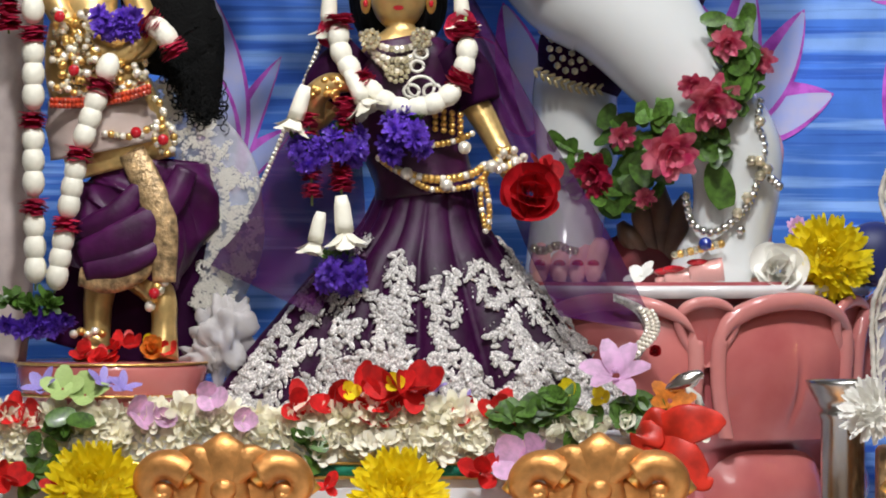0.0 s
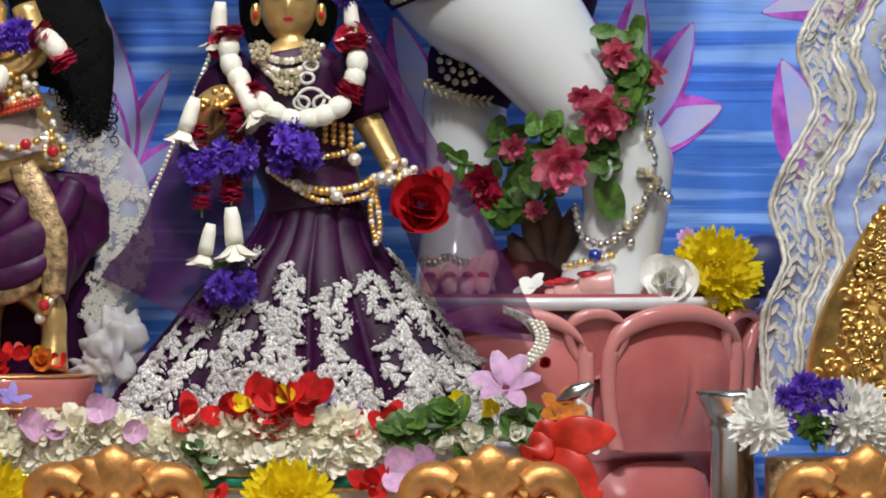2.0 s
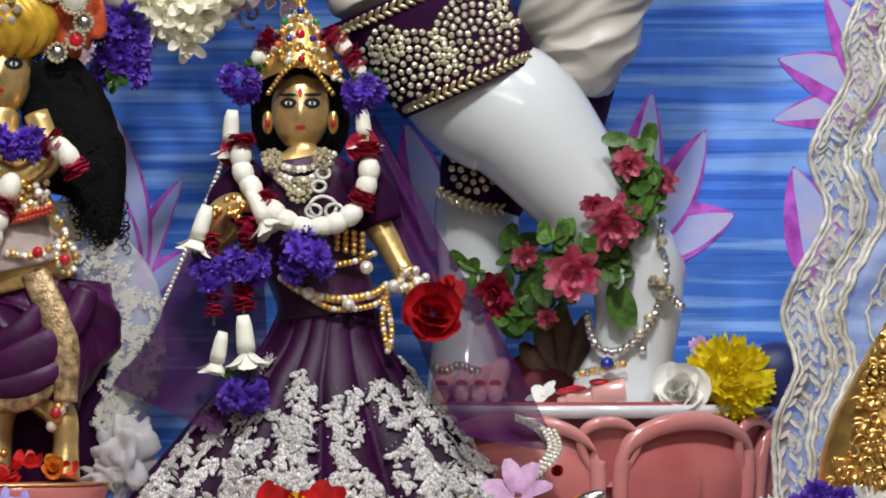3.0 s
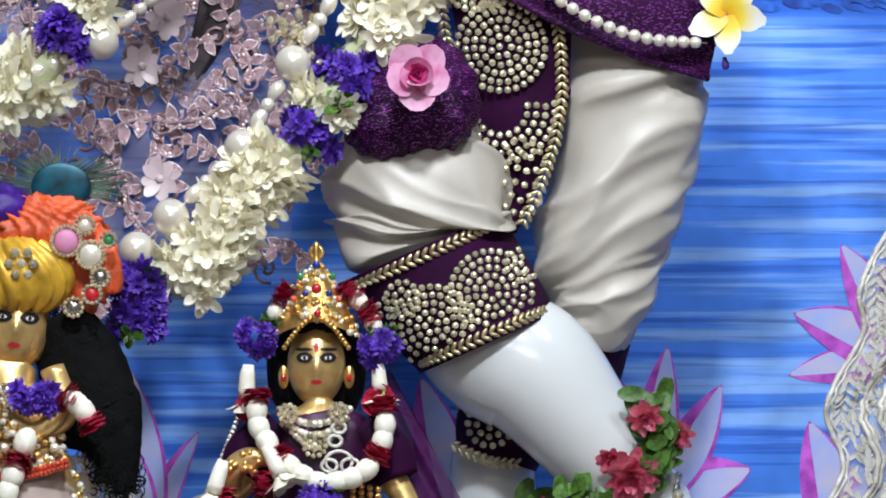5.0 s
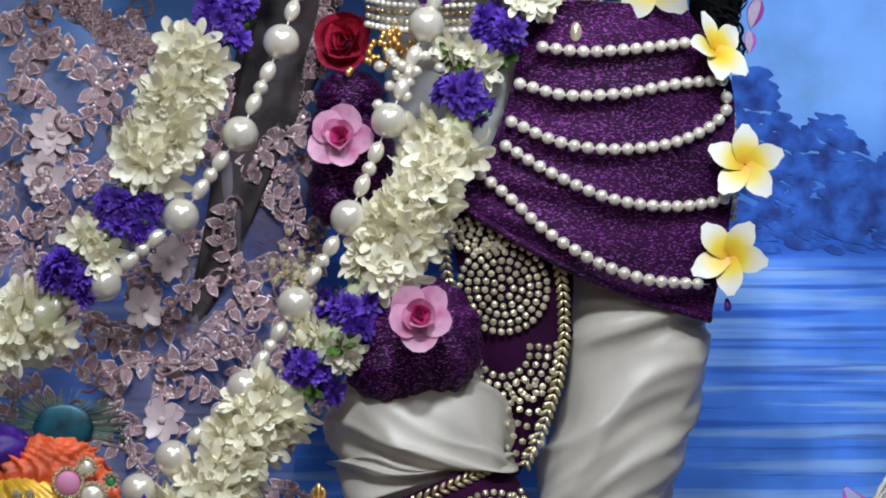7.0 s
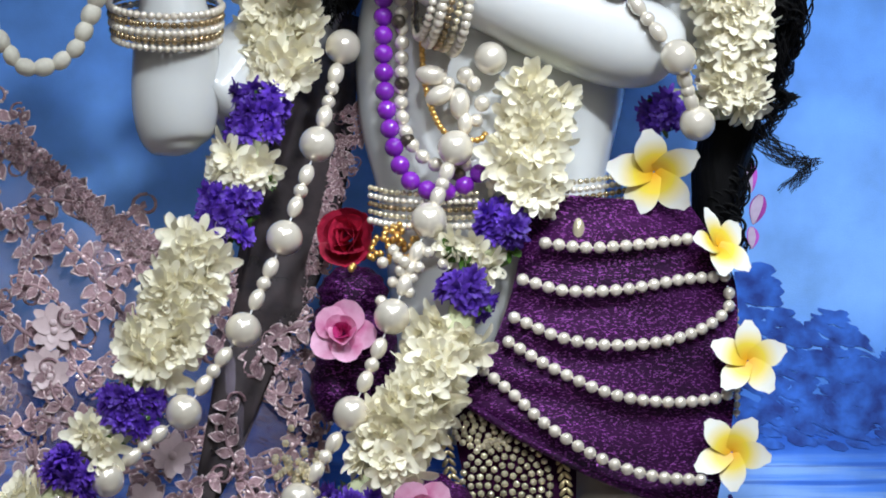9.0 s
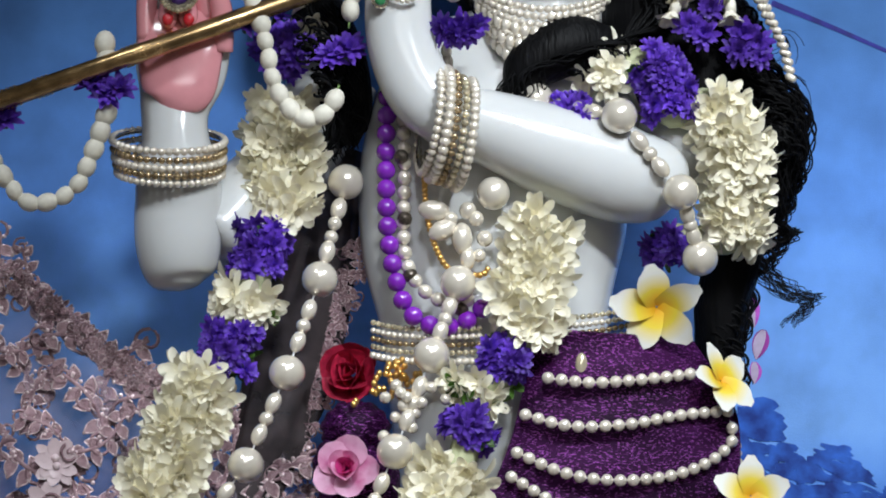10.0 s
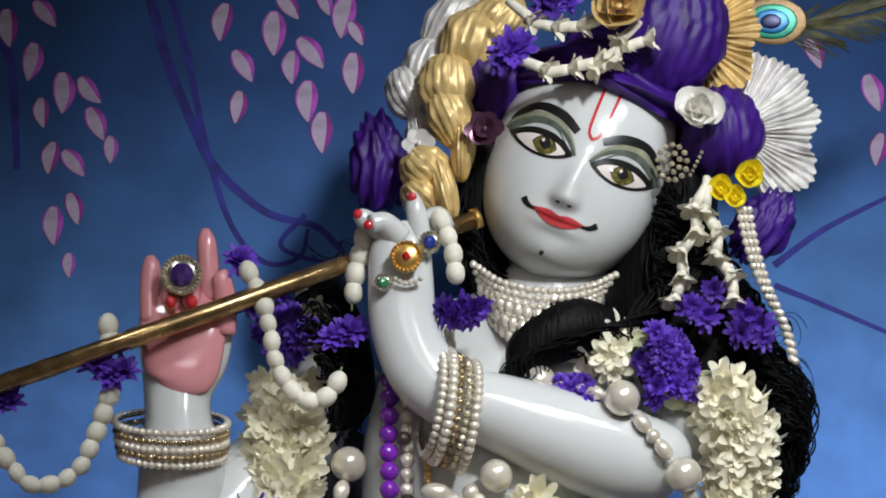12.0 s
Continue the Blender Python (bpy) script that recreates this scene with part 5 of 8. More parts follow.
# rings
def ring_jewel(p, r, stone, label, halo=STONE):
    ob = holder("finger_ring", P(*p), label, "ring", "finger rings")
    part("setting", ball(P(*p), (r * PX, r * 0.45 * PX, r * PX), n=24, m=10), SILVER if halo is STONE else GOLD, ob)
    part("gem", ball(P(p[0], p[1], p[2] - r * 0.35), ((0.62 if halo is STONE else 0.3) * r * PX, r * 0.4 * PX, (0.62 if halo is STONE else 0.3) * r * PX), n=10, m=6), stone, ob, smooth=False)
    for i in range(int(r * 0.75)):
        a = 6.2832 * i / int(r * 0.75)
        piece("small_stone", GEMBEAD if halo is STONE else GOLDBEAD, facing(P(p[0] + r * 0.9 * math.cos(a), p[1] + r * 0.9 * math.sin(a), p[2] - r * 0.3), FRONT, r * 0.15 * PX), ob)
    return ob


ring_jewel(KA(318, 105, -205), 36, VIOLETGEM, "large round ring with a faceted violet stone and small stones")
rg = ring_jewel(KA(716, 72, -262), 28, REDGEM, "gold flower ring with a red stone and pearl drops", GOLD)
for i in range(6):
    piece("pearl_drop", SMALLPEARL, facing(P(*KA(696 + 9 * i, 112 + 8 * math.sin(i * 0.63), -262)), FRONT, 5 * PX), rg)
ring_jewel(KA(757, 47, -245), 20, BLUEGEM, "oval ring with a deep blue stone")
ring_jewel(KA(675, 118, -255), 16, GREENGEM, "small ring with a green stone")
flute = thing("flute", ribbon([P(*r) for r in ((-80, 709, -245), (300, 577, -222), (845, 387, -120))], 17 * PX, ring=16), mat("dark_brass", (0.42, 0.28, 0.13), 0.26, 0.9, vary=0.35, scale=60, bump=0.2), "slender brass flute with gold wire bands", "flute")
for s in (0.1, 0.16, 0.33, 0.4):
    b = Build()
    for k in range(4):
        p = Vector((-80, 709, -245)).lerp(Vector((845, 387, -120)), s + k * 0.008)
        q = Vector((-80, 709, -245)).lerp(Vector((845, 387, -120)), s + k * 0.008 + 0.004)
        ribbon([P(*p), P(*q)], 19 * PX, b, 0, 14)
    part("wire_band", b, GOLD, flute, "gold wire band")
ribbon([P(*KB(838, 389, -122)), P(*KB(848, 385, -120))], 19 * PX, tip := Build(), 0, 16)
part("end_ring", tip, GOLD, flute)

# waist belt
belt = holder("waist_belt", P(*K9(900, 450, -150)), "belt of pearls and stones round the waist", "belt")
for k, y in enumerate((440, 454, 468, 482, 498)):
    for rows in ([K9(662, y, -95), K9(700, y + 8, -125), K9(770, y + 12, -148), K9(850, y + 10, -155)], [K9(985, y - 6, -150), K9(1060, y - 14, -140), K9(1150, y - 30, -110)]):
        for p, t in even(line(rows, 6), 12 * PX):
            piece("bead", SMALLPEARL if k in (1, 4) else AMBERBEAD if k == 2 else GEMBEAD, facing(p, t, (7.5 if k == 4 else 6) * PX), belt)
tass = Build()
for i in range(40):
    x, y = rd.uniform(0, 1), rd.uniform(0, 1)
    ball(P(*K9(735 - 70 * x * y - 45 * x + rd.uniform(-10, 10), 500 + 75 * y - 20 * x + 30 * x, -150 + rd.uniform(-8, 8))), (6 * PX, 6 * PX, 7 * PX), tass, 0, 6, 4)
part("gold_tassel", tass, GOLD, belt, "gold bead tassel")
drop = part("drop", ball(P(*K9(1030, 515, -165)), (11 * PX, 8 * PX, 22 * PX)), STONE, belt, "clear drop stone")
pc = holder("pearl_cluster", P(*K9(735, 590, -200)), "small cluster of white pearls at the hip", "pearls")
for i in range(14):
    piece("pearl", SMALLPEARL, facing(P(*K9(735 + rd.gauss(0, 22), 585 + rd.gauss(0, 24), -205 + rd.gauss(0, 6))), FRONT, 11 * PX), pc)
pin = holder("silver_brooch", P(*K6(525, 345, -225)), "silver stone brooch beside the garland", "brooch")
for i in range(34):
    piece("stone", GEMBEAD, facing(P(*K6(525 + rd.gauss(0, 22), 345 + rd.gauss(0, 22), -228 + rd.gauss(0, 5))), FRONT, 8 * PX), pin)


# ---- single blooms pinned to the clothes ----
def frangipani_material():
    m = mat("frangipani_yellow_heart", (0.82, 0.8, 0.68), 0.45, vary=0.05, sss=0.2)
    nt = m.node_tree
    b = nt.nodes["Principled BSDF"]
    co = nt.nodes.new("ShaderNodeTexCoord")
    ln = nt.nodes.new("ShaderNodeVectorMath")
    ln.operation = "LENGTH"
    nt.links.new(co.outputs["Object"], ln.inputs[0])
    r = nt.nodes.new("ShaderNodeValToRGB")
    r.color_ramp.elements[0].position, r.color_ramp.elements[0].color = 0.05, (0.8, 0.38, 0.005, 1)
    r.color_ramp.elements[1].position, r.color_ramp.elements[1].color = 0.78, (0.82, 0.81, 0.74, 1)
    e = r.color_ramp.elements.new(0.42)
    e.color = (0.84, 0.66, 0.06, 1)
    nt.links.new(ln.outputs["Value"], r.inputs[0])
    nt.links.new(r.outputs[0], b.inputs["Base Color"])
    return m


b = Build()
petal(b, 0, 0.98, 0.335, 0.3, -0.3, 0.12, 0.02, 0.0, 9, 0, 0.7, 0.18, 1.35)
FRANGIPETAL = b.data("frangipani_petal", [frangipani_material()])


def frangipani(p, size, label, way, roll):
    ob = holder("frangipani", P(*p), label, "flower", "pinned flowers")
    for i in range(5):
        piece("petal", FRANGIPETAL, facing(P(*p), Vector(way), size * PX, roll + 1.2566 * i + rd.uniform(-0.08, 0.08)), ob)


def pinned(name, p, me, size, label, way=(0, -1, 0.1), roll=0.0, category="flower"):
    ob = piece(name, me, facing(P(*p), Vector(way), size * PX, roll), None)
    return tagged(ob, label, category, "pinned flowers")


def rose(name, p, layers, mats, size, label, way=(0, -1, 0.1), roll=0.0):
    """A rose whose petals are parts of their own, ring by ring."""
    ob = holder(name, P(*p), label, "flower", "pinned flowers")
    at, r2 = facing(P(*p), Vector(way), size * PX, roll), random.Random(name)
    for li, (n, ln, w, rise, curl, base, z0, slot) in enumerate(layers):
        b = Build()
        petal(b, 0, ln, w, rise, curl, 0.14, base, z0, 6)
        me = b.data("rose_petal", [mats[slot]])
        for i in range(n):
            turn = Matrix.Rotation(6.2832 * (i + 0.5 * (li % 2)) / n + r2.uniform(-0.2, 0.2), 4, "Z")
            piece("petal", me, at @ turn @ Matrix.Rotation(r2.uniform(-0.15, 0.15), 4, "Y") @ Matrix.Diagonal((r2.uniform(0.88, 1.08), r2.uniform(0.88, 1.08), 1, 1)), ob)
    return ob


frangipani(K7(1318, 338, -110), 72, "fresh white frangipani with a yellow heart pinned to the drape", (0.1, -1, 0.1), 0.3)
frangipani(K7(1290, 500, -110), 72, "fresh white frangipani with a yellow heart pinned to the hem", (-0.1, -1, 0), 1.0)
frangipani(K7(1265, 135, -110), 72, "yellow-hearted frangipani turned aside on the drape", (0.9, -1, 0.5), 0.6)
frangipani(K9(1163, 412, -150), 88, "large white frangipani at the waist", (0.05, -1, -0.55), 0.45)
rose("pink_rose", K7(603, 290, -170), OPENLAYERS, [PINKPETAL, PINKHEART], 57, "pink cloth rose on the purple gathers", (-0.15, -1, 0.1))
rose("pink_rose", K7(742, 607, -318), OPENLAYERS, [PINKPETAL, PINKHEART], 58, "pink cloth rose on the purple puff", (0.1, -1, 0.05), 1.0)
rose("dark_rose", K9(628, 530, -30), ROSELAYERS, [CRIMSON], 66, "dark red cloth rose behind the belt", (-0.4, -1, 0))
b = Build()
loft([(*K7(1286, 575, -100), 3, 3), (*K7(1288, 590, -100), 7, 7), (*K7(1284, 596, -100), 3, 3)], 4, 8, True, b)
thing("violet_bud", b, ASTER, "tiny violet bud hanging under the hem", "flower")

# ---- hair ----
hair = Build()


def lock(rows, spread, count, thick):
    for i in range(count):
        a, k = rd.uniform(0, 6.28), spread * math.sqrt(rd.random())
        ph = rd.uniform(0, 6)
        sm = smoothed([list(r) for r in rows], 10)
        pts = [P(r[0] + k * math.cos(a + 2.5 * j / len(sm)) + 8 * math.sin(j * 0.55 + ph), r[1] + 4 * math.cos(j * 0.55 + ph) + 0.5 * k * math.sin(a), r[2] + k * 0.8 * math.sin(a + 2.5 * j / len(sm))) for j, r in enumerate(sm)]
        ribbon(pts, [thick * PX * (1.1 - 0.7 * j / len(pts)) for j in range(len(pts))], hair, 0, 5)


loft([(*KB(1215, 240, 0), 50, 90), (*KB(1200, 400, 0), 80, 90), (*KB(1190, 520, -10), 130, 90), (*KB(1250, 640, 0), 140, 80), (*KB(1320, 760, 10), 70, 70), (*KA(1310, 540, 30), 50, 60), (*K9(1280, 400, 60), 50, 60), (*K9(1270, 490, 70), 40, 50), (*K9(1260, 560, 70), 20, 30)], 8, 24, True, hair, 0, lambda s, a: 0.1 * noise.noise(Vector((math.cos(a) * 2, math.sin(a) * 2, s * 14))))
loft([(*KB(870, 260, -10), 40, 80), (*KB(845, 380, 0), 50, 70), (*KB(850, 470, 10), 50, 60), (*KB(900, 540, 20), 50, 40)], 8, 18, True, hair)
loft([(*KB(1080, 585, -120), 40, 30), (*KB(1010, 580, -140), 55, 40), (*KB(940, 620, -140), 45, 40), (*KB(920, 665, -130), 22, 25)], 8, 18, True, hair)
loft([(*KA(560, 130, 0), 50, 50), (*KA(600, 220, 0), 50, 50), (*KA(610, 310, -20), 52, 48), (*KA(608, 370, -25), 30, 30)], 8, 18, True, hair)
lock([KB(1190, 330, -60), KB(1190, 450, -80), KB(1150, 560, -100), KB(1060, 590, -150), KB(960, 610, -160), KB(920, 670, -150)], 44, 80, 3)
lock([KB(1230, 420, -40), KB(1270, 560, -60), KB(1330, 640, -40), KB(1390, 720, -20), KB(1385, 830, 0), KB(1345, 900, 20)], 48, 110, 3)
lock([KA(1330, 300, 20), KA(1395, 350, 20), KA(1370, 430, 20), KA(1380, 500, 20), KA(1330, 560, 20)], 26, 60, 2)
lock([KB(860, 260, -60), KB(830, 360, -50), KB(840, 440, -50), KB(880, 510, -50)], 34, 50, 3)
lock([KA(570, 140, -30), KA(600, 230, -40), KA(615, 320, -50), KA(600, 390, -40)], 36, 60, 3)
lock([KA(1340, 520, 40), KA(1400, 530, 40), KA(1372, 565, 40), KA(1360, 600, 40), KA(1400, 635, 40), KA(1440, 650, 40), KA(1405, 690, 40)], 18, 34, 1.2)
lock([K9(1290, 330, 60), K9(1310, 420, 60), K9(1290, 500, 60), K9(1300, 560, 60)], 30, 60, 2.5)
for i in range(60):
    x, y = rd.choice(((1385, 560), (1395, 640), (1390, 780), (1350, 880), (1400, 720), (600, 430)))
    a = rd.uniform(-1.2, 1.2)
    pts = [KB(x + j * 9 * math.cos(a + j * 0.25), y + j * 9 * math.sin(a + j * 0.3), 20) for j in range(rd.randint(4, 9))]
    ribbon([P(*p) for p in pts], 0.7 * PX, hair, 0, 4)
for i in range(300):
    (x0, y0), (x1, y1), w = rd.choice((((1250, 430), (1310, 560), 40), ((1310, 560), (1390, 720), 36), ((1390, 720), (1375, 860), 26), ((1375, 860), (1320, 980), 26), ((1190, 330), (1180, 500), 26), ((960, 590), (1090, 590), 26), ((1290, 1000), (1300, 1180), 30), ((560, 520), (610, 700), 34), ((1380, 640), (1400, 800), 18)))
    s0 = rd.random()
    x, y = x0 + (x1 - x0) * s0 + rd.gauss(0, w * 0.5), y0 + (y1 - y0) * s0 + rd.gauss(0, 10)
    r, ph, n = rd.uniform(9, 17), rd.uniform(0, 6), rd.randint(8, 16)
    dd0 = (-150 if x < 1120 and y < 640 else -110 if x < 1260 and y < 560 else -60 if y < 760 else 30)
    ribbon([P(*KB(x + r * math.cos(ph + j * 0.62), y + 0.7 * r * math.sin(ph + j * 0.62) + j * 2.4, dd0 - 10 + 8 * math.sin(ph + j * 0.62))) for j in range(n)], rd.uniform(1.6, 3.2) * PX, hair, 0, 4)
thing("wig", hair, HAIR, "long curly black wig over the shoulders", "wig")

# ---- turban ----
def head_at(a, b, d):
    return P(HC[0] + a * math.cos(HT) + b * math.sin(HT), HC[1] + a * math.sin(HT) - b * math.cos(HT), d)


turban = holder("turban", head_at(0, 200, -40), "violet silk turban trimmed with gold and silver pleats", "turban")


def wrap_at(s, t):
    a = (t - 0.5) * math.pi * 1.15
    k = s
    low = 150 - 110 * max(0, (0.45 - t) / 0.45) ** 1.3 - 25 * max(0, (t - 0.55) / 0.45)
    prof = (1 - min(1, k) ** 2.6) ** 0.5
    rib = 16 * (1 - 2 * abs(math.sin(k * 9 + 3.5 * t + 1.4 * math.sin(t * 6)))) + 14 * (0.5 - abs(noise.noise(Vector((t * 5, k * 9 + 4 * t, 0)))))
    rib += 5 * math.sin(k * 34 + 11 * t + 5 * noise.noise(Vector((t * 3, k * 4, 7))))
    r = (171 * prof + rib * 0.8) * (1 + 0.06 * math.sin(a))
    return head_at(r * math.sin(a), low + 150 * k, HEADD - (142 * prof + rib * 0.8) * math.cos(a) - 6)


part("wrap", grid(wrap_at, 120, 120), PURPLESILK, turban)


def crumple(seed, amp=0.08, f=2.4):
    def dent(w):
        q = w + Vector((0.3 * noise.noise(w * 2 + Vector((seed, 3, 0))), 0, 0.3 * noise.noise(w * 2 + Vector((0, seed, 5)))))
        ridge = 1 - 2.4 * abs(noise.noise(q * f + Vector((seed, 0, 0))))
        return amp * ridge + amp * 0.7 * (1 - 2.4 * abs(noise.noise(Vector((q.x * f * 2.2, q.y * f, q.z * f * 0.6)) + Vector((0, seed, 0)))))
    return dent


def gathers(seed, k=7.0, amp=0.07, lean=0.5):
    """Cloth gathered into soft long pleats, with a few uneven dents."""
    def dent(w):
        n = noise.noise(w * 1.3 + Vector((seed, 0, 0)))
        f = (w.x + lean * w.z * w.z + 0.3 * w.z) * k + 2.6 * n
        f2 = (w.x - 0.4 * w.z) * k * 2.1 + 3 * noise.noise(w * 2 + Vector((0, seed, 0)))
        return amp * (1 - 1.7 * abs(math.sin(f))) + amp * 0.4 * math.sin(f2) + amp * 1.2 * n
    return dent


part("puff", ball(P(*KB(872, 140, -50)), (60 * PX, 60 * PX, 80 * PX), n=80, m=44, dent=gathers(13, 9, 0.05)), PURPLESILK, turban, "violet silk fold")
part("puff", ball(P(*KB(1275, 235, -80)), (78 * PX, 70 * PX, 85 * PX), n=90, m=48, dent=gathers(3, 10, 0.045, 0.3)), PURPLESILK, turban, "puffed violet silk side knot")
part("puff", ball(P(*KB(1350, 400, -20)), (50 * PX, 40 * PX, 75 * PX), n=80, m=40, dent=gathers(5, 9, 0.09), turn=Matrix.Rotation(0.6, 3, "Y")), PURPLESILK, turban, "puffed violet silk tail")
part("puff", ball(P(*KB(670, 290, 0)), (52 * PX, 40 * PX, 92 * PX), n=80, m=48, dent=gathers(6, 7, 0.1)), PURPLESILK, turban, "ruffled violet silk")
part("puff", ball(P(*KB(1180, 60, -120)), (110 * PX, 80 * PX, 130 * PX), n=110, m=60, dent=gathers(9, 13, 0.03, 0.3), turn=Matrix.Rotation(0.4, 3, "Y")), PURPLESILK, turban, "violet silk crown fold")


def knot(name, spots, m, label):
    for i, (x, y, w, h, turn, d) in enumerate(spots):
        part(name, ball(P(*KB(x, y, d)), (w * PX, 46 * PX, h * PX), n=110, m=34, turn=Matrix.Rotation(turn, 3, "Y"), dent=lambda q: 0.025 * math.sin(17 * math.atan2(q.x, -q.y) + 5 * q.z + i) + 0.012 * math.sin(37 * math.atan2(q.x, -q.y) + 9 * q.z) + 0.12 * noise.noise(q * 2.2 + Vector((i, 0, 0)))), m, turban, label)


knot("silver_roll", ((800, 40, 46, 66, 0.7, -10), (755, 120, 44, 60, 0.5, -15), (722, 165, 42, 50, -0.2, -15), (740, 235, 24, 40, 0.0, -15)), SILVERCLOTH, "bunched silver tissue")
knot("gold_roll", ((880, 40, 50, 60, 0.9, -60), (835, 75, 56, 62, 0.5, -75), (790, 150, 52, 58, 0.2, -85), (795, 205, 44, 56, -0.2, -88), (820, 260, 22, 66, 0.1, -88), (752, 300, 46, 42, -0.5, -82), (785, 335, 24, 64, -0.2, -90), (745, 350, 34, 40, -0.6, -84)), GOLDCLOTH, "bunched gold tissue")

def fan(name, apex, r0, r1, a0, a1, depth, m, n, label):
    def fn(s, t):
        a = radians(a0 + (a1 - a0) * t) + 0.05 * noise.noise(Vector((t * 17, s * 2, r1)))
        r = r0 + (r1 - r0) * s
        w = (abs(((t * n) % 1) - 0.5) - 0.25) * (30 + 22 * noise.noise(Vector((t * 9, s * 3, 1)))) * (0.3 + 0.7 * s) + 14 * noise.noise(Vector((t * 4, s * 2, 8)))
        r *= 1 + 0.02 * math.sin(t * n * 6.28) + 0.2 * s * noise.noise(Vector((t * 6, r1, 0)))
        return P(apex[0] + r * math.cos(a), apex[1] + r * math.sin(a), depth + w)
    part(name, grid(fn, 8, n * 8), m, turban, label)


fan("silver_fan", KB(1300, 235), 20, 150, -80, 68, -30, SILVERCLOTH, 27, "pleated silver tissue fan")
fan("gold_fan", KB(1215, 60), 10, 130, -75, 75, -60, GOLDCLOTH, 22, "pleated gold tissue fan")
part("band_flower", ball(P(*KB(1235, 197, -185)), (10 * PX, 8 * PX, 10 * PX)), SILVER, turban)
rose("white_rose", KB(1235, 197, -175), ROSELAYERS, [WHITEPETAL], 52, "white cloth rose on the turban", (0.1, -1, 0.1))
pinned("gold_rosette", KB(1095, 18, -235), bloom("gold_rosette", [(5, 0.9, 0.62, 0.25, 0.9, 0.1, 0.0, 0), (5, 0.7, 0.55, 0.7, 0.7, 0.1, 0.08, 0), (4, 0.5, 0.4, 1.2, 0.3, 0.1, 0.14, 0)], [GOLDCLOTH], (0.12, 0.3, 0), 3), 58, "gold tissue rosette on the turban", (0, -1, 0.2))
for x, y, s in ((1275, 335, 30), (1325, 312, 32), (1300, 350, 26), (1335, 300, 20)):
    pinned("yellow_rose", KB(x, y, -140), bloom("small_yellow_rose", [(5, 0.9, 0.6, 0.3, 0.9, 0.1, 0.0, 0), (4, 0.6, 0.5, 0.9, 0.5, 0.1, 0.1, 0)], [YELLOW], (0.15, 0.25, 0), 4), s, "small yellow cloth rose at the temple", (0.1, -1, 0))
pinned("plum_flower", KB(858, 230, -150), bloom("plum_flower", [(6, 0.9, 0.5, 0.2, 0.2, 0.1, 0.0, 0), (5, 0.6, 0.4, 0.7, 0.2, 0.1, 0.1, 0)], [mat("plum_sheen", (0.12, 0.05, 0.09), 0.25, 0.5, vary=0.4)], (0.2, 0.2, 0), 6), 36, "dark plum metal flower at the temple", (-0.2, -1, 0))
pinned("silver_flower", KB(742, 255, -95), bloom("pale_flower", [(6, 0.9, 0.5, 0.2, 0.2, 0.1, 0.0, 0)], [SILVERCLOTH], (0.2, 0.2, 0), 6), 30, "pale silver flower among the gold folds", (-0.2, -1, 0))
for p, s in (((905, 90), 50), ((890, 110), 34), ((925, 80), 34), ((970, 8), 46), ((1005, 5), 30)):
    pinned("aster", KB(*p, -215), ASTERS[0], s, "fresh purple aster tucked in the turban", (-0.1, -1, 0.1), s)
br = holder("stone_brooch", P(*KB(1190, 288, -165)), "oval brooch of clear stones at the temple", "brooch")
stones([P(*KB(x, y, -168)) for x, y in rings_of(1190, 288, 26, 12, 1.2)], 6, br, "stone")
stones([P(*KB(1222 + i * 4, 310 - i * 8, -168)) for i in range(6)], 4, br, "stone")


def trumpet_data():
    b = Build()
    ribbon([(0, 0, -0.95), (0.03, 0, -0.6), (0.05, 0, 0.0), (0.03, 0, 0.35)], [0.15, 0.21, 0.24, 0.24], b, 0, 10)
    for i in range(6):
        petal(b, 1.047 * i, 0.68 + 0.1 * (i % 2), 0.26, 1.05 + 0.2 * (i % 2), -0.75, 0.3, 0.14, 0.3, 6, 0, 0.6, 0.0, 1.5)
    return b.data("tuberose_trumpet", [BUD])


TRUMPET = trumpet_data()


def trumpets(rows, label, size=40, step=42, spread=0.3):
    pts = line(rows, 8)
    ob = holder("trumpet_string", pts[0], label, "garland", "tuberose strings")
    part("thread", ribbon(pts, 2 * PX), PALEGREEN, ob)
    for i, (p, t) in enumerate(even(pts, step * PX)):
        sd = t.cross(Vector((0, 1, 0)))
        piece("tuberose", TRUMPET, facing(p, t + sd * (spread if i % 2 else -spread) + FRONT * 0.25, size * PX), ob)
    return ob


trumpets([KB(1130, 75, -225), KB(1060, 105, -228), KB(1000, 125, -226), KB(945, 115, -222)][::-1], "string of white tuberoses across the turban", 42, 48, 0.2)
trumpets([KB(925, 22, -215), KB(980, 50, -222), KB(1040, 40, -228), KB(1075, 35, -230)], "string of white tuberoses across the turban", 42, 46, 0.2)
trumpets([KB(1110, 60, -232), KB(1090, 95, -232), KB(1065, 125, -230)], "short string of white tuberoses on the turban", 36, 36, 0.3)
tr = trumpets([KB(1238, 350, -150), KB(1225, 410, -150), KB(1205, 470, -150), KB(1200, 530, -148)], "hanging string of white tuberoses ending in purple asters", 44, 42)
tr2 = trumpets([KB(1248, 350, -150), KB(1262, 410, -150), KB(1280, 470, -150), KB(1300, 520, -148)], "hanging string of white tuberoses ending in purple asters", 44, 42)
for p, s in (((1225, 545), 36), ((1262, 515), 32), ((1250, 560), 36)):
    aster_at(KB(*p, -152), s, tr, (0, -1, -0.2))
for p, s in (((1320, 560), 40), ((1345, 575), 36), ((1310, 590), 36), ((1350, 600), 30)):
    aster_at(KB(*p, -140), s, tr2, (0, -1, -0.2))
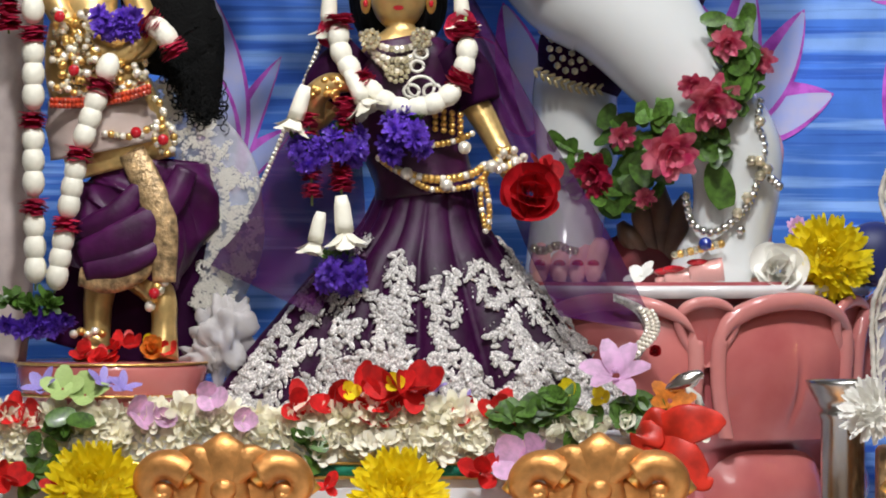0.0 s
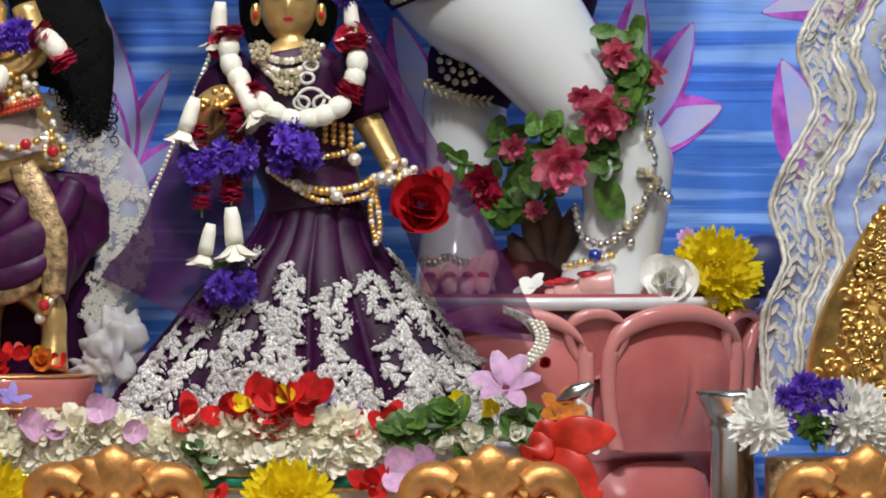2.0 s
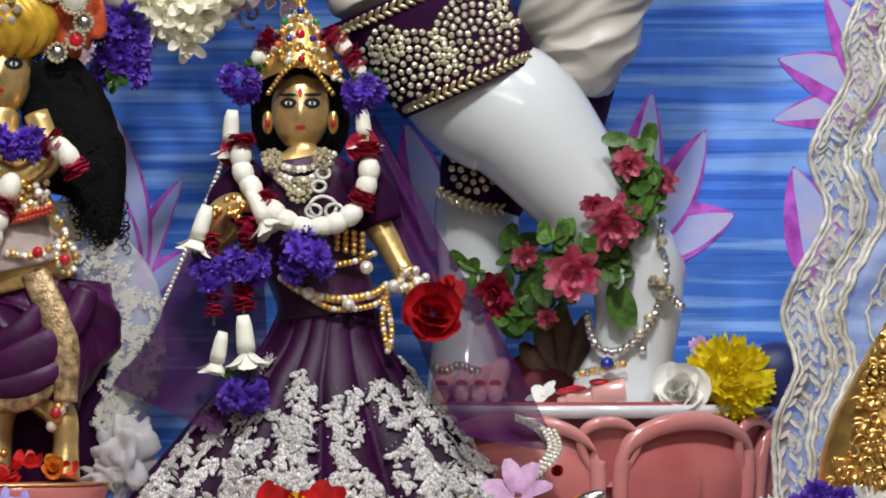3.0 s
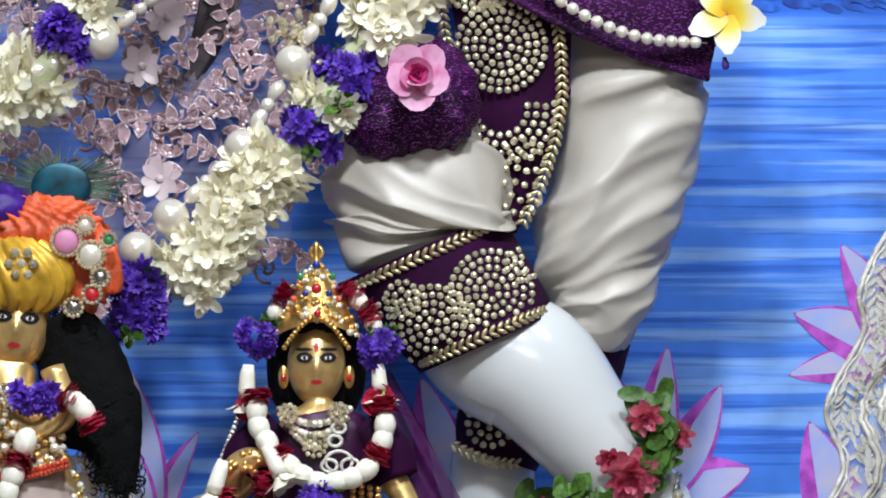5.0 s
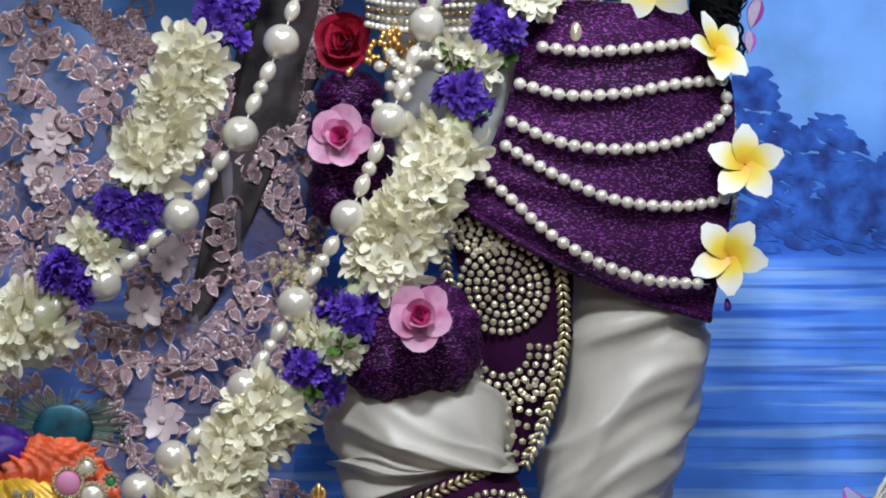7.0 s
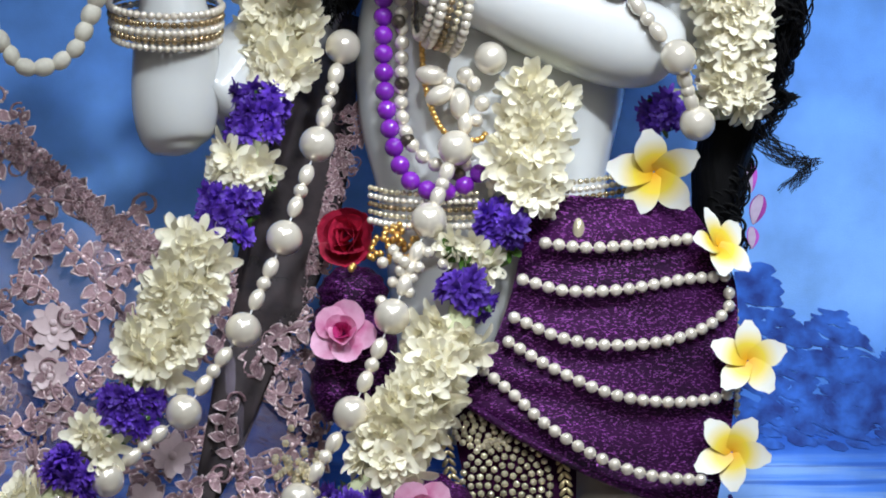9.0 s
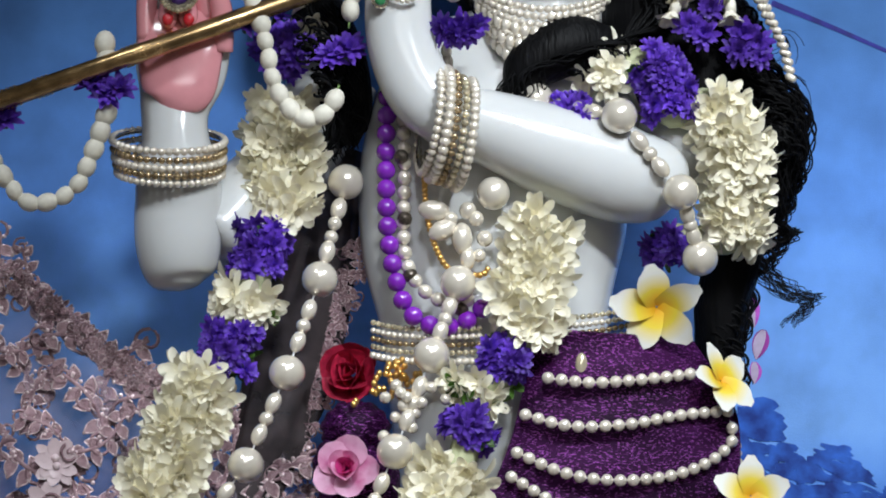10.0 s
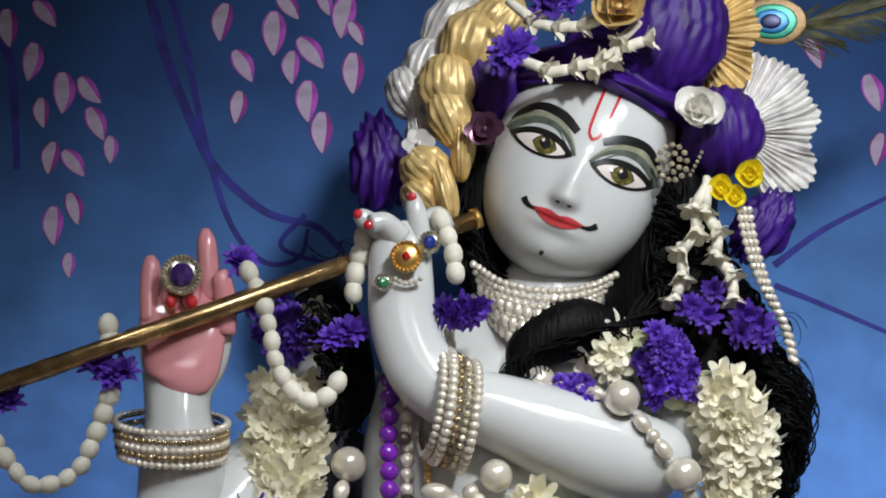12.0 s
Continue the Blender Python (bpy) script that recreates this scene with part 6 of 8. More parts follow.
for k in range(3):
    pearls("pearl_tassel", [KB(1308 + 9 * k, 372, -120), KB(1320 + 10 * k, 430 + 6 * k, -118), KB(1345 + 9 * k, 500 + 6 * k, -110), KB(1385 + 6 * k, 575 + 8 * k, -90), KB(1402 + 3 * k, 640, -80)], 7.5, 15, "long thin string of small pearls from the turban")
# peacock feather
feather = holder("peacock_feather", P(*KB(1370, 40, 0)), "peacock feather with a blue and green eye", "feather")
for name, r, m, d in (("eye_rim", 62, mat("bronze_barb", (0.16, 0.09, 0.02), 0.4, 0.3, vary=0.4, scale=200), 0), ("eye_green", 46, mat("green_barb", (0.0, 0.2, 0.12), 0.35, 0.3, vary=0.3, scale=200), -3), ("eye_blue", 32, mat("blue_barb", (0.0, 0.12, 0.3), 0.35, 0.3, vary=0.3, scale=200), -6), ("eye_heart", 19, mat("navy_barb", (0.01, 0.01, 0.07), 0.35, 0.3), -9)):
    part(name, ball(P(*KB(1368 - (60 - r) * 0.1, 38, d)), (r * PX, 2 * PX, r * 0.72 * PX), n=24, m=10), m, feather)
b = Build()
for i in range(150):
    s = rd.random()
    x, y = 1420 + 220 * s, 60 - 60 * s
    a = rd.choice((-1, 1)) * rd.uniform(0.3, 0.9)
    ribbon([P(*KB(1380 + 60 * s, 45, 4)), P(*KB(x - 20, y + 20 * a, 2)), P(*KB(x + 30, y + 60 * a * (1 - 0.3 * s), 4))], 1.1 * PX, b, 0, 4)
part("feather_fringe", b, mat("olive_barb", (0.06, 0.06, 0.02), 0.5, vary=0.5, scale=90), feather, "fine olive barbs")

# ---- veil of rose-gold lace and the dark net shawl ----
veil = holder("lace_veil", P(*K6(250, 400, 60)), "sheer veil with rose-gold lace vines and beaded flowers", "veil")
VT = smoothed([list(g(p)) for p in (K9(-200, 240), K9(0, 325), K9(110, 405), K9(200, 490), K9(290, 530), K9(420, 600), K7(560, 330))], 8)


def veil_at(s, t, lift=0):
    i = s * (len(VT) - 1)
    k = min(int(i), len(VT) - 2)
    top = VT[k] + (VT[k + 1] - VT[k]) * (i - k)
    bot = (-150 + 680 * s, 2010 - 60 * math.sin(s * 9))
    u, v = top[0] + (bot[0] - top[0]) * t, top[1] + (bot[1] - top[1]) * t
    return P(u, v, 60 + 22 * math.sin(u * 0.02 + v * 0.006) + 10 * math.sin(u * 0.06 - v * 0.01) - lift)


part("net", grid(veil_at, 70, 60), PINKNET, veil)


def lace_data(name, m, seed):
    """A spray of embroidery: a curled stem with leaves, tendrils and sewn beads."""
    r2, b = random.Random(seed), Build()
    bend = r2.choice((-1, 1)) * r2.uniform(0.7, 1.3)
    stem = [(-1 + 2 * j / 16, 0.34 * bend * math.sin(3.0 * j / 16) - 0.15 * bend, 0.02) for j in range(17)]
    ribbon(stem, 0.06, b, 0, 5)
    for j in range(1, 16, 2):
        sg = 1 if (j // 2) % 2 else -1
        x, y, z = stem[j]
        a = sg * r2.uniform(0.7, 1.25) + 0.4
        ln = r2.uniform(0.42, 0.62)
        ca, sa = math.cos(a), math.sin(a)
        rim = [(x + ca * ln * t - sa * 0.16 * math.sin(math.pi * t ** 0.8) * k, y + sa * ln * t + ca * 0.16 * math.sin(math.pi * t ** 0.8) * k, 0.03) for k, ts in ((1, range(7)), (-1, range(6, -1, -1))) for t in [q / 6 for q in ts]]
        ribbon(rim, 0.026, b, 1, 4)
        lf = Build()
        petal(lf, 0, ln * 0.94, 0.15, 0, 0, 0.25, 0.0, 0.015, 5)
        b.add([(x + ca * u - sa * v, y + sa * u + ca * v, w) for u, v, w in lf.v], lf.f, 0)
    for (x, y, z), sg in ((stem[0], -1), (stem[16], 1), (stem[9], bend)):
        k, a0 = r2.uniform(0.24, 0.38), r2.uniform(0, 6.28)
        ribbon([(x + k * (1.1 - q / 16) * math.cos(a0 + sg * q * 0.55), y + k * (1.1 - q / 16) * math.sin(a0 + sg * q * 0.55), 0.025) for q in range(15)], 0.05, b, 0, 4)
    for i in range(9):
        x, y, z = stem[r2.randrange(17)]
        ball((x + r2.uniform(-0.3, 0.3), y + r2.uniform(-0.3, 0.3), 0.03), (0.065, 0.065, 0.05), b, 1, 6, 4)
    return b.data(name, m)


PINKCORD = mat("rose_gold_cord", (0.8, 0.62, 0.63), 0.28, 0.3, vary=0.3, scale=5, rnd=0.2)
LACES = [lace_data("lace_motif", [PINKLACE, PINKCORD], s) for s in range(4)]
SILVERLACES = [lace_data("lace_motif", [PALELACE, PALELACE], 10 + s) for s in range(4)]
placed = []
for i in range(2600):
    s, t = rd.random(), rd.random()
    p, r = veil_at(s, t, 6), rd.uniform(50, 74) * PX
    if len(placed) < 190 and noise.noise(Vector((s * 4.3, t * 5.1, 2))) > -0.2 and all((p - q).length > 0.5 * (r + k) for q, k in placed):
        placed.append((p, r))
        piece("lace_motif", rd.choice(LACES), facing(p, FRONT, (r, r, r * 0.4), rd.uniform(0, 6)), veil)
for i in range(70):
    piece("lace_motif", LACES[i % 4], facing(veil_at(0.8 * i / 70, 0.012 + 0.02 * (i % 2), 5), FRONT, 27 * PX, -0.7 + 0.3 * math.sin(i * 2.1)), veil)
SATINFLOWER = bloom("satin_flower", [(8, 0.85, 0.3, 0.1, 0.1, 0.1, 0.0, 0)], [mat("pale_rose_satin", (0.66, 0.52, 0.54), 0.35, vary=0.15)], (0.2, 0.08, 0), 2)
for p in (K9(95, 775, 30), K9(100, 680, 30), K6(72, 165, 30), K6(90, 100, 30), K6(285, 605, 30), K6(300, 320, 30), K6(255, 405, 30), K6(450, 620, 30)):
    piece("satin_flower", SATINFLOWER, facing(P(*p), FRONT, 40 * PX, rd.uniform(0, 6)), veil, "pale satin flower with a bead")
shawl = thing("net_shawl", loft([(*KA(600, 380, 60), 40, 14), (*KA(570, 560, 55), 60, 16), (*KA(520, 760, 50), 75, 16), (*K9(480, 640, 45), 62, 16), (*K9(440, 760, 45), 50, 14), (*K7(380, 520, 40), 30, 12), (*K7(340, 620, 40), 14, 10)], 10, 30, True, wave=lambda s, a: 0.12 * math.sin(a * 6 + s * 7)), SHAWL, "dark mauve net shawl with a lace edge", "shawl")
for i, (p, t) in enumerate(even(line([KA(640, 560, 40), KA(590, 700, 40), KA(545, 850, 40), K9(500, 740, 40), K7(480, 330, 40)], 8), 26 * PX)):
    piece("lace_motif", LACES[i % 4], facing(p, FRONT, 34 * PX, i * 1.7), shawl)

# ---- ankle garland, anklet and flowers on the pedestal ----
ank = holder("ankle_garland", P(*K0(1200, 230, -160)), "garland of green leaves and salmon-pink carnations round the ankles", "garland", "flower garlands")
for rows, n in (([K0(1290, 50, -190), K0(1310, 120, -190), K0(1290, 180, -190)], 80), ([K0(1160, 210, -190), K0(1210, 230, -190), K0(1260, 250, -190)], 60), ([K0(1090, 210, -60), K0(1110, 280, -60), K0(1140, 320, -60), K0(1080, 350, -40)], 60), ([K0(1010, 270, 0), K0(1060, 330, -10)], 22)):
    pts = line(rows, 8)
    for i in range(n):
        p = rd.choice(pts) + Vector((rd.gauss(0, 15), rd.gauss(0, 12), rd.gauss(0, 14))) * PX
        piece("leaf", LEAFBLADE, facing(p, (rd.gauss(0, 0.5), -1, rd.gauss(0.3, 0.5)), rd.uniform(17, 27) * PX, rd.uniform(0, 6)), ank)
for x, y, s, d, me in ((1258, 178, 58, -225, 0), (1185, 268, 60, -220, 0), (1285, 75, 36, -215, 0), (1230, 150, 34, -215, 0), (1050, 300, 42, -40, 1), (1140, 350, 24, -80, 0), (1345, 105, 34, -170, 0), (1100, 240, 30, -90, 0), (1060, 330, 34, -30, 1)):
    piece("carnation", CARNATIONS[me], facing(P(*K0(x, y, d)), (rd.gauss(0, 0.3), -1, -0.5), s * PX, rd.uniform(0, 6)), ank)
pinned("leaf", K0(1272, 328, -182), LEAFBLADE, 42, "single broad green leaf stuck to the ankle", (0.05, -1, 0), 1.9, "leaf")
anklet = pearls("anklet", [K0(1345, 180, -130), K0(1340, 220, -160), K0(1352, 260, -150), K0(1345, 300, -160), K0(1330, 350, -170), K0(1305, 385, -175), K0(1262, 412, -178), K0(1225, 395, -165), K0(1212, 340, -140)], 8, 13, "silver chain anklet with small stones and bells", bead_data("silver_bead", SILVER, 8, 5))
for x, y in ((1345, 215), (1345, 285), (1358, 300), (1330, 285), (1345, 312), (1322, 350), (1305, 378)):
    piece("stone", GEMBEAD, facing(P(*K0(x, y, -178)), FRONT, 11 * PX), anklet)
for x, y in ((1372, 325), (1310, 408), (1365, 318), (1378, 330)):
    piece("bell", bead_data("bell", SILVER, 10, 6), facing(P(*K0(x, y, -165)), FRONT, 9 * PX), anklet)
toe = holder("toe_ring", P(*K0(1235, 440, -190)), "gold toe ring with blue stones", "ring")
for i in range(10):
    piece("stone", GOLDBEAD if i % 2 else GEMBEAD, facing(P(*K0(1195 + 9 * i, 452 - 2.2 * i, -190)), FRONT, 8 * PX), toe)
piece("blue_stone", bead_data("blue_stone", BLUEGEM, 8, 5), facing(P(*K0(1248, 432, -195)), FRONT, 13 * PX), toe)
toe = holder("toe_ring", P(*K0(970, 440, -100)), "silver toe rings with clear and blue stones", "ring")
for i in range(9):
    piece("stone", GEMBEAD, facing(P(*K0(945 + 9 * i, 440 + 5 * math.sin(i), -100)), FRONT, 9 * PX), toe)
rose("white_rose", K0(1376, 480, -170), ROSELAYERS, [WHITEPETAL], 60, "white rose resting beside the marble foot", (0.05, -1, 0.2))
pinned("yellow_chrysanthemum", K0(1462, 462, -130), MUMS[0], 90, "full yellow chrysanthemum resting on the pedestal", (0.05, -1, 0.15))
pinned("lilac_flower", K0(1412, 405, -90), CARNATIONS[2], 24, "small lilac flower behind the chrysanthemum", (0, -1, 0.4))
pinned("white_flower", K0(1135, 490, -160), bloom("small_white_flower", [(5, 0.9, 0.35, 0.5, -0.3, 0.05, 0.0, 0)], [WHITEPETAL], (0.12, 0.1, 0), 9), 36, "small white flower on the pedestal top", (-0.4, -0.6, 0.8))


# ---- platform for the dolls ----
PLAT_Z = P(0, 2935, -330).z
plat = holder("doll_platform", (-0.1, -0.17, ALTAR_Z), "low platform covered in white cloth with a green brocade edge", "platform")
part("body", box((-0.9, -0.278, ALTAR_Z), (0.12, -0.02, PLAT_Z), bevel=0.004), WHITECLOTH, plat)
part("edge_band", box((-0.9, -0.2825, P(0, 3022, -560).z), (0.12, -0.2785, P(0, 2994, -560).z)), GREENCLOTH, plat, "green brocade band")
for v in (2996, 3021):
    part("piping", ribbon([Vector((-0.9, -0.283, P(0, v, -565).z)), Vector((0.12, -0.283, P(0, v, -565).z))], 3 * PX), GOLD, plat, "thin gold piping")


def doll_face(b, at, w, h, slots, roll=0.0):
    """A plain oval head with simple painted features; slots: gold, black, red."""
    u, v, d = at

    def fp(a, c, lift=0.0):
        q = max(0.0, 1 - (a / w) ** 2 - (c / h) ** 2)
        n = 0.16 * w * math.exp(-(a / (0.16 * w)) ** 2 - ((c + 0.12 * h) / (0.2 * h)) ** 2)
        return P(u + a * math.cos(roll) + c * math.sin(roll), v + a * math.sin(roll) - c * math.cos(roll), d - 0.8 * w * math.sqrt(q) - n - lift)
    ball(P(u, v, d), (w * PX, 0.7 * w * PX, h * PX), b, slots[0], 24, 16)

    def front(s, t):
        c = h * 0.98 * math.sin((s - 0.5) * math.pi)
        return fp(w * 0.98 * math.sqrt(max(0, 1 - (c / h) ** 2)) * math.sin((t - 0.5) * math.pi), c)
    grid(front, 30, 30, b, slots[0])

    def spot(ca, cb, hw, hh, slot, lift):
        grid(lambda s, t: fp(ca + (s * 2 - 1) * hw, cb + (t * 2 - 1) * hh * (1 - (s * 2 - 1) ** 2) ** 0.6, lift), 10, 4, b, slot)
    for sg in (-1, 1):
        spot(sg * 0.42 * w, 0.16 * h, 0.3 * w, 0.13 * h, slots[1], 1.5)
        spot(sg * 0.42 * w, 0.15 * h, 0.13 * w, 0.05 * h, slots[3], 2.2)
        spot(sg * 0.42 * w, 0.15 * h, 0.06 * w, 0.05 * h, slots[1], 2.8)
        spot(sg * 0.44 * w, 0.36 * h, 0.33 * w, 0.04 * h, slots[1], 1.5)
    spot(0, -0.45 * h, 0.2 * w, 0.06 * h, slots[2], 2.0)
    spot(0, 0.42 * h, 0.09 * w, 0.13 * h, slots[2], 1.5)


# ---- the doll in the embroidered skirt ----
b = Build()
doll_face(b, K5(560, 645, -330), 50, 72, (0, 1, 2, 3))
loft([(*K5(560, 700, -330), 24, 24), (*K0(708, 50, -330), 26, 26), (*K0(710, 90, -330), 70, 45), (*K0(715, 200, -330), 78, 50), (*K0(745, 320, -330), 70, 50), (*K0(745, 500, -330), 60, 50), (*K0(730, 735, -330), 50, 50)], 6, 20, True, b)
loft([(*K0(790, 110, -330), 30, 30), (*K0(850, 200, -345), 24, 24), (*K0(885, 265, -365), 19, 19), (*K0(905, 300, -385), 22, 16), (*K0(915, 320, -390), 14, 12)], 6, 14, True, b)
loft([(*K0(640, 100, -330), 30, 30), (*K0(560, 205, -345), 26, 26), (*K0(555, 175, -380), 22, 22), (*K0(585, 150, -395), 20, 16), (*K0(625, 150, -400), 12, 10)], 6, 14, True, b)
thing("skirted_doll", b, [BRASS, BLACKPAINT, NAIL, EYEWHITE], "polished brass doll with a painted face in a purple skirt", "doll")
dress = holder("doll_dress", P(*K0(730, 700, -330)), "purple silk dress with silver flower embroidery on a pleated skirt", "dress")
bod = Build()
loft([(*K0(705, 68, -332), 50, 40), (*K0(712, 110, -332), 92, 60), (*K0(718, 200, -332), 92, 62), (*K0(745, 300, -332), 84, 62), (*K0(752, 345, -332), 88, 66)], 8, 30, True, bod, 0, lambda s, a: 0.02 * math.sin(a * 9 + s * 8))
part("bodice", bod, mat("plum_silk", (0.035, 0.0025, 0.03), 0.4, vary=0.4, scale=40, bump=0.2), dress)
for r in ([K0(785, 95, -335), K0(830, 140, -340), K0(850, 185, -345)], [K0(640, 95, -335), K0(590, 140, -340), K0(568, 175, -345)]):
    part("sleeve", loft([(*p, w, w) for p, w in zip(r, (44, 44, 36))], 6, 18, True, wave=lambda s, a: 0.03 * math.sin(a * 7)), VELVET, dress)
SK = smoothed([[755, 335, 86, 60], [748, 400, 112, 80], [738, 470, 168, 110], [735, 560, 235, 140], [733, 650, 300, 165], [732, 720, 334, 175], [732, 748, 338, 178]], 10)


def skirt_at(s, a, lift=0.0):
    i = s * (len(SK) - 1)
    k = min(int(i), len(SK) - 2)
    x, y, w, dp = SK[k] + (SK[k + 1] - SK[k]) * (i - k)
    pl = (abs(math.sin(a * 8.5 + 0.6 * math.sin(a * 3))) ** 0.6 - 0.6) * (0.1 + 0.14 * s)
    gz = 1 + pl * (0.4 + 0.6 * s)
    return P(*K0(x + w * gz * math.cos(a), y - 26 * s * max(0.0, math.cos(a)), -330 + dp * gz * math.sin(a) - lift))


part("skirt", grid(lambda s, t: skirt_at(s, t * 2 * math.pi), 40, 240), mat("purple_silk", (0.027, 0.0016, 0.025), 0.45, spec=0.2, vary=0.35, scale=40, bump=0.2), dress, "pleated purple silk skirt")


SILVERTHREAD = mat("silver_thread", (0.76, 0.72, 0.69), 0.27, 0.25, vary=0.3, scale=6, rnd=0.25, bump=1.0, bscale=9)


def motif_data(seed):
    """A knot of raised silver thread: leaves thrown off a bent stem, with sewn sequins."""
    r2, bb = random.Random(seed), Build()
    bend = r2.uniform(-0.5, 0.5)
    for i in range(8):
        t = i / 7 * 2 - 1
        a = r2.uniform(0.3, 1.3) * (1 if i % 2 else -1)
        k = r2.uniform(0.34, 0.55)
        ball((bend * t * t + 0.45 * math.sin(a), t + 0.2 * math.cos(a), r2.uniform(0.03, 0.08)), (k, k * r2.uniform(0.42, 0.62), 0.09), bb, 0, 9, 5, Matrix.Rotation(1.57 - a, 3, "Z"))
    for i in range(5):
        a = 1.2566 * i + seed
        ball((0.3 * math.cos(a), 0.3 * math.sin(a) - 0.2, 0.1), (0.27, 0.17, 0.09), bb, 0, 8, 4, Matrix.Rotation(a, 3, "Z"))
    for i in range(8):
        ball((r2.uniform(-1, 1), r2.uniform(-1.3, 1.3), 0.03), (0.09, 0.09, 0.07), bb, 0, 5, 4)
    return bb.data("silver_motif", [SILVERTHREAD])


MOTIFS = [motif_data(s) for s in range(6)]
# the embroidery climbs the ridge of each pleat, thicker towards the hem
ridges = [i / 400 * math.pi for i in range(6, 395) if abs(math.sin(-i / 400 * math.pi * 8.5 + 0.6 * math.sin(-i / 400 * math.pi * 3))) > 0.97]
lanes = []
for a in ridges:
    if not lanes or a - lanes[-1][-1] > 0.1:
        lanes.append([a])
    else:
        lanes[-1].append(a)
lanes = [-sum(q) / len(q) for q in lanes]
for li, a0 in enumerate(lanes):
    s = 0.2 + 0.14 * rd.random() + (0.1 if li % 2 else 0)
    while s < 0.94:
        for side in (-1.6, 0, 1.6) if s > 0.62 else (-1, 1) if s > 0.36 else (rd.choice((-0.5, 0.5)),):
            if rd.random() < 0.12:
                continue
            a = a0 + side * 0.062 + rd.gauss(0, 0.025)
            p = skirt_at(s, a)
            e1, e2 = skirt_at(s, a + 0.02) - p, skirt_at(min(1, s + 0.02), a) - p
            n = e1.cross(e2).normalized()
            n = n if n.y < 0 else -n
            way = n.to_track_quat("Z", "Y").to_matrix().inverted() @ e2
            piece("silver_motif", rd.choice(MOTIFS), facing(p + n * 2 * PX, n, (19 + 5 * s) * rd.uniform(0.75, 1.2) * PX, math.atan2(way.y, way.x) - 1.57 + rd.gauss(0, 0.7)), dress)
        s += 0.048 * rd.uniform(0.8, 1.2)
for i in range(64):
    a = -math.pi * i / 63
    piece("hem_motif", MOTIFS[i % 4], facing(skirt_at(0.97, a, 2), FRONT + Vector((math.cos(a), 0, 0)), 16 * PX, i), dress)

# crown, hair and jewels of the doll
crown = holder("jewelled_tiara", P(*K5(560, 530, -370)), "gold crown set with pearls and coloured stones", "crown")


def crown_at(s, t):
    a = (t - 0.5) * math.pi * 1.1
    w = 74 * (1 - s) ** 0.75 + 6
    arch = 30 * (1 - s) * abs(math.sin(a)) ** 1.5
    return P(*K5(560 + w * math.sin(a), 570 - 100 * s + arch, -330 - 58 * math.cos(a) * (1 - 0.5 * s)))


part("cap", grid(crown_at, 20, 30), GOLD, crown)
for i in range(110):
    s, t = rd.random() ** 1.3, rd.uniform(0.04, 0.96)
    piece("crown_bead", rd.choice((GOLDBEAD, GOLDBEAD, SMALLPEARL, GEMBEAD)), facing(crown_at(s, t), FRONT, rd.uniform(4, 7) * PX), crown)
for x, y, r, m in ((560, 512, 12, REDGEM), (560, 470, 10, BLUEGEM), (532, 490, 9, GREENGEM), (588, 490, 9, GREENGEM), (540, 520, 8, BLUEGEM), (582, 520, 8, BLUEGEM), (600, 530, 8, ORANGECLOTH), (520, 530, 8, ORANGECLOTH), (562, 555, 9, REDGEM)):
    part("gem", ball(P(*K5(x, y, -398)), (r * 0.72 * PX, r * 0.5 * PX, r * 0.72 * PX), n=10, m=6), m, crown)
part("finial", ribbon([P(*K5(560 + 11 * math.sin(a * 0.5), 448 - 11 * math.cos(a * 0.5), -340)) for a in range(14)], 3.5 * PX), GOLD, crown)
part("finial_stem", loft([(*K5(560, 480, -345), 12, 10), (*K5(560, 462, -342), 7, 6), (*K5(560, 436, -340), 6, 6), (*K5(560, 428, -340), 2, 2)], 5, 10), GOLD, crown)
for sg in (-1, 1):
    for p, t in even(line([K5(560 + sg * 4, 560, -392), K5(560 + sg * 30, 580, -385), K5(560 + sg * 58, 618, -360)], 8), 9 * PX):
        piece("brow_bead", GOLDBEAD, facing(p, t, 5 * PX), crown)
hb = Build()
loft([(*K5(560, 560, -300), 64, 60), (*K5(560, 620, -285), 84, 50), (*K5(560, 690, -280), 82, 44), (*K5(560, 740, -280), 60, 36)], 8, 24, True, hb, 0, lambda s, a: 0.05 * math.sin(a * 13))
thing("doll_hair", hb, HAIR, "black hair of the skirted doll", "hair")
for sg in (-1, 1):
    er = holder("earring", P(*K5(560 + sg * 58, 665, -360)), "gold drop earring with a red stone", "earring", "earrings")
    part("drop", ball(P(*K5(560 + sg * 58, 668, -362)), (9 * PX, 6 * PX, 20 * PX), n=16, m=10), GOLD, er)
    part("stone", ball(P(*K5(560 + sg * 58, 670, -369)), (4.5 * PX, 4 * PX, 7 * PX), n=10, m=6), REDGEM, er)
neck = holder("doll_necklace", P(*K0(702, 120, -400)), "necklace of pearls and clear stones", "necklace")
for k, (w, y) in enumerate(((62, 62), (56, 78), (46, 92))):
    for i in range(15):
        x = (i / 7 - 1)
        piece("pearl", SMALLPEARL if i % 3 else GEMBEAD, facing(P(*K0(702 + w * x, y + (26 + 4 * k) * (1 - x * x), -384 - 16 * (1 - x * x))), FRONT, 7 * PX), neck)
for x, y in rings_of(702, 125, 20, 10) + rings_of(655, 70, 15, 9) + rings_of(745, 68, 15, 9):
    piece("stone", GEMBEAD, facing(P(*K0(x, y, -405)), FRONT, 5.5 * PX), neck)
br = holder("doll_brooch", P(*K0(745, 150, -400)), "pale looped brooch on the bodice", "brooch")
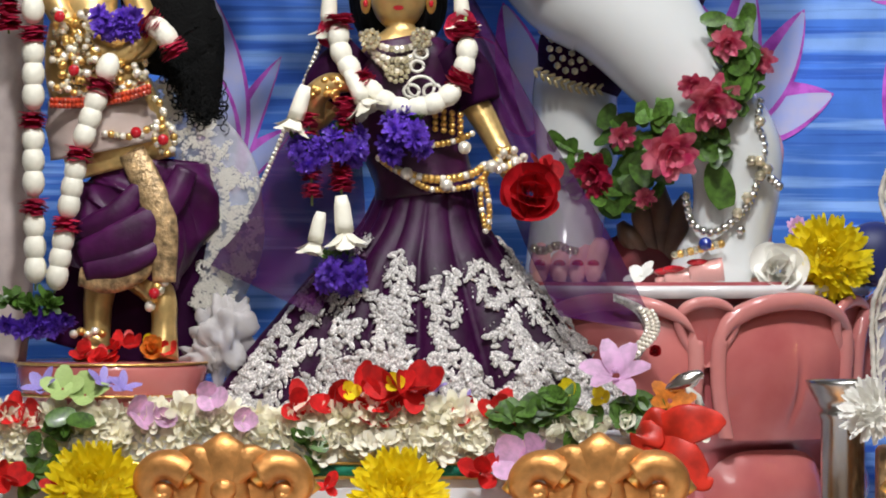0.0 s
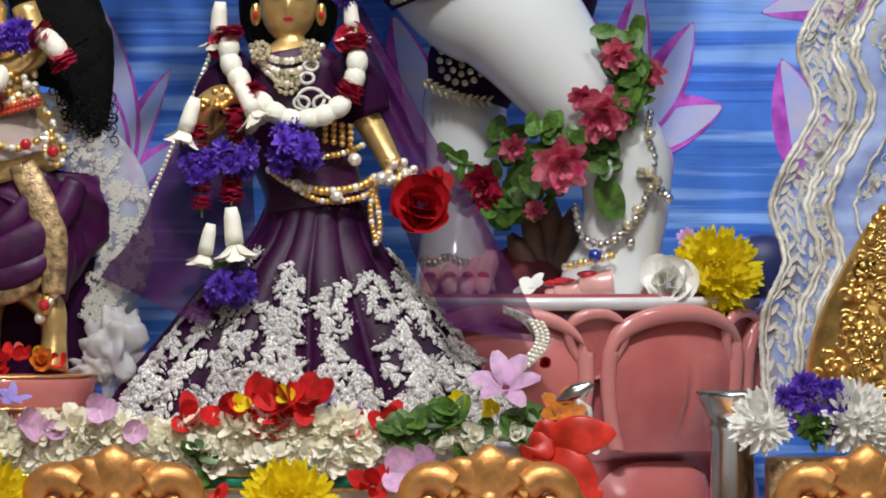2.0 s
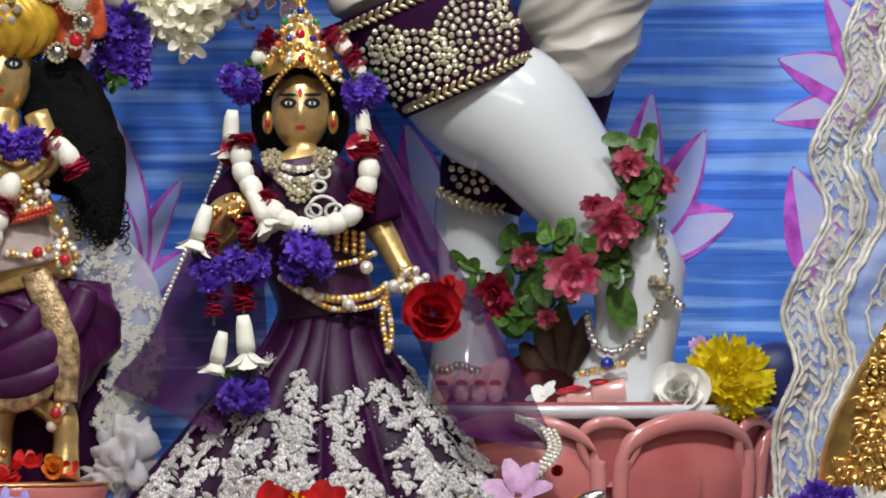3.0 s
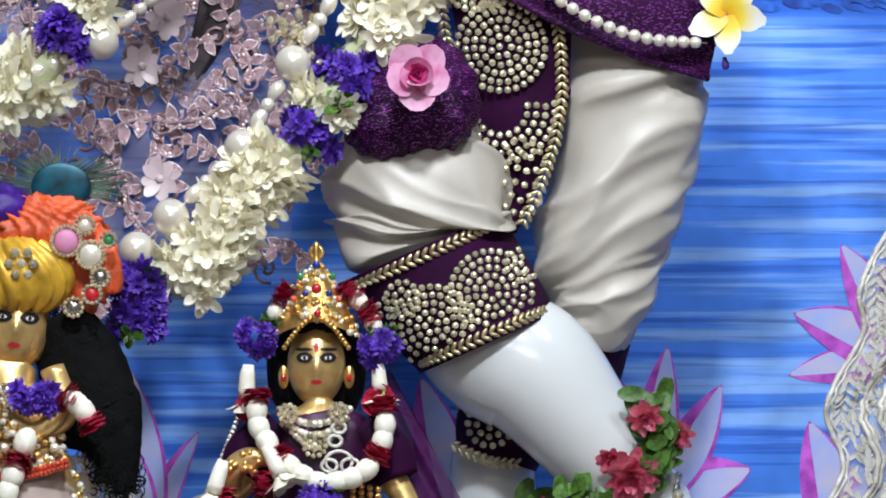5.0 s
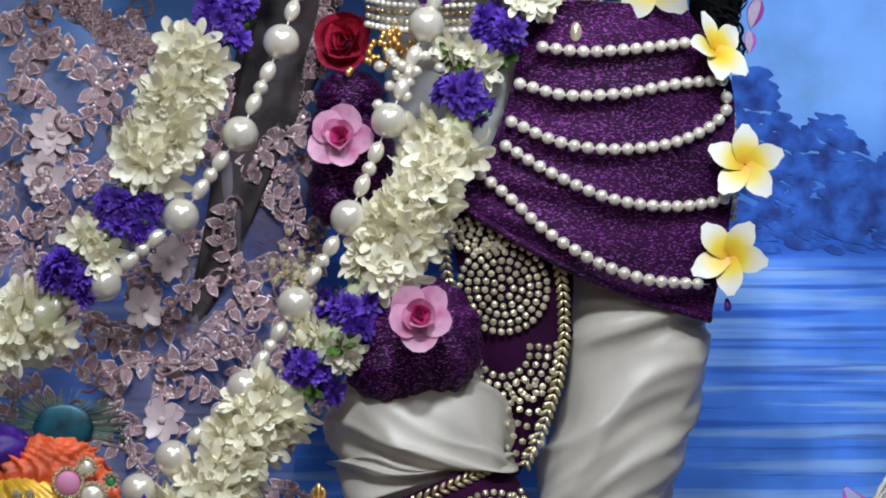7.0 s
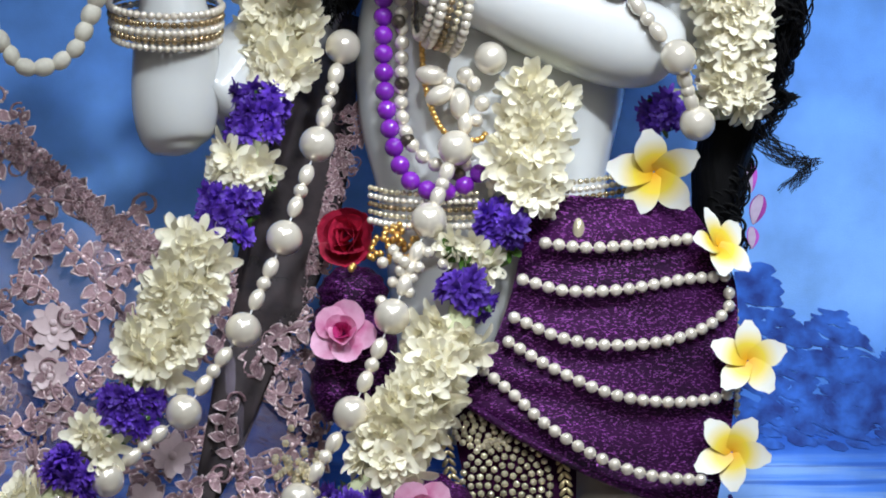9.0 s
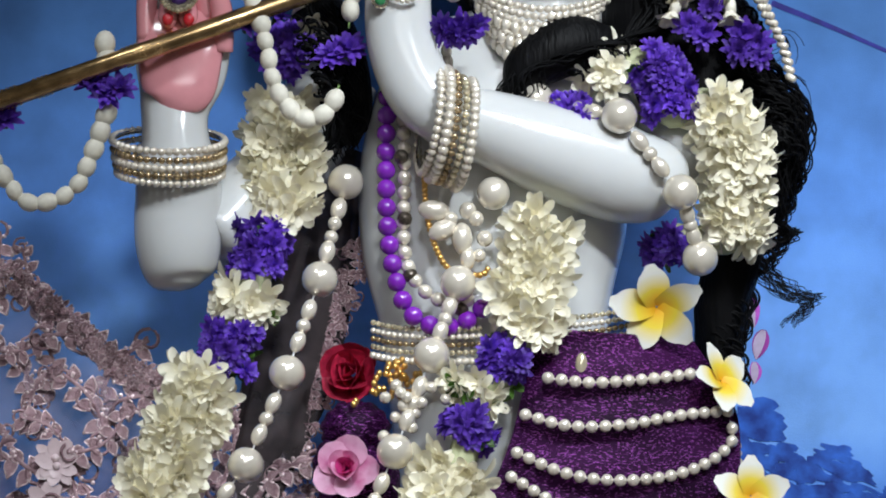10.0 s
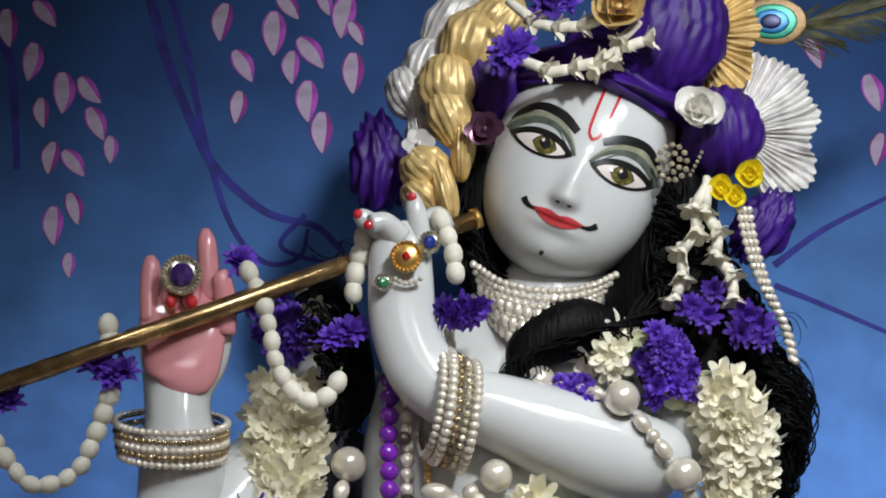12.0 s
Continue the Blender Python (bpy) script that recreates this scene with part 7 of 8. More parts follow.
for k, (x, y, r) in enumerate(((745, 95, 12), (738, 118, 12), (745, 155, 24), (765, 162, 16), (728, 162, 14))):
    part("loop", ribbon([P(*K0(x + r * math.cos(i * 0.45), y + r * 0.8 * math.sin(i * 0.45), -402)) for i in range(15)], 3 * PX), PALELACE, br)
for i in range(16):
    piece("bead", GOLDBEAD, facing(P(*K0(770 + 15 * (i % 4) , 195 + 11 * (i // 4) + 3 * (i % 4), -400)), FRONT, 6 * PX), br)
gb = holder("doll_belt", P(*K0(770, 310, -410)), "gold chain belt with pearls hanging at the side", "belt")
for rows, r, st_ in (([K0(672, 280, -385), K0(710, 305, -402), K0(770, 318, -408), K0(830, 310, -398), K0(862, 290, -380)], 8, 10), ([K0(700, 300, -405), K0(760, 335, -412), K0(830, 330, -402), K0(860, 310, -390)], 6, 9), ([K0(862, 300, -395), K0(850, 350, -402), K0(860, 412, -408)], 6, 9), ([K0(858, 320, -395), K0(866, 370, -402), K0(864, 412, -408)], 6, 9), ([K0(765, 258, -398), K0(805, 250, -395), K0(838, 236, -385)], 6, 9)):
    for i, (p, t) in enumerate(even(line(rows, 8), st_ * PX)):
        piece("belt_bead", SMALLPEARL if i % 4 == 0 else GOLDBEAD, facing(p, t, r * PX), gb)
for x, y in ((720, 308), (822, 262), (870, 295), (790, 328)):
    piece("pearl", SMALLPEARL, facing(P(*K0(x, y, -418)), FRONT, 12 * PX), gb)
for name, c, lab in (("doll_bracelet", (905, 285), "bracelet of pearls and red stones on the doll's wrist"), ("doll_bracelet", (578, 158), "gold bracelets on the doll's raised wrist")):
    o = holder(name, P(*K0(*c, -400)), lab, "bracelet", "doll bracelets")
    for i in range(26):
        piece("bead", (SMALLPEARL if c[0] > 700 else GOLDBEAD) if i % 5 else GOLDBEAD, facing(P(*K0(c[0] + rd.uniform(-26, 26), c[1] + rd.uniform(-20, 20), -402 + rd.uniform(-6, 6))), FRONT, 8 * PX), o)

# the doll's flower strings
REDRUFF = bloom("red_ruffle", [(9, 0.95, 0.4, 0.1, 0.3, 0.1, 0.0, 0), (8, 0.9, 0.4, 0.3, 0.2, 0.1, 0.2, 0)], [CRIMSON], (0.3, 0.1, 0), 41, 0.3)


def mixed_string(rows, label, plan, r=20, cat="garland"):
    """plan: letters along the string; b bud, r red ruffle, p aster, g leaves."""
    pts = line(rows, 12)
    ob = holder("bud_string", pts[0], label, cat, "doll garlands")
    part("thread", ribbon(pts, 2 * PX), PALEGREEN, ob)
    ln = sum((y - x).length for x, y in zip(pts, pts[1:]))
    ev = even(pts, ln / len(plan) * 0.999)
    for (p, t), k in zip(ev, plan):
        if k == "b":
            piece("bud", BUDBEAD, facing(p, t, (r * PX, r * PX, r * 1.05 * PX)), ob)
        elif k == "r":
            for q in (-8, 0, 8):
                piece("red_petals", REDRUFF, facing(p + t * q * PX, t, (r * 1.45 * PX, r * 1.3 * PX, r * 0.8 * PX), rd.uniform(0, 6)), ob)
        elif k == "p":
            for q in range(4):
                piece("aster", rd.choice(ASTERS), facing(p + Vector((rd.uniform(-16, 16), -8, rd.uniform(-12, 12))) * PX, (rd.uniform(-0.5, 0.5), -1, rd.uniform(-0.6, 0.3)), r * 1.5 * PX, q), ob)
        elif k == "g":
            for q in range(3):
                piece("leaf", SPRIGS[q], facing(p, (rd.uniform(-0.5, 0.5), -1, 0.4), r * 1.3 * PX, q), ob)
    return ob


mixed_string([K0(600, 35, -400), K0(604, 95, -410), K0(650, 155, -425), K0(715, 192, -430), K0(790, 172, -425), K0(824, 110, -412), K0(824, 30, -400)], "garland of white buds with crimson petals on the doll", "rbbbrbbbbbbrbbr", 19)
for p, r, label in ((K0(715, 245, -435), 44, "cluster of purple asters at the garland's end"), (K0(600, 487, -455), 40, "cluster of purple asters hanging on the skirt"), (K0(540, 272, -430), 34, "cluster of purple asters on a hanging string"), (K0(612, 258, -435), 36, "cluster of purple asters on a hanging string"), (K5(455, 600, -350), 34, "cluster of purple asters beside the crown"), (K5(672, 615, -350), 36, "cluster of purple asters beside the crown")):
    o = holder("aster_cluster", P(*p), label, "flowers", "aster clusters")
    for i in range(16):
        v = Vector((rd.gauss(0, 1), -abs(rd.gauss(0, 0.7)), rd.gauss(0, 0.75)))
        v = v.normalized() * rd.uniform(0.5, 1)
        piece("aster", rd.choice(ASTERS), facing(P(*p) + v * r * 0.9 * PX, v + Vector((0, -0.6, 0)), r * 0.62 * PX, i), o)
    for i in range(5):
        piece("leaf", SPRIGS[i % 3], facing(P(p[0] + rd.uniform(-r, r) * 0.7, p[1] - r * 0.75, p[2] - 4), (rd.uniform(-1, 1), -0.5, 1), r * 0.45 * PX, i), o)
mixed_string([K0(545, 210, -425), K0(550, 290, -428), K0(552, 365, -430)], "hanging string of crimson petals", "rrgrr", 15)
mixed_string([K0(612, 180, -430), K0(612, 230, -432), K0(605, 290, -434), K0(604, 345, -436)], "hanging string of crimson petals", "rrrgrrr", 17)
mixed_string([K5(480, 570, -345), K5(500, 520, -345), K5(520, 505, -345)], "string of white buds and crimson petals round the crown", "gbrr", 14)
mixed_string([K5(610, 510, -345), K5(645, 545, -345), K5(668, 590, -345)], "string of white buds and crimson petals round the crown", "rrbrrb", 16)
for p, way, s in ((K5(440, 690, -360), (0, 0, -1), 62), (K5(672, 680, -360), (0.1, 0, -1), 58), (K0(635, 165, -440), (0.5, -0.2, -1), 62), (K0(528, 195, -430), (-0.3, 0, -1), 62), (K0(608, 395, -450), (0.1, 0, -1), 68), (K0(560, 415, -448), (-0.2, 0, -1), 56)):
    o = piece("white_trumpet_flower", TRUMPET, facing(P(*p), way, (s * PX * 1.0, s * PX * 1.0, s * PX * 0.72)), None)
    tagged(o, "white tuberose trumpet hanging on the doll's garland", "flower", "doll flowers")
for p in (K5(445, 722, -362), K5(670, 712, -362)):
    o = piece("red_rosette", ROSES[4], facing(P(*p), (0, -1, 0.1), 34 * PX), None)
    tagged(o, "crimson rosette under a white trumpet flower", "flower", "doll flowers")
rose("red_rose", K0(938, 345, -430), ROSELAYERS, [ROSEPETAL], 66, "large red rose held at the doll's side", (0.1, -1, 0.15))
for i, w in enumerate(((0.2, -0.3, 1), (0.6, -0.6, 0.7))):
    pinned("rose_petal", K0(955 + 12 * i, 300 + 10 * i, -420), bloom("single_petal", [(2, 0.9, 0.6, 0.9, 0.3, 0.05, 0, 0)], [ROSEPETAL], None, 50 + i), 36, "loose upright petal of the red rose", w)

# the doll's tulle veil
vb = holder("tulle_veil", P(*K0(750, 300, -290)), "sheer purple tulle veil with a silver beaded edge", "veil")


def quad_sheet(rows_a, rows_b, ripple, depth):
    A, B = smoothed([list(r) for r in rows_a], 10), smoothed([list(r) for r in rows_b], 10)

    def fn(s, t):
        i = s * (len(A) - 1)
        k = min(int(i), len(A) - 2)
        a, c = A[k] + (A[k + 1] - A[k]) * (i - k), B[k] + (B[k + 1] - B[k]) * (i - k)
        p = a + (c - a) * t
        return P(p[0], p[1], p[2] + ripple * math.sin(t * 14 + s * 4))
    return fn


left = quad_sheet([K0(590, 20, -300), K0(520, 190, -300), K0(450, 350, -300), K0(372, 470, -310)], [K0(640, 100, -300), K0(640, 270, -330), K0(640, 430, -400), K0(560, 560, -450)], 8, 0)
right = quad_sheet([K0(835, -10, -300), K0(955, 210, -310), K0(1080, 420, -340), K0(1165, 590, -360)], [K0(800, 20, -300), K0(860, 220, -320), K0(920, 410, -400), K0(990, 560, -470)], 8, 0)
part("left_fall", grid(left, 40, 20), TULLE, vb)
part("right_fall", grid(right, 40, 20), TULLE, vb)
for i in range(46):
    piece("edge_bead", SMALLPEARL, facing(left(i / 62, 0.0), FRONT, 5 * PX), vb)
bandm = mat("silver_braid", (0.5, 0.47, 0.46), 0.4, 0.5, vary=0.35, scale=300, bump=0.6, bscale=900)
part("braid", grid(quad_sheet([K0(1085, 520, -420), K0(1112, 530, -402), K0(1140, 545, -385), K0(1160, 580, -368), K0(1130, 640, -368)], [K0(1085, 534, -421), K0(1106, 543, -403), K0(1128, 560, -387), K0(1138, 590, -372), K0(1108, 628, -372)], 2, 0), 40, 6, thick=0.001), bandm, vb, "silver woven braid")
for i in range(40):
    piece("braid_bead", SMALLPEARL, facing(P(*K0(1142 + 22 * math.sin(i * 0.09) + (i % 3) * 9 - 9 - i * 0.6, 548 + i * 2.2, -392)), FRONT, 5.5 * PX), vb)

# ---- the doll on the pink plinth ----
b = Build()
doll_face(b, K5(28, 575, -330), 58, 82, (0, 1, 2, 3), 0.08)
loft([(*K5(40, 640, -325), 28, 28), (*K0(160, 20, -330), 60, 40), (*K0(160, 110, -330), 80, 55), (*K0(190, 200, -330), 90, 58), (*K0(215, 300, -330), 95, 58)], 6, 20, True, b)
loft([(*K0(90, -10, -335), 26, 26), (*K0(130, 55, -365), 22, 22), (*K0(195, 98, -380), 21, 20), (*K0(235, 85, -385), 18, 16), (*K0(262, 55, -380), 15, 12)], 6, 14, True, b)
loft([(*K0(240, -10, -335), 24, 24), (*K0(262, 70, -350), 20, 20), (*K0(220, 105, -370), 18, 16)], 6, 14, True, b)
loft([(*K0(200, 420, -330), 40, 34), (*K0(175, 520, -335), 27, 26), (*K0(170, 600, -340), 24, 26), (*K0(160, 636, -360), 34, 34)], 6, 14, True, b)
loft([(*K0(250, 480, -350), 40, 30), (*K0(285, 530, -370), 26, 24), (*K0(290, 580, -372), 22, 24), (*K0(285, 636, -380), 30, 30)], 6, 14, True, b)
thing("plinth_doll", b, [BRASS, BLACKPAINT, NAIL, EYEWHITE], "polished brass doll with crossed legs on a pink plinth", "doll")
pl = holder("doll_plinth", Vector((P(*K0(197, 730, -330)).x, -0.165, PLAT_Z)), "round pink glazed plinth with gold rims", "plinth")
c0 = Vector((P(*K0(197, 730, -330)).x, -0.165, PLAT_Z))
zt = P(*K0(197, 640, -330)).z - PLAT_Z
part("drum", lathe(c0, [(0.0, 0), (0.07, 0), (0.073, 0.012), (0.078, 0.02), (0.081, zt - 0.016), (0.083, zt - 0.006), (0.081, zt), (0.0, zt)], ring=48), GLAZEIN, pl)
for h, r in ((zt - 0.001, 0.0825), (zt * 0.52, 0.0815)):
    part("gold_rim", ribbon([c0 + Vector((r * math.cos(a * 0.1309), r * math.sin(a * 0.1309), h)) for a in range(49)], 0.0012), GOLD, pl, "thin gold rim")
PLUMSILK = mat("folded_plum_silk", (0.05, 0.004, 0.045), 0.42, spec=0.3, vary=0.35, scale=40, bump=0.2)
dd = holder("doll_wrap", P(*K0(250, 400, -330)), "purple cloth wrapped round the doll's legs with a gold sash", "garment")
part("wrap", loft([(*K0(270, 285, -328), 96, 60), (*K0(265, 350, -330), 104, 66), (*K0(240, 410, -335), 112, 70), (*K0(200, 460, -345), 86, 60), (*K0(190, 490, -345), 60, 46)], 14, 90, True, wave=creases(3, 2.2, -0.5, 1.3, 0.4, 0.2)), PLUMSILK, dd)
for rows in (((330, 300, -385, 20), (290, 372, -402, 26), (215, 425, -412, 30), (140, 452, -400, 22)), ((300, 420, -396, 14), (230, 462, -412, 22), (150, 482, -404, 18)), ((250, 330, -396, 16), (200, 385, -406, 22), (138, 412, -396, 16))):
    part("fold", loft([(*K0(x, y, d), w, 12) for x, y, d, w in rows], 10, 18, True, wave=creases(rows[0][0], 3, 1.2, 1.2, 0.3, 0.15)), PLUMSILK, dd, "draped fold of plum silk")
part("back_wrap", loft([(*K0(270, 280, -300), 95, 30), (*K0(260, 400, -295), 110, 30), (*K0(220, 560, -290), 130, 30), (*K0(200, 636, -290), 120, 26)], 8, 24, True, wave=folds(2, 0.06, 0, 8)), VELVET, dd)
BROCADE = mat("gold_brocade", (0.42, 0.28, 0.14), 0.4, 0.4, vary=0.6, scale=120, bump=0.5, bscale=400)
part("sash", loft([(*K0(232, 270, -385), 24, 10), (*K0(262, 330, -402), 26, 10), (*K0(288, 400, -408), 25, 10), (*K0(290, 500, -402), 20, 10)], 10, 16, True), BROCADE, dd, "gold brocade sash")
part("sash", loft([(*K0(140, 490, -398), 16, 10), (*K0(190, 496, -402), 24, 12), (*K0(240, 475, -402), 26, 12), (*K0(262, 450, -400), 14, 8)], 10, 16, True), BROCADE, dd, "gold brocade hem")
part("waist_cloth", loft([(*K0(170, 165, -335), 84, 60), (*K0(180, 215, -338), 96, 66), (*K0(190, 265, -336), 100, 66)], 8, 32, True, wave=folds(2, 0.03, 0, 5)), mat("blush_satin", (0.5, 0.4, 0.36), 0.4, vary=0.1, scale=30), dd, "blush satin waist cloth")
jb = holder("doll_jewels", P(*K0(220, 220, -410)), "beaded belts and chains of gold, pearl and red stones", "jewellery")
for rows, r in (([K0(90, 150, -400), K0(160, 168, -408), K0(262, 145, -395)], 7), ([K0(90, 180, -402), K0(160, 185, -408), K0(262, 150, -398)], 6), ([K0(185, 235, -408), K0(240, 240, -410), K0(290, 205, -400), K0(270, 170, -398)], 7), ([K0(130, 90, -400), K0(140, 150, -405)], 8), ([K0(100, 20, -395), K0(130, 110, -402)], 8), ([K0(275, 225, -405), K0(300, 225, -405), K0(308, 255, -405), K0(290, 270, -405), K0(274, 250, -405), K0(277, 225, -405)], 7), ([K0(265, 540, -400), K0(290, 500, -402), K0(268, 510, -402)], 10), ([K0(130, 590, -390), K0(185, 590, -392)], 8)):
    for i, (p, t) in enumerate(even(line(rows, 8), r * 1.5 * PX)):
        piece("bead", (SMALLPEARL, GOLDBEAD, GEMBEAD)[i % 3], facing(p + Vector((0, 0, rd.uniform(-4, 4))) * PX, t, r * PX), jb)
for x, y in ((240, 235), (288, 248), (130, 125), (105, 30), (272, 520)):
    part("red_stone", ball(P(*K0(x, y, -416)), (10 * PX, 6 * PX, 10 * PX), n=10, m=6), REDGEM, jb)
for i in range(150):
    y = rd.uniform(20, 165)
    x = 95 + (265 - 95) * rd.random() if y > 110 else rd.uniform(92, 175)
    piece("breast_bead", (SMALLPEARL, GOLDBEAD, AMBERBEAD, GEMBEAD)[i % 4], facing(P(*K0(x, y, -398 + rd.uniform(-6, 6))), FRONT, rd.uniform(5, 9) * PX), jb)
GARNET = bead_data("garnet_bead", mat("garnet", (0.45, 0.04, 0.01), 0.15, vary=0.3, rnd=0.3, coat=0.6), 8, 5)
for k in range(2):
    for i in range(24):
        piece("garnet_bead", GARNET, facing(P(*K0(92 + 7.4 * i, 178 + 9 * k + 10 * math.sin(i * 0.13) - 1.1 * i, -412)), FRONT, 6 * PX), jb)
mixed_string([K0(58, -60, -420), K0(58, 100, -425), K0(58, 300, -430), K0(62, 515, -430)], "string of white buds with crimson rings", "bbbrbbbrbbbrbbb", 20)
mixed_string([K0(190, 120, -420), K0(165, 190, -430), K0(135, 290, -435), K0(112, 420, -435), K0(95, 520, -435)], "string of white buds with crimson rings", "brbbbrbbbrbbb", 20)
o = holder("aster_cluster", P(*K0(60, 560, -440)), "flat cluster of purple asters under green leaves", "flowers", "aster clusters")
for i in range(26):
    piece("aster", rd.choice(ASTERS), facing(P(*K0(10 + 110 * rd.random(), 560 + 26 * rd.random(), -440)), (rd.uniform(-0.5, 0.5), -1, rd.uniform(-0.8, 0.2)), 22 * PX, i), o)
for i in range(10):
    piece("leaf", SPRIGS[i % 3], facing(P(*K0(10 + 100 * rd.random(), 528 + 14 * rd.random(), -442)), (rd.uniform(-1, 1), -0.8, 0.6), 24 * PX, i), o)
o = holder("aster_cluster", P(*K0(205, 50, -410)), "purple aster held in the doll's arms", "flowers", "aster clusters")
for i in range(14):
    piece("aster", rd.choice(ASTERS), facing(P(*K0(205 + rd.gauss(0, 18), 48 + rd.gauss(0, 18), -412)), (rd.uniform(-0.7, 0.7), -1, rd.uniform(-0.7, 0.7)), 24 * PX, i), o)
mixed_string([K0(262, 40, -410), K0(290, 60, -412), K0(312, 100, -408)], "short string of white buds with crimson petals", "rbbr", 20)
mixed_string([K0(10, -40, -400), K0(15, 60, -400)], "string of crimson petals beside the doll", "rrrr", 20)
tb = holder("doll_turban", P(*K5(60, 470, -350)), "yellow turban with orange gauze, brooches and a peacock eye", "turban")
part("yellow_wrap", ball(P(*K5(35, 490, -345)), (84 * PX, 60 * PX, 62 * PX), n=110, m=40, dent=lambda w: 0.15 * abs(math.sin(11 * math.atan2(w.x + 0.4, -w.y + 0.2) + 3 * w.z))), mat("yellow_gold_cloth", (0.62, 0.36, 0.03), 0.4, 0.3, vary=0.3, scale=50), tb, "pleated yellow-gold wrap")
part("orange_gauze", ball(P(*K5(70, 410, -320)), (108 * PX, 46 * PX, 60 * PX), n=120, m=50, dent=gathers(12, 12, 0.12, 0.8)), ORANGECLOTH, tb, "orange gauze ruffle")
part("orange_gauze", ball(P(*K5(150, 470, -320)), (56 * PX, 36 * PX, 84 * PX), n=90, m=50, dent=gathers(15, 9, 0.13, 0.6)), ORANGECLOTH, tb, "orange gauze ruffle")
part("purple_gauze", ball(P(*K5(-10, 380, -318)), (62 * PX, 40 * PX, 46 * PX), n=40, m=24, dent=crumple(17, 0.15, 3)), PURPLESILK, tb, "purple gauze")
part("peacock_eye", ball(P(*K5(108, 332, -290)), (52 * PX, 5 * PX, 42 * PX), n=20, m=10), mat("teal_barb", (0.0, 0.05, 0.08), 0.4, 0.3, vary=0.6, scale=60), tb, "dark blue peacock eye")
b = Build()
for i in range(120):
    a = rd.uniform(-3.3, 0.4)
    r0, r1 = rd.uniform(30, 50), rd.uniform(70, 120)
    ribbon([P(*K5(108 + r0 * math.cos(a), 332 + 0.7 * r0 * math.sin(a), -288)), P(*K5(108 + r1 * math.cos(a + 0.1), 332 + 0.6 * r1 * math.sin(a + 0.1), -286))], 1.1 * PX, b, 0, 4)
part("feather_fringe", b, mat("teal_olive_barb", (0.05, 0.09, 0.06), 0.45, vary=0.6, scale=60), tb, "fine feather barbs")
for x, y, r, m in ((117, 428, 22, PINKPETAL), (160, 452, 20, PEARL), (177, 492, 12, STEEL), (163, 522, 12, REDGEM), (130, 545, 12, STEEL), (150, 400, 12, PEARL), (192, 425, 9, GREENGEM)):
    part("brooch", ball(P(*K5(x, y, -372)), (r * PX, r * 0.5 * PX, r * PX), n=14, m=8), m, tb)
    for i in range(int(r)):
        piece("stone", GEMBEAD, facing(P(*K5(x + (r + 4) * math.cos(6.283 * i / int(r)), y + (r + 4) * math.sin(6.283 * i / int(r)), -376)), FRONT, 4.5 * PX), tb)
for i in range(7):
    piece("pale_stone", GEMBEAD, facing(P(*K5(38 + (22 if i else 0) * math.cos(i * 1.047), 468 + (22 if i else 0) * math.sin(i * 1.047), -408)), FRONT, 10 * PX), tb)
hb = Build()
loft([(*K5(100, 560, -310), 50, 40), (*K5(140, 640, -305), 75, 46), (*K5(170, 730, -300), 78, 46), (*K0(330, 60, -298), 66, 44), (*K0(350, 150, -296), 44, 36), (*K0(360, 220, -296), 20, 20)], 10, 40, True, hb, 0, lambda s, a: 0.07 * noise.noise(Vector((math.cos(a) * 4, math.sin(a) * 4, s * 22))))
for i in range(1100):
    s = rd.random()
    sm = [(100, 560), (140, 640), (172, 730), (196, 790), (215, 860)]
    k = min(int(s * 4), 3)
    x, y = [a + (c - a) * (s * 4 - k) for a, c in zip(sm[k], sm[k + 1])]
    x, y = x + max(-48, min(48, rd.gauss(0, 22))), y + rd.gauss(0, 16)
    r, ph = rd.uniform(5, 9), rd.uniform(0, 6)
    ribbon([P(*K5(x + r * math.cos(ph + j * 0.9), y + r * math.sin(ph + j * 0.9) + j, -345 + 30 * abs(x - 160) / 80)) for j in range(8)], 1.1 * PX, hb, 0, 4)
thing("doll_wig", hb, mat("matt_black_hair", (0.004, 0.004, 0.004), 0.8, spec=0.1, vary=0.4, scale=60, bump=0.8, bscale=400), "curly black wig down the doll's back", "wig")
nv = holder("net_scarf", P(*K0(390, 400, -290)), "white net scarf with silver lace flowers", "scarf")
NV = [(*K0(270, 150, -300), 26, 16), (*K0(330, 215, -296), 46, 20), (*K0(390, 310, -290), 62, 22), (*K0(415, 410, -288), 52, 22), (*K0(390, 500, -290), 46, 20), (*K0(370, 560, -295), 30, 18)]
part("net", loft(NV, 10, 28, True, wave=lambda s, a: 0.08 * math.sin(a * 5 + s * 9)), WHITENET, nv)
for i in range(150):
    k = rd.random() * (len(NV) - 1)
    j = min(int(k), len(NV) - 2)
    a = [x + (y - x) * (k - j) for x, y in zip(NV[j], NV[j + 1])]
    q = rd.uniform(-0.85, 0.85)
    piece("lace_motif", SILVERLACES[i % 4], facing(P(a[0] + q * a[3], a[1] + rd.uniform(-10, 10), a[2] - a[4] * 1.1), FRONT, rd.uniform(10, 17) * PX, rd.uniform(0, 6)), nv)
part("frill", ball(P(*K0(395, 600, -330)), (44 * PX, 26 * PX, 60 * PX), n=50, m=30, dent=lambda w: 0.9 * noise.noise(w * 2.2 + Vector((5, 2, 1))) + 0.25 * noise.noise(w * 7)), mat("white_gauze", (0.62, 0.58, 0.57), 0.6, vary=0.1, alpha=0.6), nv, "crumpled white gauze frill")
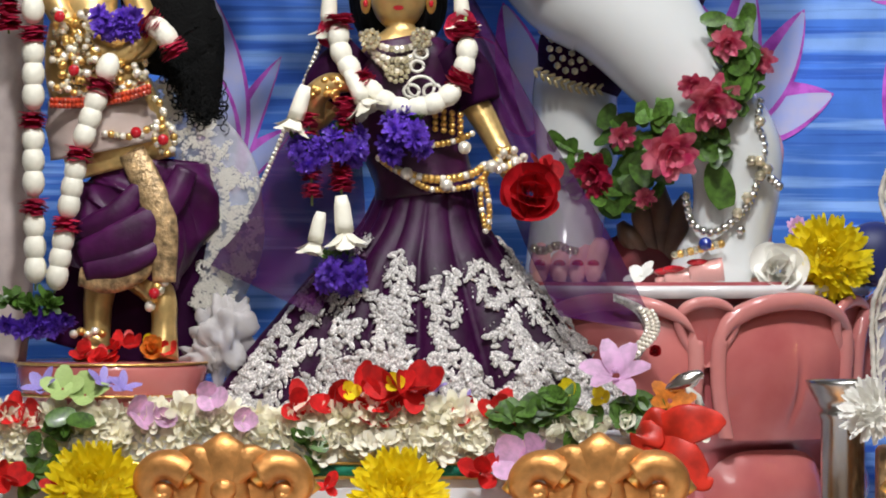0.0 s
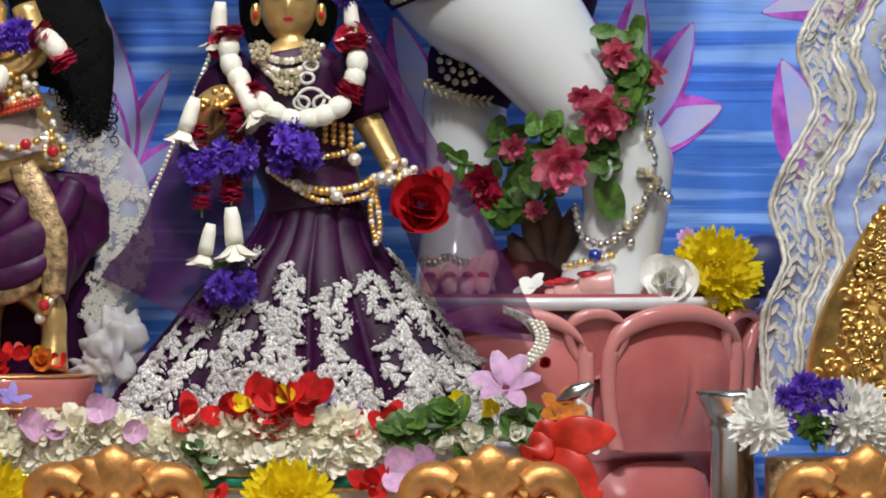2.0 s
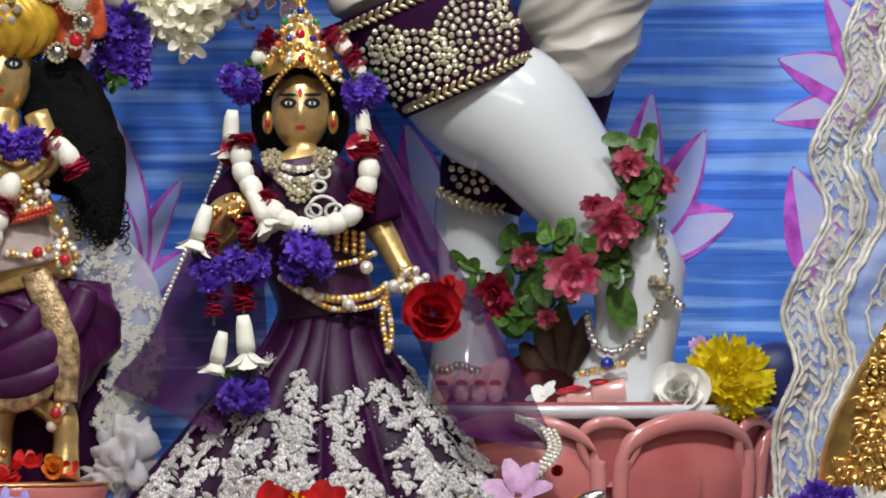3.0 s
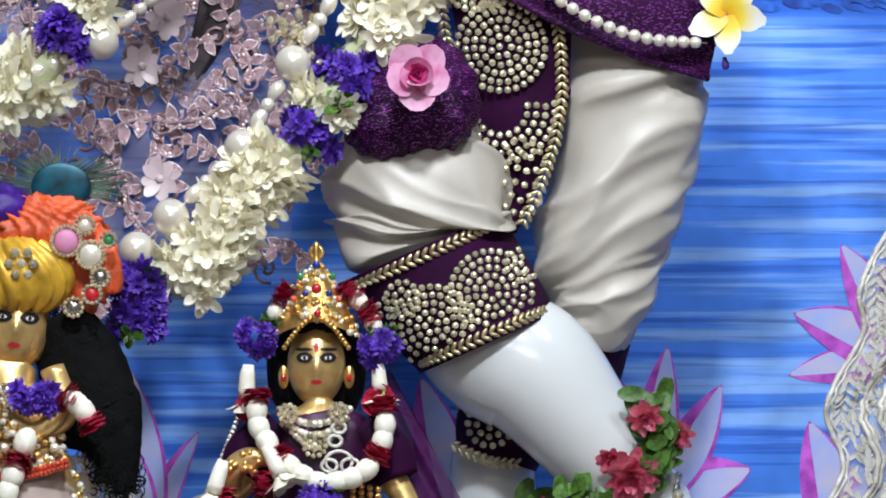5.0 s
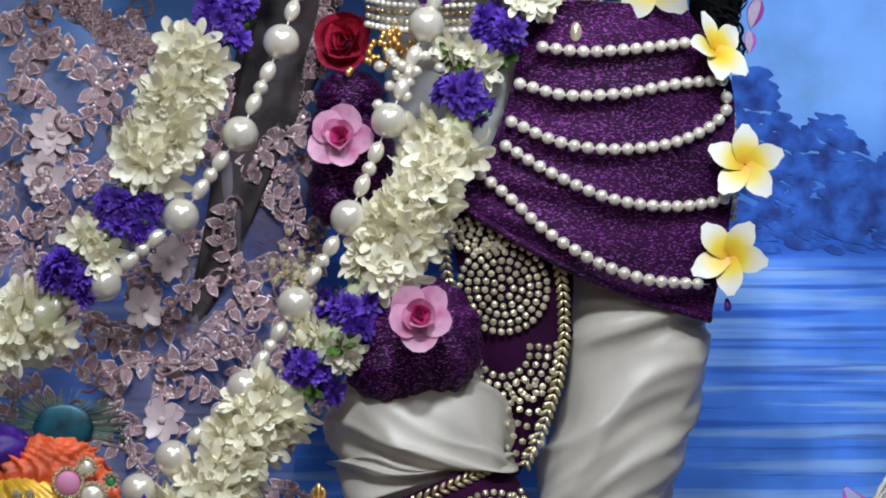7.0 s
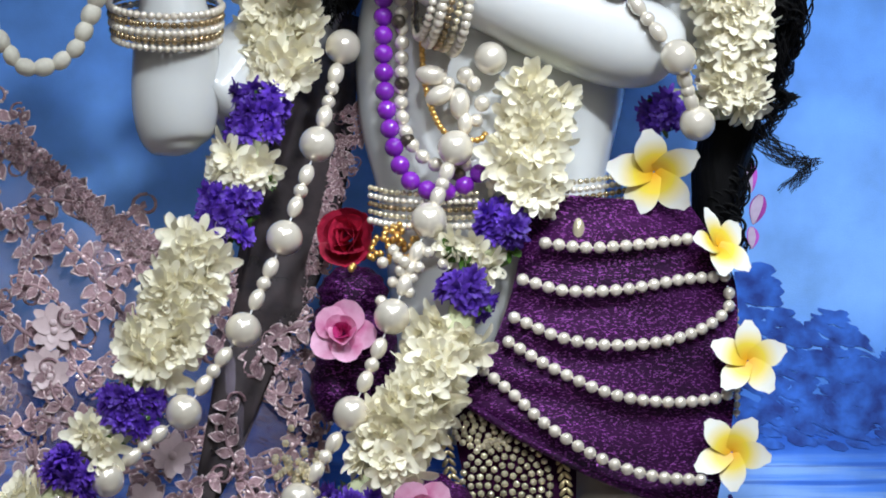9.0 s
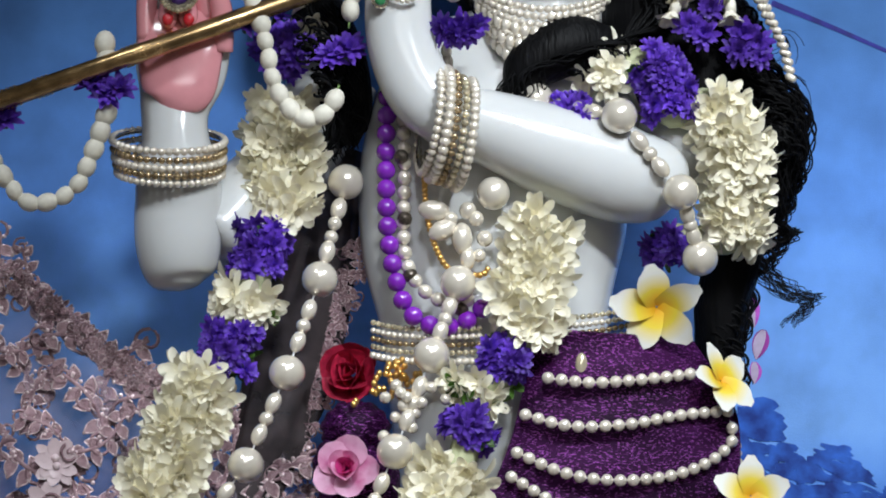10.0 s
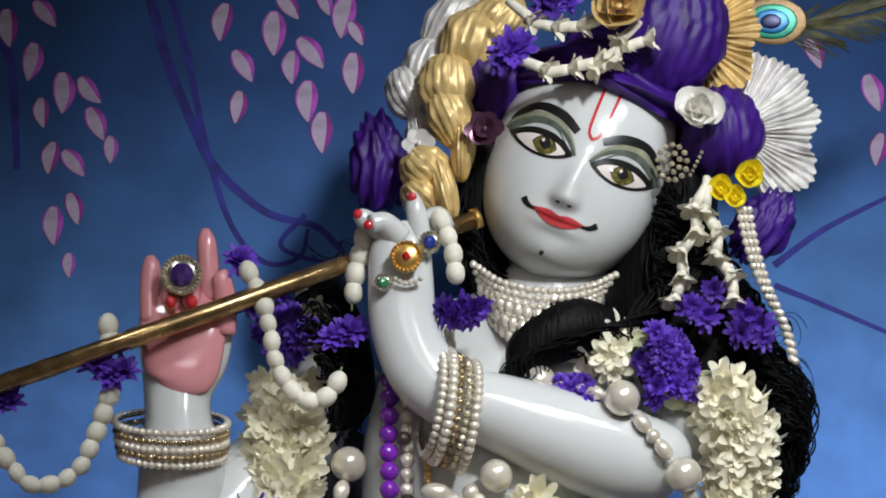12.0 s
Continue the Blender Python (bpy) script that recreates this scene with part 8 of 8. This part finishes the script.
part("tail", ball(P(*K0(360, 628, -335)), (34 * PX, 14 * PX, 24 * PX), n=30, m=18, dent=lambda w: 0.9 * noise.noise(w * 2.4 + Vector((1, 7, 1)))), mat("white_gauze_tail", (0.62, 0.58, 0.57), 0.6, vary=0.1, alpha=0.6), nv, "gauze tail")
thing("pale_scarf", loft([(*K0(15, -40, -310), 60, 20), (*K0(10, 150, -305), 55, 24), (*K0(5, 330, -300), 60, 26), (*K0(10, 520, -300), 44, 26), (*K0(0, 640, -300), 40, 24)], 8, 30, True, wave=lambda s, a: 0.1 * math.sin(a * 6 + s * 7)), mat("blush_net", (0.42, 0.35, 0.33), 0.5, vary=0.15, scale=40), "blush net scarf falling behind the doll", "scarf")

# ---- lace veil, gold relief and vessels on the other side ----
lv = holder("silver_lace_veil", P(*K2(1450, 400, -260)), "white net veil with a scalloped silver lace border", "veil")
LE = smoothed([list(g(p)) for p in (K5(1640, 330), K5(1560, 430), K5(1522, 520), K5(1528, 590), K5(1478, 680), K5(1463, 740), K5(1492, 830), K2(1384, 325), K2(1360, 400), K2(1384, 490), K2(1346, 590), K2(1347, 720), K2(1345, 780))], 10)


def lace_edge(s, off, lift=0.0):
    i = s * (len(LE) - 1)
    k = min(int(i), len(LE) - 2)
    p = LE[k] + (LE[k + 1] - LE[k]) * (i - k)
    return P(p[0] + off, p[1], -270 + 8 * math.sin(off * 0.05 + s * 30) - lift)


part("net", grid(lambda s, t: lace_edge(s, t * 330), 90, 20), WHITENET, lv)
for off, r in ((0, 5), (9, 3), (62, 5.5), (71, 4), (96, 6), (106, 4.5), (150, 3)):
    sw = 0 if off == 0 else 2
    part("cord", ribbon([lace_edge(i / 320, off + sw * math.sin(i * 0.5) + rd.uniform(-1.2, 1.2), 4) for i in range(321)], r * PX), PALELACE, lv, "raised silver cord")
LEAFLET = Build()
petal(LEAFLET, 0, 2.0, 0.5, 0.0, 0.0, 0.3, -1.0, 0.0, 4)
LEAFLET = LEAFLET.data("lace_leaflet", [PALELACE])
for i in range(150):
    s = (i + rd.random()) / 150
    off = (18, 32, 46)[i % 3] + rd.uniform(-4, 4)
    piece("leaflet", LEAFLET, facing(lace_edge(s, off, 5), FRONT, (12 * PX, 9 * PX, 10 * PX), (0.9, -0.9, 1.6)[i % 3] + rd.uniform(-0.3, 0.3)), lv)
for i in range(46):
    piece("lace_motif", SILVERLACES[i % 4], facing(lace_edge(rd.random(), rd.uniform(140, 300), 5), FRONT, rd.uniform(24, 40) * PX, i), lv)
for i in range(90):
    piece("edge_motif", SILVERLACES[i % 4], facing(lace_edge(i / 90, 30 + 60 * rd.random(), 4), FRONT, 16 * PX, i), lv)
gr = holder("gold_relief_cushion", P(*K2(1540, 700, -340)), "gold embossed backrest covered in scrolls and beads", "backrest")
part("body", loft([(*K2(1640, 360, -330), 30, 30), (*K2(1600, 450, -330), 70, 40), (*K2(1570, 560, -330), 100, 50), (*K2(1550, 660, -330), 120, 55), (*K2(1545, 760, -330), 124, 55)], 10, 40, True), GOLD, gr)
for i in range(230):
    s = rd.random()
    x = 1600 - 60 * s + rd.uniform(-1, 1) * (60 + 62 * s)
    y = 420 + 310 * s
    r = rd.uniform(7, 12)
    if i % 3:
        ph = rd.uniform(0, 6)
        part_b = ribbon([P(*K2(x + r * (1 - j / 14) * 1.6 * math.cos(ph + j * 0.6), y + r * (1 - j / 14) * 1.6 * math.sin(ph + j * 0.6), -386)) for j in range(10)], 3.4 * PX)
        part("scroll", part_b, GOLD, gr)
    else:
        piece("gold_bead", GOLDBEAD, facing(P(*K2(x, y, -384)), FRONT, r * PX), gr)
for i in range(22):
    piece("edge_bead", GOLDBEAD, facing(P(*K2(1560 - 130 * (i / 21) ** 0.8, 400 + 320 * i / 21, -345)), FRONT, 11 * PX), gr)
thing("navy_cushion", ball(P(*K2(1350, 500, -60)), (62 * PX, 40 * PX, 58 * PX), n=30, m=20), BLUECLOTH, "round navy blue velvet cushion on the pedestal edge", "cushion")
cup = holder("steel_vessel", P(*K2(1292, 950, -520)), "tall steel vessel with a flared rim", "vessel")
cz = P(*K2(1292, 722, -520)).z - ALTAR_Z
c1 = Vector((P(*K2(1292, 722, -520)).x, -0.26, ALTAR_Z))
part("body", lathe(c1, [(0.0, 0), (0.02, 0), (0.0185, 0.004), (0.0185, cz - 0.034), (0.0205, cz - 0.03), (0.0205, cz - 0.027), (0.0185, cz - 0.025), (0.024, cz - 0.016), (0.03, cz - 0.004), (0.0315, cz), (0.03, cz - 0.001), (0.02, cz - 0.016), (0.0, cz - 0.02)], ring=40), STEEL, cup)
thing("carved_brass_box", box((c1.x + 0.028, -0.3, ALTAR_Z), (c1.x + 0.3, -0.24, P(*K2(1400, 838, -540)).z), bevel=0.006), BROCADE, "gold brocade covered box at the altar's edge", "box")
for p, me, s, lab in ((K2(1345, 775, -600), MUMS[1], 62, "white chrysanthemum lying on the box"), (K2(1500, 765, -600), MUMS[1], 72, "white chrysanthemum lying on the box"), (K2(1440, 745, -580), MUMS[1], 50, "white chrysanthemum lying on the box"), (K2(1545, 790, -600), MUMS[1], 56, "white chrysanthemum lying on the box")):
    pinned("white_chrysanthemum", p, me, s, lab, (rd.uniform(-0.4, 0.4), -1, 0.5))
o = holder("aster_cluster", P(*K2(1405, 780, -610)), "purple asters between the white chrysanthemums", "flowers", "aster clusters")
for i in range(26):
    piece("aster", rd.choice(ASTERS), facing(P(*K2(1420 - 25 * math.cos(i * 0.24) + rd.uniform(-14, 60), 775 + 40 * math.sin(i * 0.24) - 30 + rd.uniform(-10, 10), -615)), (rd.uniform(-0.5, 0.5), -1, rd.uniform(-0.2, 0.6)), 24 * PX, i), o)
for i in range(5):
    piece("leaf", SPRIGS[i % 3], facing(P(*K2(1438 + rd.uniform(-12, 12), 795 + rd.uniform(-14, 14), -635)), (rd.uniform(-0.4, 0.4), -1, 0.2), 24 * PX, i), o)
wb = Build()
for i in range(5):
    a = radians(-150 + 30 * i)
    loft([(*K0(1170, 480, 40), 14, 12), (*K0(1170 + 60 * math.cos(a), 470 + 90 * math.sin(a), 36), 22, 16), (*K0(1170 + 84 * math.cos(a), 460 + 130 * math.sin(a), 40), 8, 8)], 6, 12, True, wb)
thing("carved_ornament", wb, mat("dark_carved_wood", (0.12, 0.06, 0.035), 0.4, vary=0.4, scale=40), "dark carved wooden lotus behind the marble foot", "ornament")
thing("dark_red_cloth", ball(P(*K0(1130, 480, 60)), (80 * PX, 40 * PX, 60 * PX), n=30, m=16, dent=crumple(31, 0.15, 2)), mat("dark_red_velvet", (0.1, 0.004, 0.008), 0.7, vary=0.3), "bunched dark red cloth on the pedestal", "cloth")

# ---- flowers along the front ----
def mound(x0, x1, y, r, n, kinds, size, label, name, d=-520, cat="flowers"):
    o = holder("flower_row", P(*K0((x0 + x1) / 2, y + r, d)), label, cat, "flower rows")
    for i in range(n):
        x = x0 + (x1 - x0) * (i + rd.random()) / n
        a = rd.uniform(-0.3, 1.3)
        piece(name, rd.choice(kinds), facing(P(*K0(x, y + rd.uniform(-1, 0.9) * r * 0.75, d - 30 * rd.random())), (rd.gauss(0, 0.6), -1, rd.gauss(0.5, 0.5)), size * rd.uniform(0.75, 1.15) * PX, rd.uniform(0, 6)), o)
    return o


JAS = [bloom("jasmine_flower", [(5, 0.9, 0.42, 0.7, 0.5, 0.1, 0.0, 0), (4, 0.7, 0.4, 1.1, 0.5, 0.06, 0.1, 0)], [mat("jasmine_white", (0.97, 0.95, 0.82), 0.5, vary=0.03, rnd=0.05, thin=0.3)], (0.25, 0.2, 0), 60 + s, 0.3) for s in range(3)]
mound(-60, 490, 772, 56, 230, [JAS[0], TUBEROSES[0], TUBEROSES[1], TUBEROSES[3], TUBEROSES[2]], 31, "thick row of cream jasmine along the platform", "jasmine")
mound(500, 930, 766, 52, 170, [JAS[1], TUBEROSES[0], TUBEROSES[1], TUBEROSES[4], TUBEROSES[3]], 33, "row of cream jasmine and tuberose buds along the platform", "jasmine")
mound(520, 900, 800, 24, 40, [TRUMPET], 36, "pale tuberose buds under the jasmine", "tuberose", -530)
for x, y, s, k in ((535, 720, 36, 0), (590, 715, 38, 0), (640, 700, 40, 0), (690, 690, 44, 0), (735, 690, 46, 0), (700, 730, 34, 4), (660, 735, 32, 0), (880, 730, 34, 0), (820, 735, 24, 0), (20, 735, 34, 4), (60, 745, 30, 0), (850, 838, 32, 0), (580, 860, 20, 0), (15, 850, 34, 0), (100, 865, 22, 0)):
    pinned("red_flower", K0(x, y, -545 if y < 800 else -600), REDPETALS[(k + x) % 3], s * 1.2, "loose red rose petals among the jasmine", (rd.gauss(0, 0.4), -1, 0.5), rd.uniform(0, 6))
for x, y in ((620, 695), (700, 680), (1010, 690), (1065, 705), (1000, 700), (265, 612)):
    pinned("yellow_petal", K0(x, y, -560 if x > 300 else -400), bloom("yellow_petals", [(3, 0.9, 0.5, 0.6, 0.3, 0.05, 0, 0)], [YELLOW], None, 70), 24, "bright yellow petals in the flower row", (rd.gauss(0, 0.4), -1, 0.4))
for x, y, s in ((245, 735, 40), (372, 705, 34), (290, 745, 26), (430, 745, 30), (915, 820, 50), (955, 800, 38)):
    pinned("pink_petals", K0(x, y, -560 if y < 780 else -600), bloom("pink_petals", [(3, 0.95, 0.55, 0.5, 0.5, 0.05, 0, 0)], [LILAC], None, int(x)), s, "pale pink lily petals lying in the row", (rd.gauss(0, 0.4), -1, 0.3))
for x, y, s in ((75, 690, 40), (180, 680, 34), (215, 690, 34), (610, 740, 20), (825, 715, 24), (770, 690, 24)):
    pinned("mauve_flower", K0(x, y, -540), bloom("mauve_flower", [(5, 0.95, 0.25, 0.7, -0.4, 0.05, 0, 0)], [mat("mauve_petal", (0.32, 0.25, 0.6), 0.5, vary=0.3)], None, int(x)), s, "mauve orchid petals in the row", (rd.gauss(0, 0.4), -0.6, 0.8))
for x, y in ((110, 690), (150, 700)):
    pinned("green_orchid", K0(x, y, -545), bloom("green_petal", [(4, 0.95, 0.4, 0.6, -0.2, 0.05, 0, 0)], [mat("lime_petal", (0.42, 0.55, 0.2), 0.5, vary=0.2)], None, int(x)), 44, "pale lime orchid petals above the jasmine", (0, -0.8, 0.6))
for x, y, n in ((95, 760, 8), (70, 840, 14), (130, 820, 8), (525, 800, 8), (980, 720, 18), (1110, 725, 14), (1150, 730, 8), (935, 745, 8)):
    o = holder("leaf_bunch", P(*K0(x, y, -570)), "bunch of fresh green leaves among the flowers", "leaves", "leaf bunches")
    for i in range(n):
        piece("leaf", LEAFBLADE, facing(P(*K0(x + rd.gauss(0, 26), y + rd.gauss(0, 18), -572 - rd.random() * 10)), (rd.gauss(0, 0.5), -1, rd.gauss(0.4, 0.4)), rd.uniform(16, 28) * PX, rd.uniform(0, 6)), o)
mound(960, 1250, 760, 26, 40, JAS, 22, "small cream buds under the bouquet", "jasmine", -555)
lily = bloom("lily_bloom", [(6, 1.0, 0.3, 0.7, -0.8, 0.1, 0.0, 0)], [LILAC], (0.1, 0.2, 0), 81, 0.2)
pinned("pink_lily", K0(1090, 665, -560), lily, 62, "pale pink lily leaning in the bouquet", (-0.1, -0.7, 0.7))
pinned("orange_lily", K0(1185, 710, -565), bloom("orange_lily", [(5, 1.0, 0.34, 0.5, -0.5, 0.1, 0.0, 0)], [ORANGE], None, 82, 0.3), 44, "orange lily petals in the bouquet", (0.3, -0.8, 0.5))
redl = mat("scarlet_petal", (0.6, 0.03, 0.015), 0.42, vary=0.3, scale=60)
rl = holder("red_lily", P(*K0(1190, 790, -590)), "large scarlet lily with long drooping petals", "flower")
for x1, y1, w, d in ((1285, 748, 34, -640), (1262, 850, 34, -640), (1200, 745, 30, -620), (1160, 790, 30, -630)):
    bb = loft([(*K0(1130, 775, -590), 10, 4), (*K0((1130 + x1) / 2, (770 + y1) / 2 - 6, d), w, 5), (*K0(x1 - 20, y1, d), w * 0.6, 4), (*K0(x1, y1, d), 3, 2)], 8, 14, True)
    part("petal", bb, redl, rl)
sb = thing("silver_bird_pin", loft([(*K0(1175, 690, -560), 4, 4), (*K0(1210, 678, -562), 16, 10), (*K0(1235, 665, -562), 10, 8), (*K0(1245, 668, -562), 3, 3)], 6, 12, True), SILVER, "small silver ornament tucked in the bouquet", "ornament")
ribbon([P(*K0(1215, 690, -566)), P(*K0(1235, 705, -566)), P(*K0(1240, 725, -566))], 7 * PX, tb2 := Build())
part("bead_tail", tb2, PALELACE, sb)
for x, y, s in ((165, 868, 92), (705, 878, 92)):
    pinned("yellow_chrysanthemum", K0(x, y, -690), MUMS[0], s, "large yellow chrysanthemum on the altar's front rail", (0, -1, 0.35))
for x, y in ((300, 625), (215, 620), (160, 628), (190, 640), (240, 612)):
    pinned("red_petal", K0(x - 10, y, -400), REDPETALS[x % 3], 28, "red petals scattered on the pink plinth", (rd.gauss(0, 0.4), -0.8, 0.7))
pinned("marigold", K0(268, 622, -415), bloom("marigold", [(9, 0.9, 0.4, 0.6, 0.5, 0.05, 0, 0), (7, 0.6, 0.4, 1.1, 0.3, 0.05, 0.1, 0)], [ORANGE], None, 90), 30, "orange and yellow marigold on the plinth", (0, -1, 0.5))
pinned("red_petal", K0(1160, 622, -330), ROSES[0], 13, "red petal stuck on the pedestal", (0, -1, 0))

# gilded front rail with lotus crests
rail = holder("gilded_rail", Vector((0, -0.345, ALTAR_Z)), "gilded front rail with carved lotus crests", "rail")
RZ = P(0, 3080, -690).z
part("beam", box((-0.75, -0.365, ALTAR_Z), (0.75, -0.33, RZ), bevel=0.006), BRONZE, rail)
for cx in (-255, 395, 1060, 1728):
    crest = part("crest", loft([(*K0(cx, 940, -690), 60, 20), (*K0(cx, 850, -700), 40, 24), (*K0(cx, 800, -704), 44, 22), (*K0(cx, 775, -702), 18, 14), (*K0(cx, 766, -700), 4, 4)], 8, 20, True), BRONZE, rail, "gilded lotus crest")
    for sg in (-1, 1):
        part("leaf_lobe", loft([(*K0(cx + sg * 12, 850, -708), 18, 14), (*K0(cx + sg * 44, 815, -712), 26, 12), (*K0(cx + sg * 72, 806, -706), 12, 8), (*K0(cx + sg * 82, 806, -704), 3, 3)], 8, 14, True), BRONZE, crest, "carved side leaf")
        sc = smoothed([[-126 + cx + sg * (108 + (52 - 5.2 * i) * math.cos(2.6 - i * 0.62)), 2175 + 866 - (50 - 5.0 * i) * math.sin(2.6 - i * 0.62), -705, 29 - 2.2 * i] for i in range(9)], 5)
        part("scroll", ribbon([P(*r[:3]) for r in sc], [r[3] * PX for r in sc], ring=12), BRONZE, crest, "rolled gold scroll")
        part("scroll_eye", ball(P(*K0(cx + sg * 108, 872, -706)), (18 * PX, 10 * PX, 18 * PX)), BRONZE, crest)
        part("outer_scroll", ribbon([P(*K0(cx + sg * (55 + 110 * t), 880 - 58 * math.sin(math.pi * (0.15 + 0.8 * t)), -694)) for t in [i / 16 for i in range(17)]], [(16 - 6 * i / 16) * PX for i in range(17)], ring=10), GOLD, crest)
    part("back_plate", ball(P(*K0(cx, 925, -686)), (160 * PX, 10 * PX, 78 * PX)), BRONZE, crest)
    part("heart", ball(P(*K0(cx, 868, -718)), (22 * PX, 14 * PX, 20 * PX)), BRONZE, crest)
